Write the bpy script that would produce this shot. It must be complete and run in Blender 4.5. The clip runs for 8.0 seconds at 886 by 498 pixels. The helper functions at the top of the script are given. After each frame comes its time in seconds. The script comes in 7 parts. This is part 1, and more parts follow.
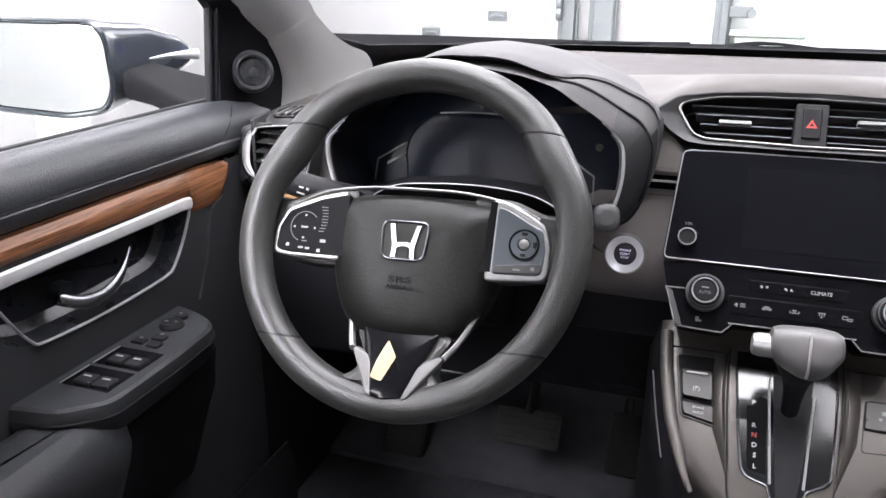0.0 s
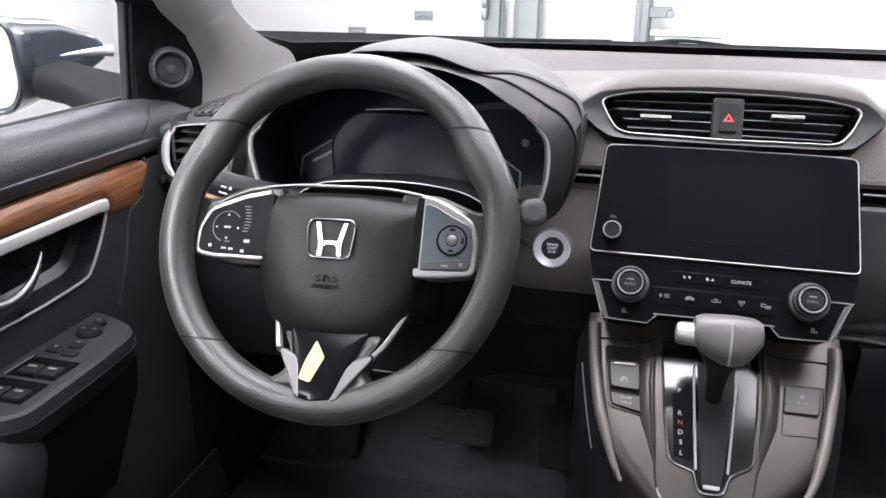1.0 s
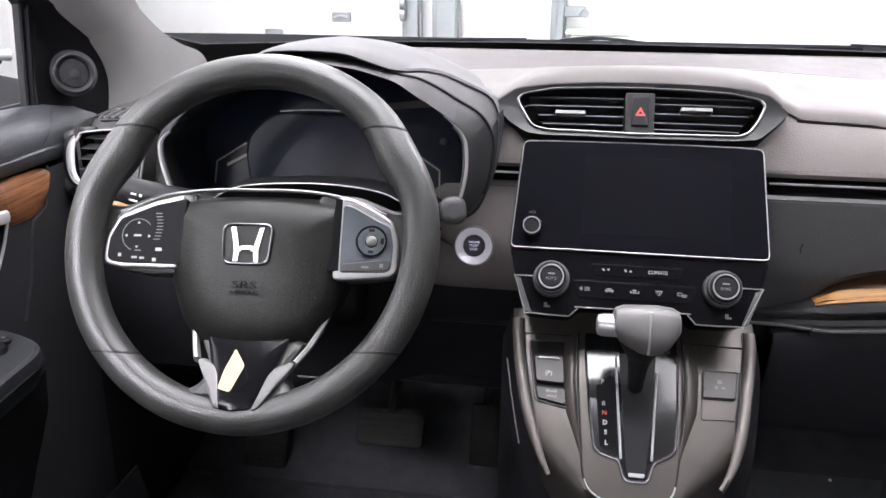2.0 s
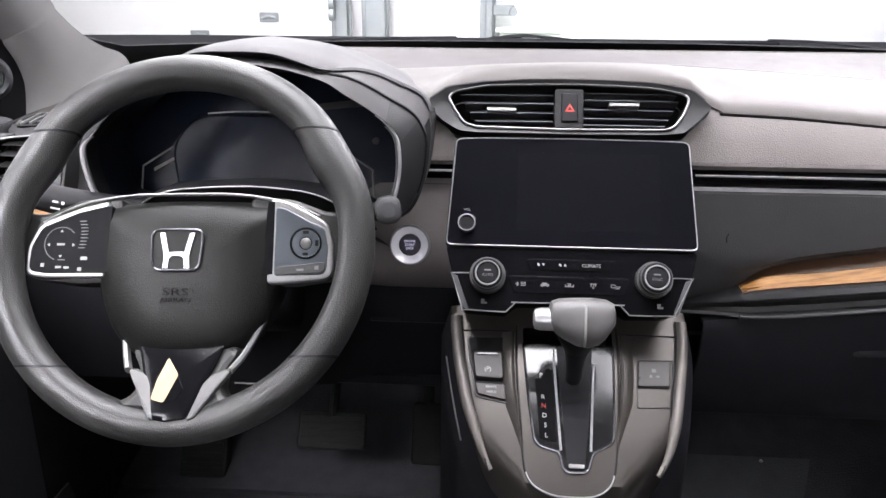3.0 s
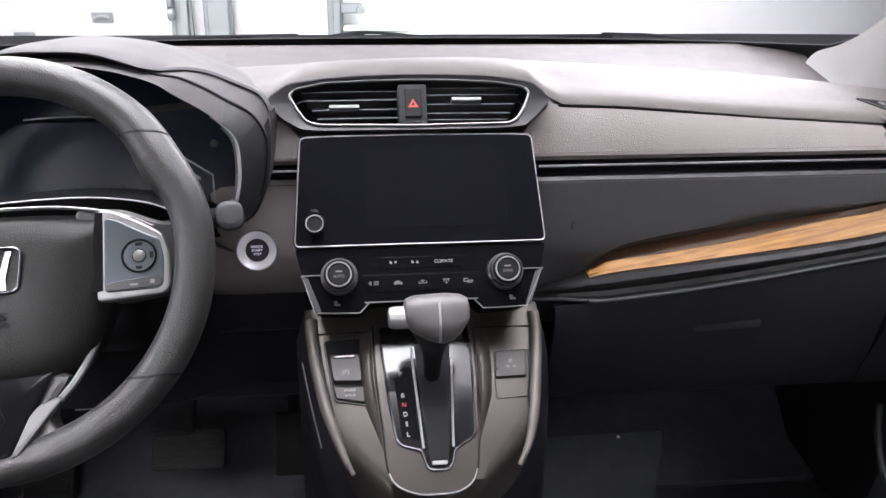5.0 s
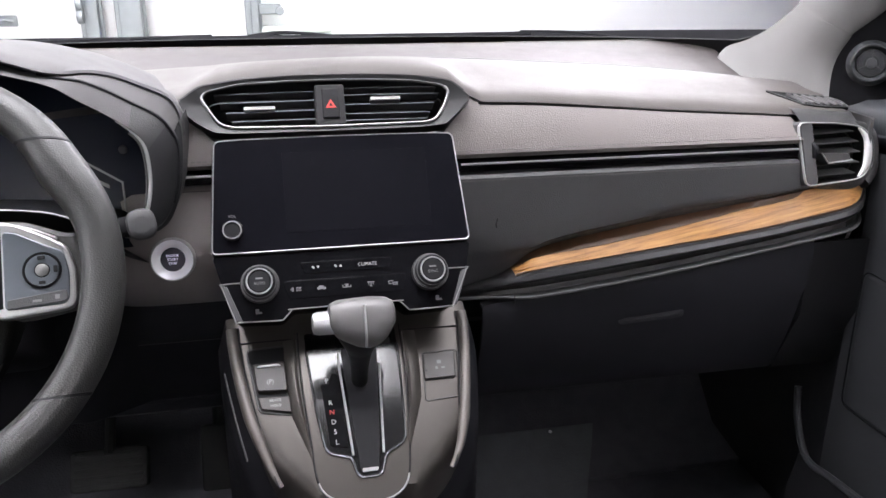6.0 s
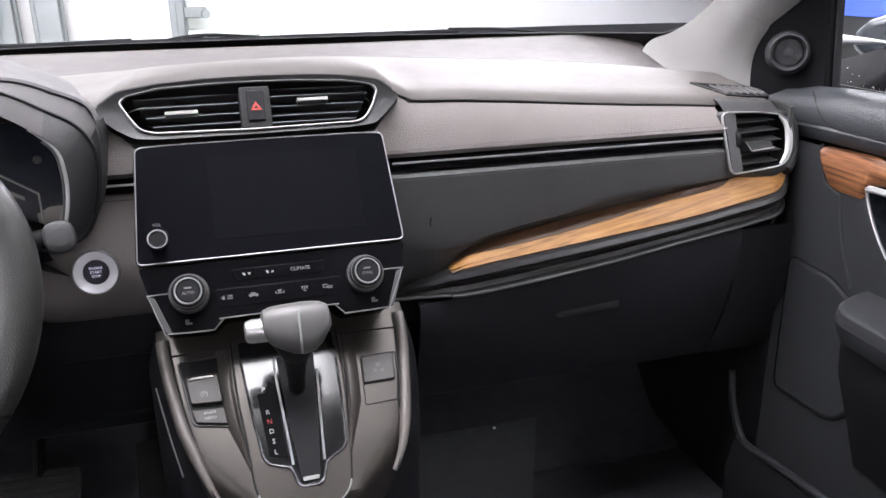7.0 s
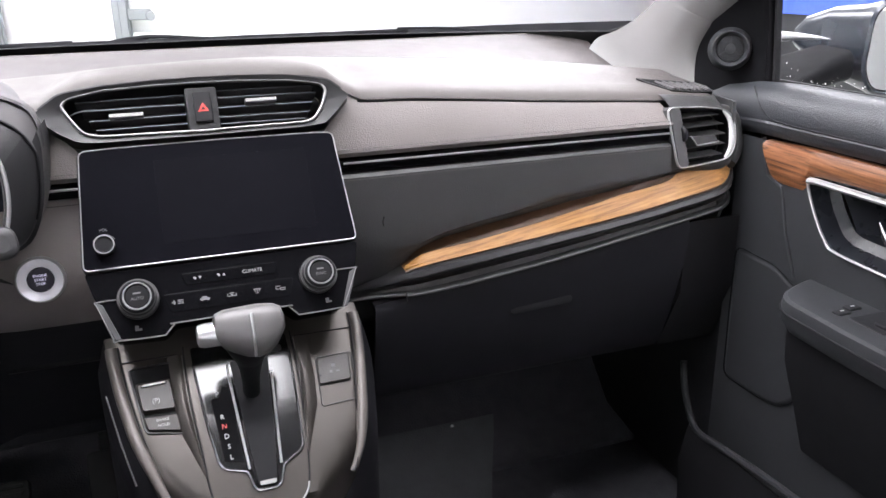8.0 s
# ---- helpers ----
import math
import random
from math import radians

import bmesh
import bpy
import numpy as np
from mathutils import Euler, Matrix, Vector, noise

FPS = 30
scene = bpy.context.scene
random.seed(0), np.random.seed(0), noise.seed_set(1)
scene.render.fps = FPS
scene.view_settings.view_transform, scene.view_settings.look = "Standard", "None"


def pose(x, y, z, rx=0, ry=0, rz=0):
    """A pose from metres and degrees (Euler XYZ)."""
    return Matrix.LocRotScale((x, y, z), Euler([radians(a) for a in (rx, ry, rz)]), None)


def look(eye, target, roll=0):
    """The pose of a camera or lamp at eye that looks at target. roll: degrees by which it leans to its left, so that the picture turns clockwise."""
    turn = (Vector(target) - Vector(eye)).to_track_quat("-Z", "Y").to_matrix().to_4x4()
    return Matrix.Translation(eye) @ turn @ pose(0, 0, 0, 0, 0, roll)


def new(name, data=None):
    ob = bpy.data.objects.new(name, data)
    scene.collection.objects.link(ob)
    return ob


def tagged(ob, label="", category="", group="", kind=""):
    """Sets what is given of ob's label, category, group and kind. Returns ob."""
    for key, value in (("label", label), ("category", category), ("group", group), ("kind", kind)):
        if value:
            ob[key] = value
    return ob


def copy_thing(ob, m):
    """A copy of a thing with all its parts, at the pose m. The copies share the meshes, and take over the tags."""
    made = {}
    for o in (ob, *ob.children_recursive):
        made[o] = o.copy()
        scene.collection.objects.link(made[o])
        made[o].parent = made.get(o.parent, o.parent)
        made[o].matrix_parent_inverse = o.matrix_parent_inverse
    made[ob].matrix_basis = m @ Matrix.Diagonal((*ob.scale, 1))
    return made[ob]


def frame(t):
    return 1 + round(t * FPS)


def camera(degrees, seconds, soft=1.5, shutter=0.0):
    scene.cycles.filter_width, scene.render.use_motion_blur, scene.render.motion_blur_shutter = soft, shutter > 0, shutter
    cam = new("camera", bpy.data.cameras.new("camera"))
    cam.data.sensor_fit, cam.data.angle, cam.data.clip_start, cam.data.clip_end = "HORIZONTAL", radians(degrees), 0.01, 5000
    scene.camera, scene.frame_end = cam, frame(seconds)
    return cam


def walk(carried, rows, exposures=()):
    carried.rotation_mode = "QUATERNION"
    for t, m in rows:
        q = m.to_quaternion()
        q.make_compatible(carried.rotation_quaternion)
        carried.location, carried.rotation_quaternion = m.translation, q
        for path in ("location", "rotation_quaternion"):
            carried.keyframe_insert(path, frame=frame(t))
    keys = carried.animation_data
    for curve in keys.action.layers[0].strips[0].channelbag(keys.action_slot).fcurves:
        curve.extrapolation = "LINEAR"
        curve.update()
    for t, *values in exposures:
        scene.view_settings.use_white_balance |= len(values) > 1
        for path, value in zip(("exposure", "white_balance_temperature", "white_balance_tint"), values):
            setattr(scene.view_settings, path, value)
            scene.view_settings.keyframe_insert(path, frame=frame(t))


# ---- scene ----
cam = camera(57.9, 8.0)
PATH = [
    (0, (-0.09, -0.83, 0.948), (-0.714, 0.95, 0.285), 0.2),
    (0.5, (-0.094, -0.828, 0.945), (-0.641, 0.978, 0.283), 0.6),
    (1, (-0.088, -0.824, 0.943), (-0.549, 1.006, 0.281), 0.7),
    (1.5, (-0.084, -0.819, 0.941), (-0.453, 1.033, 0.282), 0.6),
    (3, (-0.082, -0.816, 0.939), (-0.209, 1.068, 0.281), 0.3),
    (3.5, (-0.08, -0.814, 0.939), (-0.127, 1.074, 0.281), 0.2),
    (4, (-0.077, -0.811, 0.939), (-0.04, 1.077, 0.281), 0.1),
    (4.5, (-0.073, -0.807, 0.937), (0.051, 1.077, 0.278), 0.2),
    (6, (-0.061, -0.791, 0.932), (0.325, 1.057, 0.273), 0.1),
    (6.5, (-0.057, -0.787, 0.93), (0.406, 1.044, 0.272), -0.4),
    (7, (-0.053, -0.785, 0.929), (0.477, 1.027, 0.269), -0.7),
    (7.5, (-0.053, -0.786, 0.926), (0.533, 1.01, 0.267), -0.8),
    (8, (-0.052, -0.787, 0.927), (0.585, 0.99, 0.267), -0.9),
]
EXPOSURES = [(0, 0.17), (0.5, 0.16), (1, 0.15), (1.5, 0.23), (3, 0.20), (3.5, 0.20), (4.5, 0.15), (6, 0.10), (7, 0.10), (7.5, 0.25), (8, 0.23)]
walk(cam, [(t, look(e, g, r)) for t, e, g, r in PATH], EXPOSURES)


# ---- light of the hall and exposure: strengths of the added panels ----
world = bpy.data.worlds.new("hall_air")
scene.world = world
world.use_nodes = True
world.node_tree.nodes["Background"].inputs[0].default_value = (0.92, 0.96, 1.0, 1)
world.node_tree.nodes["Background"].inputs[1].default_value = 0.6
PANEL_POWER = {"front": 15.0, "front_far": 9.0, "far": 36.0, "over": 16.5, "over_far": 7.5, "side": 11.0, "rear": 69.0, "rear_far": 24.0}


# ---- materials ----
def mat(name, color, rough=0.5, metal=0.0, grain=0.0, grain_size=0.0015, mottle=0.12, mottle_size=0.08,
        coat=0.0, spec=0.5, rough_var=0.12, emit=0.0, dust=0.0):
    """A surface with mottled colour, uneven roughness and a fine leather or plastic grain (sizes in metres)."""
    m = bpy.data.materials.new(name)
    m.use_nodes = True
    nt = m.node_tree
    b = nt.nodes["Principled BSDF"]
    b.inputs["Metallic"].default_value = metal
    b.inputs["Coat Weight"].default_value = coat
    b.inputs["Coat Roughness"].default_value = 0.08
    b.inputs["Specular IOR Level"].default_value = spec
    co = nt.nodes.new("ShaderNodeTexCoord")
    n1 = nt.nodes.new("ShaderNodeTexNoise")
    n1.inputs["Scale"].default_value = 1 / mottle_size
    n1.inputs["Detail"].default_value = 6
    nt.links.new(co.outputs["Object"], n1.inputs["Vector"])
    mix = nt.nodes.new("ShaderNodeMix")
    mix.data_type = "RGBA"
    lo = [c * (1 - mottle) for c in color]
    hi = [min(1, c * (1 + mottle)) for c in color]
    mix.inputs["A"].default_value = (*lo, 1)
    mix.inputs["B"].default_value = (*hi, 1)
    nt.links.new(n1.outputs["Fac"], mix.inputs["Factor"])
    out = mix.outputs["Result"]
    if dust:
        nd = nt.nodes.new("ShaderNodeTexNoise")
        nd.inputs["Scale"].default_value = 420
        nd.inputs["Detail"].default_value = 2
        nt.links.new(co.outputs["Object"], nd.inputs["Vector"])
        rd = nt.nodes.new("ShaderNodeMapRange")
        rd.inputs["From Min"].default_value = 0.72
        rd.inputs["From Max"].default_value = 0.80
        rd.inputs["To Max"].default_value = dust
        nt.links.new(nd.outputs["Fac"], rd.inputs["Value"])
        md = nt.nodes.new("ShaderNodeMix")
        md.data_type = "RGBA"
        md.inputs["B"].default_value = (0.5, 0.5, 0.48, 1)
        nt.links.new(rd.outputs["Result"], md.inputs["Factor"])
        nt.links.new(out, md.inputs["A"])
        out = md.outputs["Result"]
    nt.links.new(out, b.inputs["Base Color"])
    n2 = nt.nodes.new("ShaderNodeTexNoise")
    n2.inputs["Scale"].default_value = 3.1 / mottle_size
    n2.inputs["Detail"].default_value = 4
    nt.links.new(co.outputs["Object"], n2.inputs["Vector"])
    mr = nt.nodes.new("ShaderNodeMapRange")
    mr.inputs["To Min"].default_value = max(0.02, rough * (1 - rough_var))
    mr.inputs["To Max"].default_value = min(1, rough * (1 + rough_var))
    nt.links.new(n2.outputs["Fac"], mr.inputs["Value"])
    nt.links.new(mr.outputs["Result"], b.inputs["Roughness"])
    if grain:
        v = nt.nodes.new("ShaderNodeTexVoronoi")
        v.inputs["Scale"].default_value = 1 / grain_size
        nt.links.new(co.outputs["Object"], v.inputs["Vector"])
        bump = nt.nodes.new("ShaderNodeBump")
        bump.inputs["Strength"].default_value = grain
        bump.inputs["Distance"].default_value = 0.0006
        nt.links.new(v.outputs["Distance"], bump.inputs["Height"])
        nt.links.new(bump.outputs["Normal"], b.inputs["Normal"])
    if emit:
        b.inputs["Emission Color"].default_value = (*color, 1)
        b.inputs["Emission Strength"].default_value = emit
    return m


def wood(name, dark, light, along):
    """Satin wood veneer whose figure runs along one axis of the car."""
    m = bpy.data.materials.new(name)
    m.use_nodes = True
    nt = m.node_tree
    b = nt.nodes["Principled BSDF"]
    co = nt.nodes.new("ShaderNodeTexCoord")
    mp = nt.nodes.new("ShaderNodeMapping")
    mp.vector_type = "TEXTURE"
    mp.inputs["Scale"].default_value = [1 / 7 if a == along else 1 / 190 for a in "xyz"]
    mp.inputs["Rotation"].default_value = (0, -0.19, 0) if along == "x" else (0.03, 0, 0)
    nt.links.new(co.outputs["Object"], mp.inputs["Vector"])
    n = nt.nodes.new("ShaderNodeTexNoise")
    n.inputs["Scale"].default_value = 1.4
    n.inputs["Detail"].default_value = 8
    n.inputs["Roughness"].default_value = 0.7
    n.inputs["Distortion"].default_value = 0.25
    nt.links.new(mp.outputs["Vector"], n.inputs["Vector"])
    r = nt.nodes.new("ShaderNodeValToRGB")
    r.color_ramp.elements[0].position = 0.34
    r.color_ramp.elements[0].color = (*dark, 1)
    r.color_ramp.elements[1].position = 0.62
    r.color_ramp.elements[1].color = (*light, 1)
    e = r.color_ramp.elements.new(0.48)
    e.color = (*[(a * 0.45 + c * 0.55) for a, c in zip(dark, light)], 1)
    nt.links.new(n.outputs["Fac"], r.inputs["Fac"])
    nt.links.new(r.outputs["Color"], b.inputs["Base Color"])
    b.inputs["Roughness"].default_value = 0.46
    b.inputs["Specular IOR Level"].default_value = 0.3
    b.inputs["Coat Weight"].default_value = 0.05
    b.inputs["Coat Roughness"].default_value = 0.16
    bump = nt.nodes.new("ShaderNodeBump")
    bump.inputs["Strength"].default_value = 0.12
    bump.inputs["Distance"].default_value = 0.0004
    nt.links.new(n.outputs["Fac"], bump.inputs["Height"])
    nt.links.new(bump.outputs["Normal"], b.inputs["Normal"])
    return m


def glass(name, tint, gloss):
    """Thin pane: clear with a faint reflection."""
    m = bpy.data.materials.new(name)
    m.use_nodes = True
    nt = m.node_tree
    nt.nodes.remove(nt.nodes["Principled BSDF"])
    tr = nt.nodes.new("ShaderNodeBsdfTransparent")
    tr.inputs[0].default_value = (*tint, 1)
    gl = nt.nodes.new("ShaderNodeBsdfGlossy")
    gl.inputs["Roughness"].default_value = 0.02
    mx = nt.nodes.new("ShaderNodeMixShader")
    mx.inputs[0].default_value = gloss
    nt.links.new(tr.outputs[0], mx.inputs[1])
    nt.links.new(gl.outputs[0], mx.inputs[2])
    nt.links.new(mx.outputs[0], nt.nodes["Material Output"].inputs[0])
    return m


SOFT = mat("taupe_soft_plastic", (0.067, 0.060, 0.057), 0.55, grain=0.3, grain_size=0.0013, mottle=0.10, spec=0.3)
# darker copy of the top's taupe, for its shaded rear part
REARTOP = mat("rear_top_shade", (0.039, 0.034, 0.034), 0.6, spec=0.3, grain=0.25, grain_size=0.0013, mottle=0.08)
TAUPE = mat("taupe_hard_trim", (0.23, 0.207, 0.20), 0.46, grain=0.25, grain_size=0.0012, mottle=0.08)
LOWERPAD = mat("charcoal_dash_leatherette", (0.050, 0.050, 0.051), 0.40, grain=0.4, grain_size=0.0015, mottle=0.12)
PAD = mat("taupe_leatherette", (0.128, 0.114, 0.109), 0.42, grain=0.5, grain_size=0.0015, mottle=0.10, spec=0.4)
LEG = mat("grey_satin_silver", (0.30, 0.30, 0.295), 0.40, metal=0.6, mottle=0.06)
EMBLEM = mat("brushed_chrome", (0.17, 0.17, 0.18), 0.24, metal=0.9, mottle=0.04)
PADBLACK = mat("touch_pad_black", (0.005, 0.005, 0.006), 0.40, spec=0.04, mottle=0.15)
PEDAL = mat("black_pedal_rubber", (0.016, 0.016, 0.016), 0.85, spec=0.1, mottle=0.3, mottle_size=0.02)
DEEP = mat("deep_black_plastic", (0.0125, 0.0125, 0.0150), 0.6, spec=0.08, grain=0.2, grain_size=0.0012, mottle=0.2)
SAIL = mat("matt_black_corner_trim", (0.006, 0.006, 0.007), 0.7, spec=0.05, grain=0.2, grain_size=0.0012)
BEZEL = mat("pale_satin_silver", (0.52, 0.52, 0.52), 0.42, metal=0.35, mottle=0.05)
# the hood's grey, darkened for its sides that face away from the light
HOODSHADE = mat("shaded_hood_side", (0.032, 0.032, 0.034), 0.40, spec=0.35, grain=0.2, grain_size=0.0012)
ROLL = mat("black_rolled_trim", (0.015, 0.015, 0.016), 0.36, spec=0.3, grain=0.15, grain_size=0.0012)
CLUSTER = mat("cluster_blue_black", (0.012, 0.0145, 0.025), 0.45, spec=0.25, mottle=0.12)
DIALS = mat("cluster_smoked_glass", (0.008, 0.0105, 0.020), 0.18, spec=0.16, mottle=0.2, mottle_size=0.05)
DISPLAY = mat("display_area_black", (0.005, 0.005, 0.007), 0.34, spec=0.05, mottle=0.2, mottle_size=0.05)
TABGREY = mat("satin_grey_tab", (0.135, 0.134, 0.132), 0.42, metal=0.5, mottle=0.05)
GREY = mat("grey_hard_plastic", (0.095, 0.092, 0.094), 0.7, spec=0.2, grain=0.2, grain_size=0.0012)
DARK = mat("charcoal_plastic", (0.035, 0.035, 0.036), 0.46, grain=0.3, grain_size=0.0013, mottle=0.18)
DARKPAD = mat("charcoal_leatherette", (0.028, 0.030, 0.034), 0.42, spec=0.4, grain=0.5, grain_size=0.0019, mottle=0.16)
BLACK = mat("black_plastic", (0.012, 0.012, 0.0135), 0.52, spec=0.16, grain=0.2, grain_size=0.0012, mottle=0.2)
GLOSS = mat("piano_black", (0.005, 0.005, 0.006), 0.12, spec=0.09, mottle=0.1, rough_var=0.5)
BOWL = mat("bowl_gloss_black", (0.010, 0.011, 0.014), 0.28, spec=0.28, mottle=0.15)
SLOT = mat("slot_cover_plastic", (0.011, 0.011, 0.013), 0.45, spec=0.14, mottle=0.15)
GATEGLOSS = mat("gate_piano_black", (0.008, 0.008, 0.009), 0.14, coat=0.55, mottle=0.1, rough_var=0.4)
SCREEN = mat("black_display_glass", (0.005, 0.005, 0.007), 0.30, spec=0.035, mottle=0.25, mottle_size=0.05, rough_var=0.12)
RUBBER = mat("wheel_rubber_leather", (0.030, 0.030, 0.029), 0.37, grain=0.32, grain_size=0.0013, mottle=0.20, mottle_size=0.05)
HUBMAT = mat("airbag_vinyl", (0.0095, 0.0098, 0.0090), 0.34, spec=0.20, grain=0.32, grain_size=0.0012, mottle=0.12)
DOORCARD = mat("black_door_card", (0.027, 0.0280, 0.0305), 0.48, spec=0.16, grain=0.3, grain_size=0.0013, mottle=0.2)
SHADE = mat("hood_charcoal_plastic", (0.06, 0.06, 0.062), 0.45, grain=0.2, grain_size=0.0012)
SILVER = mat("satin_silver", (0.45, 0.45, 0.45), 0.36, metal=0.65, mottle=0.05)
GUNMETAL = mat("blue_grey_satin", (0.075, 0.086, 0.098), 0.30, metal=0.35, mottle=0.06)
CONSOLE = mat("console_metallic_plastic", (0.060, 0.054, 0.049), 0.31, metal=0.6, mottle=0.08, grain=0.08, grain_size=0.001)
CONSOLE_RAIL = mat("warm_grey_satin_plastic", (0.105, 0.094, 0.086), 0.42, metal=0.15, mottle=0.08, grain=0.08, grain_size=0.001)
PILLAR = mat("light_grey_fabric_trim", (0.20, 0.196, 0.194), 0.8, grain=0.3, grain_size=0.0011, mottle=0.06)
CARPET = mat("black_carpet", (0.037, 0.037, 0.042), 0.95, spec=0.1, grain=1.0, grain_size=0.003, mottle=0.35, mottle_size=0.03)
# carpet made paler for the patch of light in the passenger footwell
PATCHCARPET = mat("light_patch_carpet", (0.042, 0.044, 0.048), 0.95, grain=1.0, grain_size=0.003, mottle=0.25, mottle_size=0.03)
LETTER = mat("pale_grey_print", (0.34, 0.34, 0.33), 0.5, mottle=0.04)
WHITEMARK = mat("white_print", (0.5, 0.5, 0.49), 0.5, mottle=0.04)
GREYMARK = mat("grey_print", (0.15, 0.15, 0.15), 0.5, mottle=0.04)
REDMARK = mat("red_print", (0.55, 0.05, 0.04), 0.4, mottle=0.04)
KEYBROWN = mat("warm_charcoal_key", (0.026, 0.022, 0.019), 0.42, mottle=0.1, grain=0.15, grain_size=0.0012)
CAPVIOLET = mat("dark_violet_cap", (0.030, 0.026, 0.042), 0.4, spec=0.3, mottle=0.06)
LILAC = mat("lit_lilac_legend", (0.66, 0.62, 0.80), 0.5, mottle=0.04, emit=0.7)
RINGSILVER = mat("backlit_white_ring", (0.86, 0.85, 0.90), 0.34, metal=0.2, mottle=0.04, emit=0.12)
POD = mat("grey_tweeter_plastic", (0.021, 0.022, 0.024), 0.46, spec=0.3, grain=0.2, grain_size=0.0012)
THREAD = mat("grey_thread", (0.10, 0.093, 0.09), 0.8)
STRAW = mat("yellow_film", (0.46, 0.36, 0.21), 0.35, mottle=0.15, mottle_size=0.02)
# lower edge of the wood, and the shade painted on its upper bevel
WOODEDGE = mat("dark_wood_edge_and_shade", (0.05, 0.022, 0.009), 0.45, mottle=0.3, mottle_size=0.01)
WOOD = wood("honey_wood_veneer", (0.13, 0.055, 0.016), (0.34, 0.168, 0.052), "x")
WOODDOOR = wood("red_brown_wood_veneer", (0.045, 0.016, 0.007), (0.24, 0.100, 0.045), "y")
PANE = glass("clear_pane", (0.95, 0.97, 0.97), 0.03)
MIRROR = mat("mirror_glass", (0.66, 0.69, 0.69), 0.02, metal=1.0, mottle=0.02)
PAINT = mat("dark_blue_car_paint", (0.022, 0.027, 0.036), 0.26, metal=0.2, coat=0.5, mottle=0.06)
BLADE = mat("pale_grey_plastic", (0.42, 0.43, 0.44), 0.35, mottle=0.05)
WALLPAINT = mat("white_wall_paint", (0.80, 0.80, 0.80), 0.7, mottle=0.03, mottle_size=0.6)
# dark colour stands in for the little light on the hall's passenger side
WALLGREY = mat("dimmed_wall_paint", (0.04, 0.042, 0.045), 0.7, mottle=0.2, mottle_size=0.5)
CONCRETE = mat("grey_concrete", (0.33, 0.33, 0.32), 0.6, mottle=0.2, mottle_size=0.5)
GALV = mat("galvanised_steel", (0.20, 0.215, 0.22), 0.45, metal=0.6, mottle=0.15, mottle_size=0.05)
SEAFOAM = mat("pale_green_paint", (0.50, 0.55, 0.50), 0.5, mottle=0.06)
BLUE = mat("blue_banner_cloth", (0.03, 0.07, 0.35), 0.7, mottle=0.15)
PANEL_LIGHT = {k: mat("lit_diffuser_" + k, (0.975, 0.945, 1.0), 0.5, emit=v, mottle=0.0) for k, v in PANEL_POWER.items()}


# ---- building helpers ----
ORIGIN = {}


def thing(name, label, category, at, group="", kind=""):
    ob = new(name)
    ob.location = at
    ob.empty_display_size = 0.05
    ORIGIN[ob.name] = Vector(at)
    return tagged(ob, label, category, group, kind)


def part(name, bm, material, parent=None, label="", sharp=35):
    me = bpy.data.meshes.new(name)
    plane = [f.material_index == 1 for f in bm.faces]
    for f in bm.faces:
        f.material_index = 0
    bmesh.ops.recalc_face_normals(bm, faces=bm.faces)
    bm.to_mesh(me)
    bm.free()
    me.materials.append(material)
    me.set_sharp_from_angle(angle=radians(sharp))
    for p, is_plane in zip(me.polygons, plane):
        p.use_smooth = not is_plane
    ob = new(name, me)
    if parent is not None:
        ob.parent = parent
        ob.matrix_parent_inverse = Matrix.Translation(-ORIGIN.get(parent.name, Vector()))
    if label:
        ob["label"] = label
    return ob


def setting(name, bm, material, label, category):
    return tagged(part(name, bm, material), label, category, kind="structure")


def frame_at(o, right, up):
    """Local x to the right, y up the face, z out of the face."""
    r = Vector(right).normalized()
    u = Vector(up).normalized()
    n = r.cross(u).normalized()
    u = n.cross(r)
    m = Matrix((r, u, n)).transposed().to_4x4()
    m.translation = Vector(o)
    return m


def smooth_curve(keys):
    """A smooth function through (x, value) keys, with no overshoot."""
    xs, vs = np.array([k[0] for k in keys], float), np.array([k[1] for k in keys], float)
    d = np.diff(vs) / np.diff(xs)
    s = np.zeros(len(xs))
    s[1:-1] = np.where(d[:-1] * d[1:] > 0, 2 * d[:-1] * d[1:] / np.where(np.abs(d[:-1] + d[1:]) < 1e-9, 1e-9, d[:-1] + d[1:]), 0)
    s[0], s[-1] = d[0], d[-1]

    def f(x):
        x = min(max(x, xs[0]), xs[-1])
        i = min(max(int(np.searchsorted(xs, x)) - 1, 0), len(xs) - 2)
        h = xs[i + 1] - xs[i]
        u = (x - xs[i]) / h
        return float(vs[i] * (1 + 2 * u) * (1 - u) ** 2 + s[i] * h * u * (1 - u) ** 2 + vs[i + 1] * u * u * (3 - 2 * u) + s[i + 1] * h * u * u * (u - 1))
    return f


def rounded(pts, r, n=4):
    """A closed 2D outline with its corners rounded by r."""
    out = []
    k = len(pts)
    for i in range(k):
        a, b, c = Vector(pts[i - 1]), Vector(pts[i]), Vector(pts[(i + 1) % k])
        ra = min(r, (a - b).length * 0.48)
        rc = min(r, (c - b).length * 0.48)
        p, q = b + (a - b).normalized() * ra, b + (c - b).normalized() * rc
        for j in range(n + 1):
            t = j / n
            out.append(((1 - t) ** 2 * p + 2 * t * (1 - t) * b + t * t * q)[:])
    return out


def rect(x0, y0, x1, y1, r=0.0):
    p = [(x0, y0), (x1, y0), (x1, y1), (x0, y1)]
    return rounded(p, r) if r else p


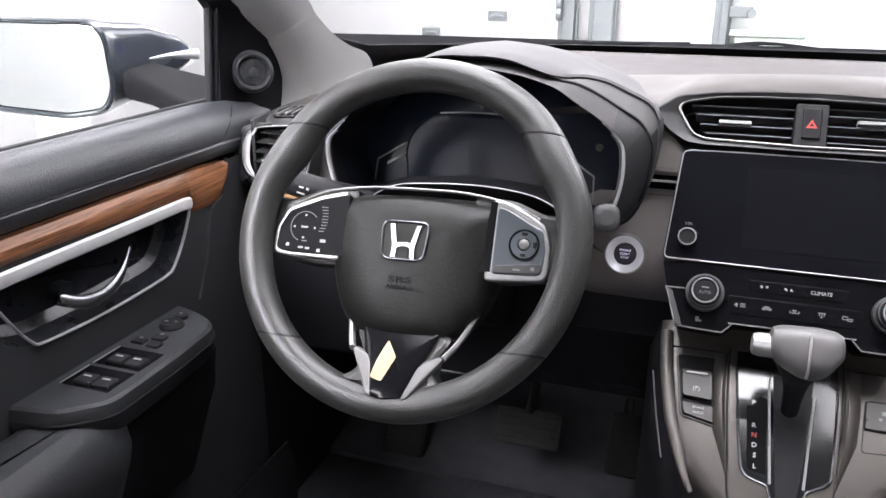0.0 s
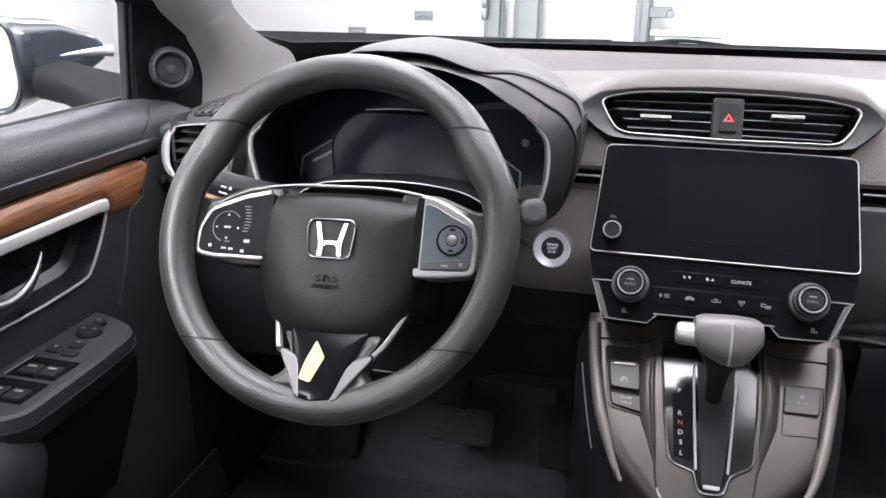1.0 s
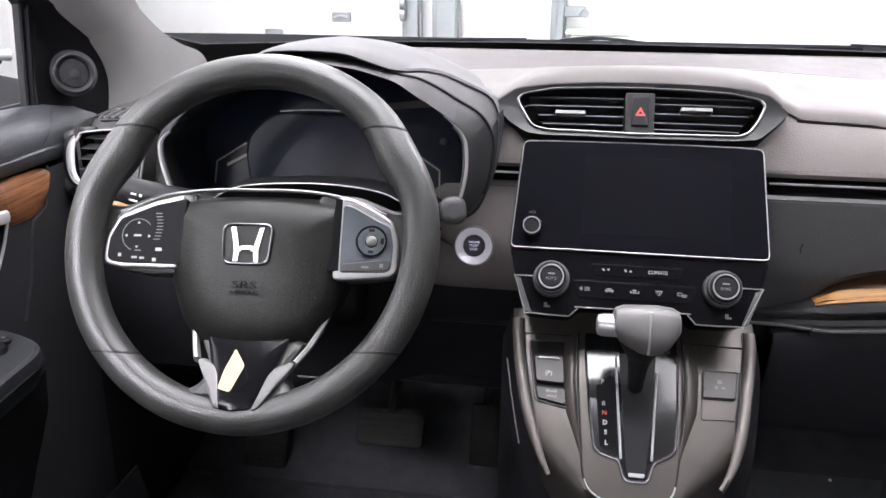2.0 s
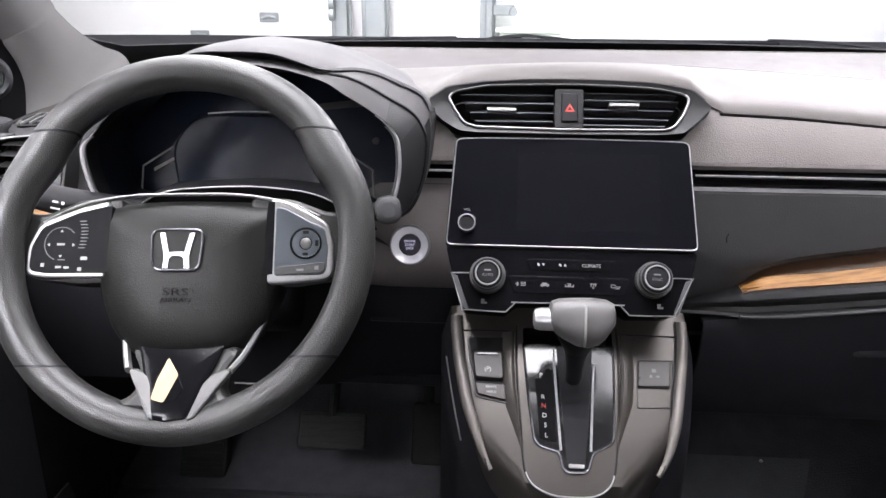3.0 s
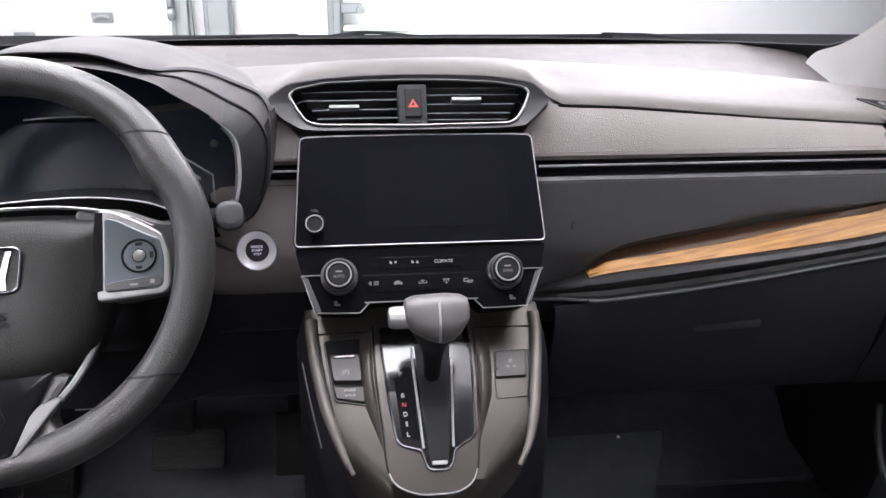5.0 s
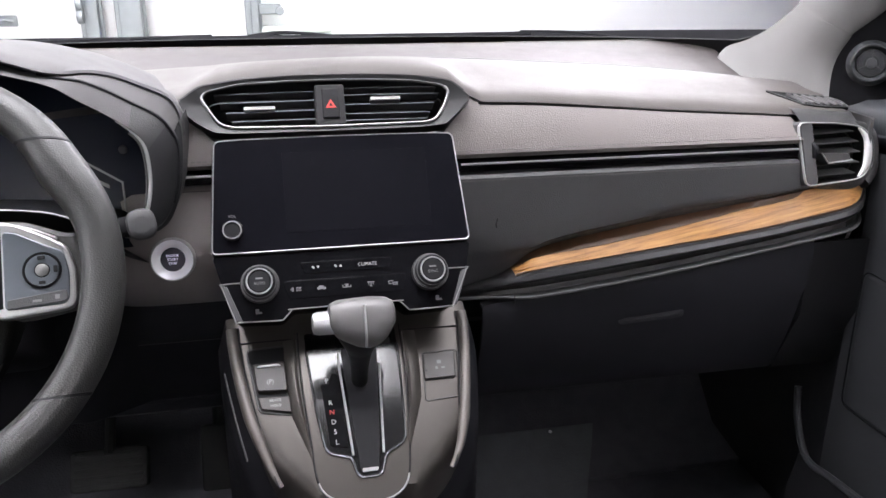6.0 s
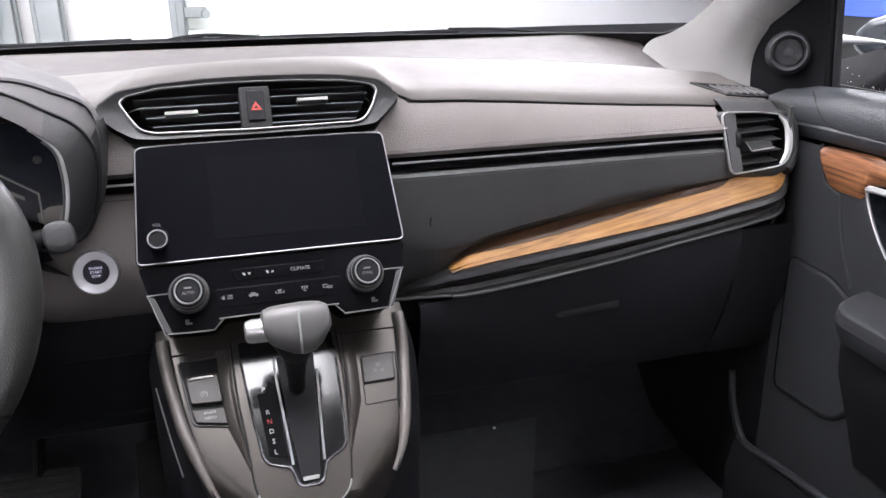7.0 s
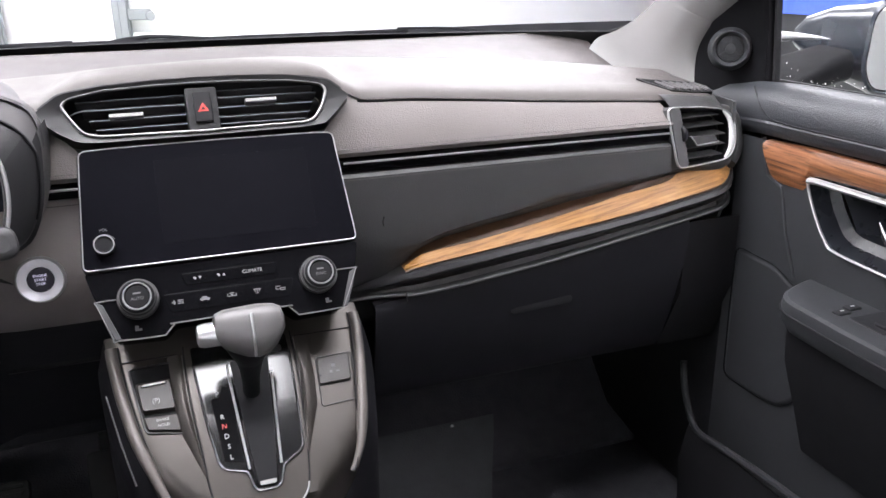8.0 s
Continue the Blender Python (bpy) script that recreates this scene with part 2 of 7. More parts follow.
def inset(pts, d):
    """A closed outline moved inwards by d (outwards if negative)."""
    k = len(pts)
    area = sum(pts[i - 1][0] * pts[i][1] - pts[i][0] * pts[i - 1][1] for i in range(k))
    sgn = 1 if area > 0 else -1
    out = []
    for i in range(k):
        a, b, c = Vector(pts[i - 1][:2]), Vector(pts[i][:2]), Vector(pts[(i + 1) % k][:2])
        e1 = (b - a).normalized() if (b - a).length > 1e-7 else Vector((0, 0))
        e2 = (c - b).normalized() if (c - b).length > 1e-7 else Vector((0, 0))
        n = Vector((-(e1 + e2).y, (e1 + e2).x))
        n = n.normalized() if n.length > 1e-7 else Vector((-e1.y, e1.x))
        out.append((b + n * d * sgn)[:])
    return out


def rings(levels, M, cap_front=True, cap_back=True, bm=None):
    """Skins rings of equal count, [(outline, height)], in the frame M."""
    bm = bm or bmesh.new()
    rows = [[bm.verts.new(M @ Vector((x, y, z))) for x, y in o] for o, z in levels]
    for a, b in zip(rows, rows[1:]):
        for i in range(len(a)):
            bm.faces.new((a[i - 1], a[i], b[i], b[i - 1]))
    if cap_back:
        bm.faces.new(rows[0]).material_index = 1
    if cap_front:
        bm.faces.new(rows[-1]).material_index = 1
    return bm


def slab(outline, z0, z1, M, edge=0.0008, bm=None):
    """A plate of that outline from z0 to z1, its front edge rounded."""
    e = edge
    return rings([(outline, z0), (outline, z1 - e), (inset(outline, e * 0.3), z1 - e * 0.3), (inset(outline, e), z1)], M, bm=bm)


def pillow(outline, z0, z1, M, crown, steps=6, bm=None):
    """A plate whose front bulges by crown above z1."""
    cx = sum(p[0] for p in outline) / len(outline)
    cy = sum(p[1] for p in outline) / len(outline)
    lv = [(outline, z0), (outline, z1)]
    for j in range(1, steps + 1):
        a = j / steps * math.pi / 2 * 0.96
        s = math.cos(a) ** 0.55
        lv.append(([(cx + (x - cx) * s, cy + (y - cy) * s) for x, y in outline], z1 + crown * math.sin(a)))
    return rings(lv, M, bm=bm)


def sweep(path, a, b, normal, closed=False, sides=8, bm=None, power=1.0):
    """A bar of oval section (a across, b along normal) along 3D points."""
    bm = bm or bmesh.new()
    P = [Vector(p) for p in path]
    N = Vector(normal).normalized()
    k = len(P)
    loops = []
    for i in range(k):
        p, q = (P[i - 1], P[(i + 1) % k]) if closed else (P[max(i - 1, 0)], P[min(i + 1, k - 1)])
        t = (q - p).normalized()
        side = t.cross(N).normalized()
        nn = side.cross(t)
        row = []
        for j in range(sides):
            w = 2 * math.pi * j / sides
            cs, sn = math.cos(w), math.sin(w)
            cs = math.copysign(abs(cs) ** power, cs)
            sn = math.copysign(abs(sn) ** power, sn)
            row.append(bm.verts.new(P[i] + side * a * cs + nn * b * sn))
        loops.append(row)
    for i in range(k if closed else k - 1):
        r, s = loops[i], loops[(i + 1) % k]
        for j in range(sides):
            bm.faces.new((r[j - 1], r[j], s[j], s[j - 1]))
    if not closed:
        bm.faces.new(loops[0])
        bm.faces.new(loops[-1])
    return bm


def taper(path, sizes, normal, sides=12):
    """A bar along 3D points with a section (a across, b along normal) for each of them."""
    P = [Vector(p) for p in path]
    N = Vector(normal).normalized()
    lv = []
    for i, (a, b) in enumerate(sizes):
        t = (P[min(i + 1, len(P) - 1)] - P[max(i - 1, 0)]).normalized()
        side = t.cross(N).normalized()
        nn = side.cross(t)
        lv.append([P[i] + side * a * math.cos(2 * math.pi * j / sides) + nn * b * math.sin(2 * math.pi * j / sides) for j in range(sides)])
    bm = sheet(lv, closed=True)
    for row in (lv[0], lv[-1]):
        bm.faces.new([bm.verts.new(p) for p in row])
    bmesh.ops.remove_doubles(bm, verts=bm.verts, dist=1e-6)
    return bm


def spline(pts, n=6, closed=False):
    """Catmull-Rom points through pts."""
    P = [Vector(p) for p in pts]
    k = len(P)
    out = []
    for i in range(k if closed else k - 1):
        a = P[i - 1] if closed or i else P[0]
        b, c = P[i], P[(i + 1) % k]
        d = P[(i + 2) % k] if closed or i + 2 < k else P[-1]
        for j in range(n):
            t = j / n
            out.append(0.5 * (2 * b + (c - a) * t + (2 * a - 5 * b + 4 * c - d) * t * t + (3 * b - a - 3 * c + d) * t ** 3))
    if not closed:
        out.append(P[-1])
    return out


def flat(pts2, M, z=0.0):
    return [M @ Vector((p[0], p[1], z)) for p in pts2]


def sheet(rows, bm=None, thick=0.0, closed=False):
    """A skin over rows of points; thick gives it a back along its normals."""
    bm = bm or bmesh.new()
    V = [[bm.verts.new(p) for p in r] for r in rows]
    for a, b in zip(V, V[1:]):
        for i in range(0 if closed else 1, len(a)):
            bm.faces.new((a[i - 1], a[i], b[i], b[i - 1]))
    if thick:
        bmesh.ops.recalc_face_normals(bm, faces=bm.faces)
        bmesh.ops.solidify(bm, geom=bm.faces[:], thickness=thick)
    return bm


def box(x0, y0, z0, x1, y1, z1, edge=0.002, bm=None):
    bm = bm or bmesh.new()
    M = frame_at((0, 0, 0), (1, 0, 0), (0, 1, 0))
    o = rect(x0, y0, x1, y1, edge * 1.5) if edge else rect(x0, y0, x1, y1)
    if not edge:
        return rings([(o, z0), (o, z1)], M, bm=bm)
    return rings([(inset(o, edge), z0), (o, z0 + edge), (o, z1 - edge), (inset(o, edge), z1)], M, bm=bm)


def lathe(profile, M, n=28, bm=None):
    """Turns (radius, height) pairs round the frame's z axis."""
    lv = [([(r * math.cos(2 * math.pi * i / n), r * math.sin(2 * math.pi * i / n)) for i in range(n)], z) for r, z in profile]
    return rings(lv, M, bm=bm)


def letters(text, size, M, x, y, z, material, parent, name="lettering", label="", depth=0.0002, align="CENTER"):
    cu = bpy.data.curves.new("type", "FONT")
    cu.body, cu.size, cu.align_x, cu.align_y, cu.extrude = text, size, align, "CENTER", depth
    cu.resolution_u = 2
    tmp = bpy.data.objects.new("type", cu)
    me = bpy.data.meshes.new_from_object(tmp)
    bpy.data.objects.remove(tmp)
    bm = bmesh.new()
    bm.from_mesh(me)
    bpy.data.meshes.remove(me)
    bmesh.ops.transform(bm, matrix=M @ Matrix.Translation((x, y, z)), verts=bm.verts)
    return part(name, bm, material, parent, label)


def bars(specs, M, z, material, parent, name="mark", label=""):
    """Small plain printed bars (x, y, width, height) as one mark."""
    bm = bmesh.new()
    for x, y, w, h in specs:
        rings([(rect(x - w / 2, y - h / 2, x + w / 2, y + h / 2), z - 0.0003), (rect(x - w / 2, y - h / 2, x + w / 2, y + h / 2), z + 0.0002)], M, bm=bm)
    return part(name, bm, material, parent, label)


def arc(cx, cy, r, a0, a1, n=10):
    return [(cx + r * math.cos(radians(a0 + (a1 - a0) * i / n)), cy + r * math.sin(radians(a0 + (a1 - a0) * i / n))) for i in range(n + 1)]


# ---- the hall round the car ----
GROUND = -0.32
HX0, HX1, HY0, HY1, HTOP = -4.2, 5.0, -5.0, 6.0, 3.4
setting("ground", box(HX0, HY0, GROUND - 0.1, HX1, HY1, GROUND, 0), CONCRETE, "smooth grey concrete workshop floor under the car", "floor")
setting("wall_south", box(HX0 - 0.15, HY0 - 0.15, GROUND, HX1 + 0.15, HY0, HTOP, 0), WALLPAINT, "plain white wall behind the car", "wall")
setting("wall_west", box(HX0 - 0.15, HY0, GROUND, HX0, HY1, HTOP, 0), WALLPAINT, "bright white wall beside the driver's window", "wall")
# dimness of this side is put into the wall's colour
setting("wall_east", box(HX1, HY0, GROUND, HX1 + 0.15, HY1, HTOP, 0), WALLGREY, "wall beyond the passenger's window, coloured dark for the dim side", "wall")
setting("wall_north", box(HX0 - 0.15, HY1, GROUND, HX1 + 0.15, HY1 + 0.15, HTOP, 0), WALLPAINT, "bright white wall ahead of the windshield", "wall")
setting("ceiling", box(HX0 - 0.15, HY0 - 0.15, HTOP, HX1 + 0.15, HY1 + 0.15, HTOP + 0.15, 0), WALLPAINT, "white hall ceiling carrying the added light panels", "ceiling")


# Added panels, unseen: each is tuned to brighten one side of the car.
def added_light_panel(x, y, w, d, k):
    t = thing("added_light_panel", "flat white light panel, unseen and added to light the car", "ceiling light", (x, y, HTOP - 0.03), "hall lights")
    bm = bmesh.new()
    for a in (-1, 1):
        box(x - w / 2, y + a * (d / 2 - 0.02) - 0.02, HTOP - 0.06, x + w / 2, y + a * (d / 2 - 0.02) + 0.02, HTOP - 0.004, 0.004, bm)
        box(x + a * (w / 2 - 0.02) - 0.02, y - d / 2 + 0.04, HTOP - 0.06, x + a * (w / 2 - 0.02) + 0.02, y + d / 2 - 0.04, HTOP - 0.004, 0.004, bm)
    part("frame", bm, GALV, t)
    part("diffuser", box(x - w / 2 + 0.04, y - d / 2 + 0.04, HTOP - 0.045, x + w / 2 - 0.04, y + d / 2 - 0.04, HTOP - 0.03, 0), PANEL_LIGHT[k], t, "glowing white diffuser")


for lx, ly, lw, ld, lk in ((-1.5, 3.4, 1.8, 3.6, "front"), (1.7, 3.4, 1.8, 3.6, "front_far"), (3.4, 5.1, 2.6, 1.2, "far"), (-0.50, -0.05, 1.8, 2.3, "over"), (1.32, -0.05, 1.8, 2.3, "over_far"), (-3.3, 0.4, 1.4, 3.6, "side"), (-1.6, -3.2, 1.8, 2.2, "rear"), (1.6, -3.2, 1.8, 2.2, "rear_far")):
    added_light_panel(lx, ly, lw, ld, lk)


def steel_post(x, w, d, label, top=2.9):
    t = thing("steel_post", label, "post", (x, HY1 - 0.12, GROUND), "door tracks")
    part("upright", box(x - w / 2, HY1 - 0.12 - d, GROUND, x + w / 2, HY1 - 0.12, top, 0.006), GALV, t)
    part("flange", box(x - w / 2 - 0.045, HY1 - 0.118, GROUND, x + w / 2 + 0.02, HY1 - 0.09, top, 0.004), GALV, t)
    part("foot_plate", box(x - w, HY1 - 0.15 - d, GROUND, x + w, HY1 - 0.06, GROUND + 0.012, 0.003), GALV, t)
    return t


p = steel_post(-1.36, 0.10, 0.08, "galvanised door track with rollers against the white wall")
for i in range(3):
    part("roller", lathe([(0.05, -0.02), (0.055, 0), (0.05, 0.02)], frame_at((-1.42, HY1 - 0.26, 0.60 + 0.09 * i), (0, 1, 0), (0, 0, 1)), 14), GALV, p)
steel_post(-1.08, 0.16, 0.10, "wide galvanised steel post against the white wall")
p = steel_post(-0.17, 0.06, 0.06, "narrow steel post with a bracket against the white wall")
part("bracket", box(-0.14, HY1 - 0.20, 0.60, 0.03, HY1 - 0.12, 0.68, 0.008), GALV, p)
part("bolt", lathe([(0.03, -0.05), (0.035, 0), (0.03, 0.05)], frame_at((0.02, HY1 - 0.22, 0.63), (1, 0, 0), (0, 0, 1)), 14), GALV, p)

t = thing("wall_cabinet", "low pale green cabinet standing against the white wall", "cabinet", (0.17, HY1 - 0.2, GROUND))
part("body", box(-0.08, HY1 - 0.40, GROUND, 0.55, HY1 - 0.02, 0.48, 0.01), SEAFOAM, t)
part("top", box(-0.12, HY1 - 0.43, 0.482, 0.40, HY1 - 0.01, 0.505, 0.006), SEAFOAM, t)
t = thing("door_latch", "small grey latch handle on the white wall", "latch", (-2.0, HY1 - 0.03, 0.55), "wall latches")
part("plate", box(-2.08, HY1 - 0.02, 0.52, -1.92, HY1 - 0.004, 0.60, 0.004), GALV, t)
part("handle", sweep([(-2.05, HY1 - 0.05, 0.55), (-2.0, HY1 - 0.06, 0.57), (-1.94, HY1 - 0.05, 0.56)], 0.014, 0.014, (0, 1, 0)), GALV, t)
copy_thing(t, Matrix.Translation((-2.6, HY1 - 0.03, 0.40)))
t = thing("blue_banner", "blue cloth banner hanging on the grey wall", "banner", (HX1 - 0.05, 3.9, 0.535))
part("cloth", box(HX1 - 0.03, 3.0, 0.535, HX1 - 0.012, 4.85, 1.5, 0.004), BLUE, t)
part("rail", box(HX1 - 0.05, 2.95, 1.5, HX1 - 0.01, 4.9, 1.54, 0.006), GALV, t)
t = thing("white_column", "white painted column standing outside the driver's window", "column", (-3.2, 2.3, GROUND))
part("shaft", box(-3.28, 2.2, GROUND, -3.12, 2.4, HTOP - 0.002, 0.01), WALLPAINT, t)
part("plinth", box(-3.33, 2.15, GROUND, -3.07, 2.45, GROUND + 0.1, 0.01), GALV, t)


# ---- shell of the car: floor, firewall, roof, rear ----
setting("floor", box(-0.78, -2.3, 0.02, 0.78, 0.62, 0.10, 0), CARPET, "black carpeted car floor", "car floor")
toe = sheet([[(x, y, z) for x in (-0.72, -0.30, 0.30, 0.72)] for y, z in ((0.30, 0.102), (0.40, 0.12), (0.50, 0.22), (0.56, 0.40), (0.58, 0.78))], thick=0.01)
setting("wall_firewall", toe, CARPET, "black carpeted footwell wall under the dashboard", "footwell")
setting("ceiling_headliner", box(-0.66, -2.2, 1.30, 0.66, -0.335, 1.335, 0), PILLAR, "light grey car headliner", "headliner")
for s in (-1, 1):
    x0, x1 = sorted((s * 0.74, s * 0.80))
    setting("wall_quarter", box(x0, -2.3, 0.10, x1, -1.02, 0.80, 0), DARK, "dark trim of the rear side below its window", "side trim")
    x0, x1 = sorted((s * 0.66, s * 0.74))
    setting("trim_b_pillar", box(x0, -1.14, 0.80, x1, -1.02, 1.30, 0.006), PILLAR, "light grey pillar trim behind the front door", "pillar trim")
    setting("trim_roof_rail", sheet([[(s * 0.655, y, z), (s * 0.70, y, z - 0.03), (s * 0.71, y, z - 0.05)] for y, z in ((-0.16, 1.29), (-0.8, 1.32), (-2.2, 1.32))], thick=0.01), PILLAR, "light grey roof rail trim", "roof trim")
for s in (-1, 1):
    x0, x1 = sorted((s * 0.705, s * 0.755))
    setting("wall_kick", box(x0, 0.10, 0.10, x1, 0.62, 0.742, 0.004), BLACK, "black kick panel beside the footwell", "kick panel")
    x0, x1 = sorted((s * 0.735, s * 0.775))
    setting("trim_jamb", box(x0, -0.06, 0.10, x1, 0.0985, 0.742, 0.004), BLACK, "black rubber-sealed door jamb", "door jamb")
setting("wall_bulkhead", box(-0.755, 0.621, 0.02, 0.755, 0.66, 0.79, 0), BLACK, "black bulkhead under the windshield", "bulkhead")
# Added out of view: stops low light from the rear, as seats would.
setting("wall_light_block", box(-0.738, -1.30, 0.10, 0.738, -1.26, 0.72, 0), DARK, "unseen dark partition, added to keep rear light off the footwells", "partition")
setting("wall_rear", box(-0.74, -2.36, 0.10, 0.74, -2.30, 0.85, 0), DARK, "dark trim at the rear of the car", "rear trim")

# windshield with its black printed border
ws = thing("window_1", "raked clear windshield with a black printed border", "windshield", (0, 0.66, 0.80), kind="structure")


def on_glass(x, k):
    """A point of the windshield: k = 0 at its foot, 1 at its head."""
    return Vector((x * (1 - 0.08 * k), 0.665 - 0.95 * k - 0.19 * abs(x / 0.7) ** 2.6 * (1 - k), 0.80 + 0.50 * k))


XS = [-0.74 + 1.48 * i / 24 for i in range(25)]
pane = part("pane", sheet([[on_glass(x, k) for x in XS] for k in (0.0, 0.2, 0.4, 0.6, 0.8, 1.0, 1.05)]), PANE, ws, "clear glass")
pane.visible_shadow = False
frit = sheet([[on_glass(x, k) + Vector((0, -0.006, -0.004)) for x in XS] for k in (-0.06, 0.02, 0.058)], thick=0.002)
part("border", frit, BLACK, ws, "black printed border along the foot")
for s in (-1, 1):
    lift = Vector((0, -0.006, -0.004))
    part("side_border", sheet([[on_glass(s * 0.74, k) + lift, on_glass(s * (0.732 - (0.19 if s < 0 else 0.135) * max(0, 1 - k / 0.15) ** 2.4), k) + lift] for k in (0.02, 0.04, 0.06, 0.08, 0.10, 0.13, 0.2, 0.3, 0.7, 1.0)], thick=0.002), BLACK, ws, "black printed border along the side")


def wiper(pts, tip):
    t = thing("wiper", "black wiper arm parked at the foot of the windshield", "wiper", pts[0], "windshield wipers")
    arm = spline(pts, 5)
    part("arm", taper(arm, [(0.007 - 0.005 * i / (len(arm) - 1), 0.004 - 0.003 * i / (len(arm) - 1)) for i in range(len(arm))], (0, -0.5, 0.8)), SAIL, t)
    tip = spline(tip, 4)
    part("blade", taper(tip, [(0.005 * min(1, 0.2 + i / 3), 0.0045 * min(1, 0.15 + i / 3)) for i in range(len(tip))], (0, -0.5, 0.8)), SAIL, t)


wiper([(-0.10, 0.675, 0.820), (-0.04, 0.672, 0.828), (0.05, 0.675, 0.822)], [(-0.68, 0.50, 0.796), (-0.58, 0.56, 0.815), (-0.40, 0.63, 0.820), (-0.16, 0.672, 0.822)])
wiper([(0.71, 0.46, 0.772), (0.61, 0.56, 0.804), (0.50, 0.61, 0.824), (0.38, 0.645, 0.828)], [(0.12, 0.675, 0.817), (0.26, 0.665, 0.820), (0.40, 0.645, 0.822)])
# cowl outside the glass
setting("trim_cowl", sheet([[(x * 1.3, y - 0.16 * max(0, abs(x) - 0.5), z) for x in XS[::2]] for y, z in ((0.63, 0.80), (0.66, 0.825), (0.72, 0.818), (0.85, 0.80))], thick=0.01), SAIL, "black plastic cowl below the windshield", "cowl")


# ---- dashboard ----
def end_round(x):
    a = max(0.0, (abs(x + 0.003) - 0.635) / 0.06)
    return 0.06 * min(1, a) ** 2.2


LIP = smooth_curve([(-0.70, 0.752), (-0.58, 0.760), (-0.40, 0.780), (-0.22, 0.800), (-0.165, 0.803), (-0.145, 0.813), (-0.119, 0.826), (-0.06, 0.832), (0, 0.833), (0.06, 0.832),
                    (0.125, 0.826), (0.145, 0.812), (0.163, 0.799), (0.226, 0.796), (0.40, 0.782), (0.545, 0.772), (0.69, 0.760)])
CREASE = smooth_curve([(-0.70, 0.760), (-0.56, 0.774), (-0.4, 0.798), (-0.13, 0.815), (0.06, 0.821), (0.36, 0.807), (0.49, 0.797), (0.69, 0.775)])
dash = thing("dashboard", "taupe and black soft-touch car dashboard", "dashboard", (0, 0.25, 0.55))
NX = 72
DX = [-0.70 + 1.39 * i / NX for i in range(NX + 1)]
rows = []
for y, kind in ((0.095, -1), (0.100, 0), (0.112, 1), (0.14, 2), (0.19, 3), (0.25, 4), (0.30, 5), (0.305, 6), (0.36, 7), (0.44, 8), (0.50, 9), (0.52, 10)):
    r = []
    for x in DX:
        L, C = LIP(x), CREASE(x)
        z = {-1: L - 0.008, 0: L - 0.002, 1: L + 0.003, 2: L + 0.004 + 0.14 * max(0, C - L), 3: L + 0.004 + 0.50 * (C - L), 4: C * 0.86 + L * 0.14 + 0.005, 5: C,
             6: C - 0.006, 7: C - 0.007, 8: 0.5 * (C + 0.813) - 0.002 - 0.10 * max(0, -x - 0.5), 9: 0.814 - 0.20 * max(0, -x - 0.5), 10: 0.800 - 0.20 * max(0, -x - 0.5)}[kind]
        # the rear part narrows towards the pillars
        lim = 0.70 - 0.02 * max(0, (y - 0.16) / 0.30)
        xx = max(-lim, min(lim - 0.01, x))
        r.append((xx, y + end_round(x) * (1 if y < 0.25 else 0.3), z))
    rows.append(r)
part("top_pad", sheet(rows[:8]), SOFT, dash, "taupe grained top pad")
# rear of the top: its shading is painted with a darker colour
part("rear_shade_strip", sheet([[Vector(p) + Vector((0, -0.001, dz)) for p in rows[i]] for i, dz in ((7, -0.004), (7, 0.0012), (8, 0.003), (9, 0.004), (10, 0.0055), (11, 0.004))]), REARTOP, dash, "rear of the top, darkened as if tilted from the light")
part("rear_edge", sweep([Vector(p) + Vector((0, 0.001, 0.0055)) for p in rows[10][4:-4]], 0.0022, 0.0016, (0, 0, 1), sides=6), SOFT, dash, "pale rear edge of the top")
# shading behind the crease, laid on as a thin dark bar
part("crease_shade", sweep([(x, 0.3035, CREASE(x) - 0.0012) for x in [-0.12 + 0.74 * i / 60 for i in range(61)]], 0.0022, 0.0016, (0, 0, 1), sides=6), SHADE, dash, "dark line for the shading along the top pad's crease")

SEAM = 0.731


def pad_x(a, b, n):
    return [a + (b - a) * i / n for i in range(n + 1)]


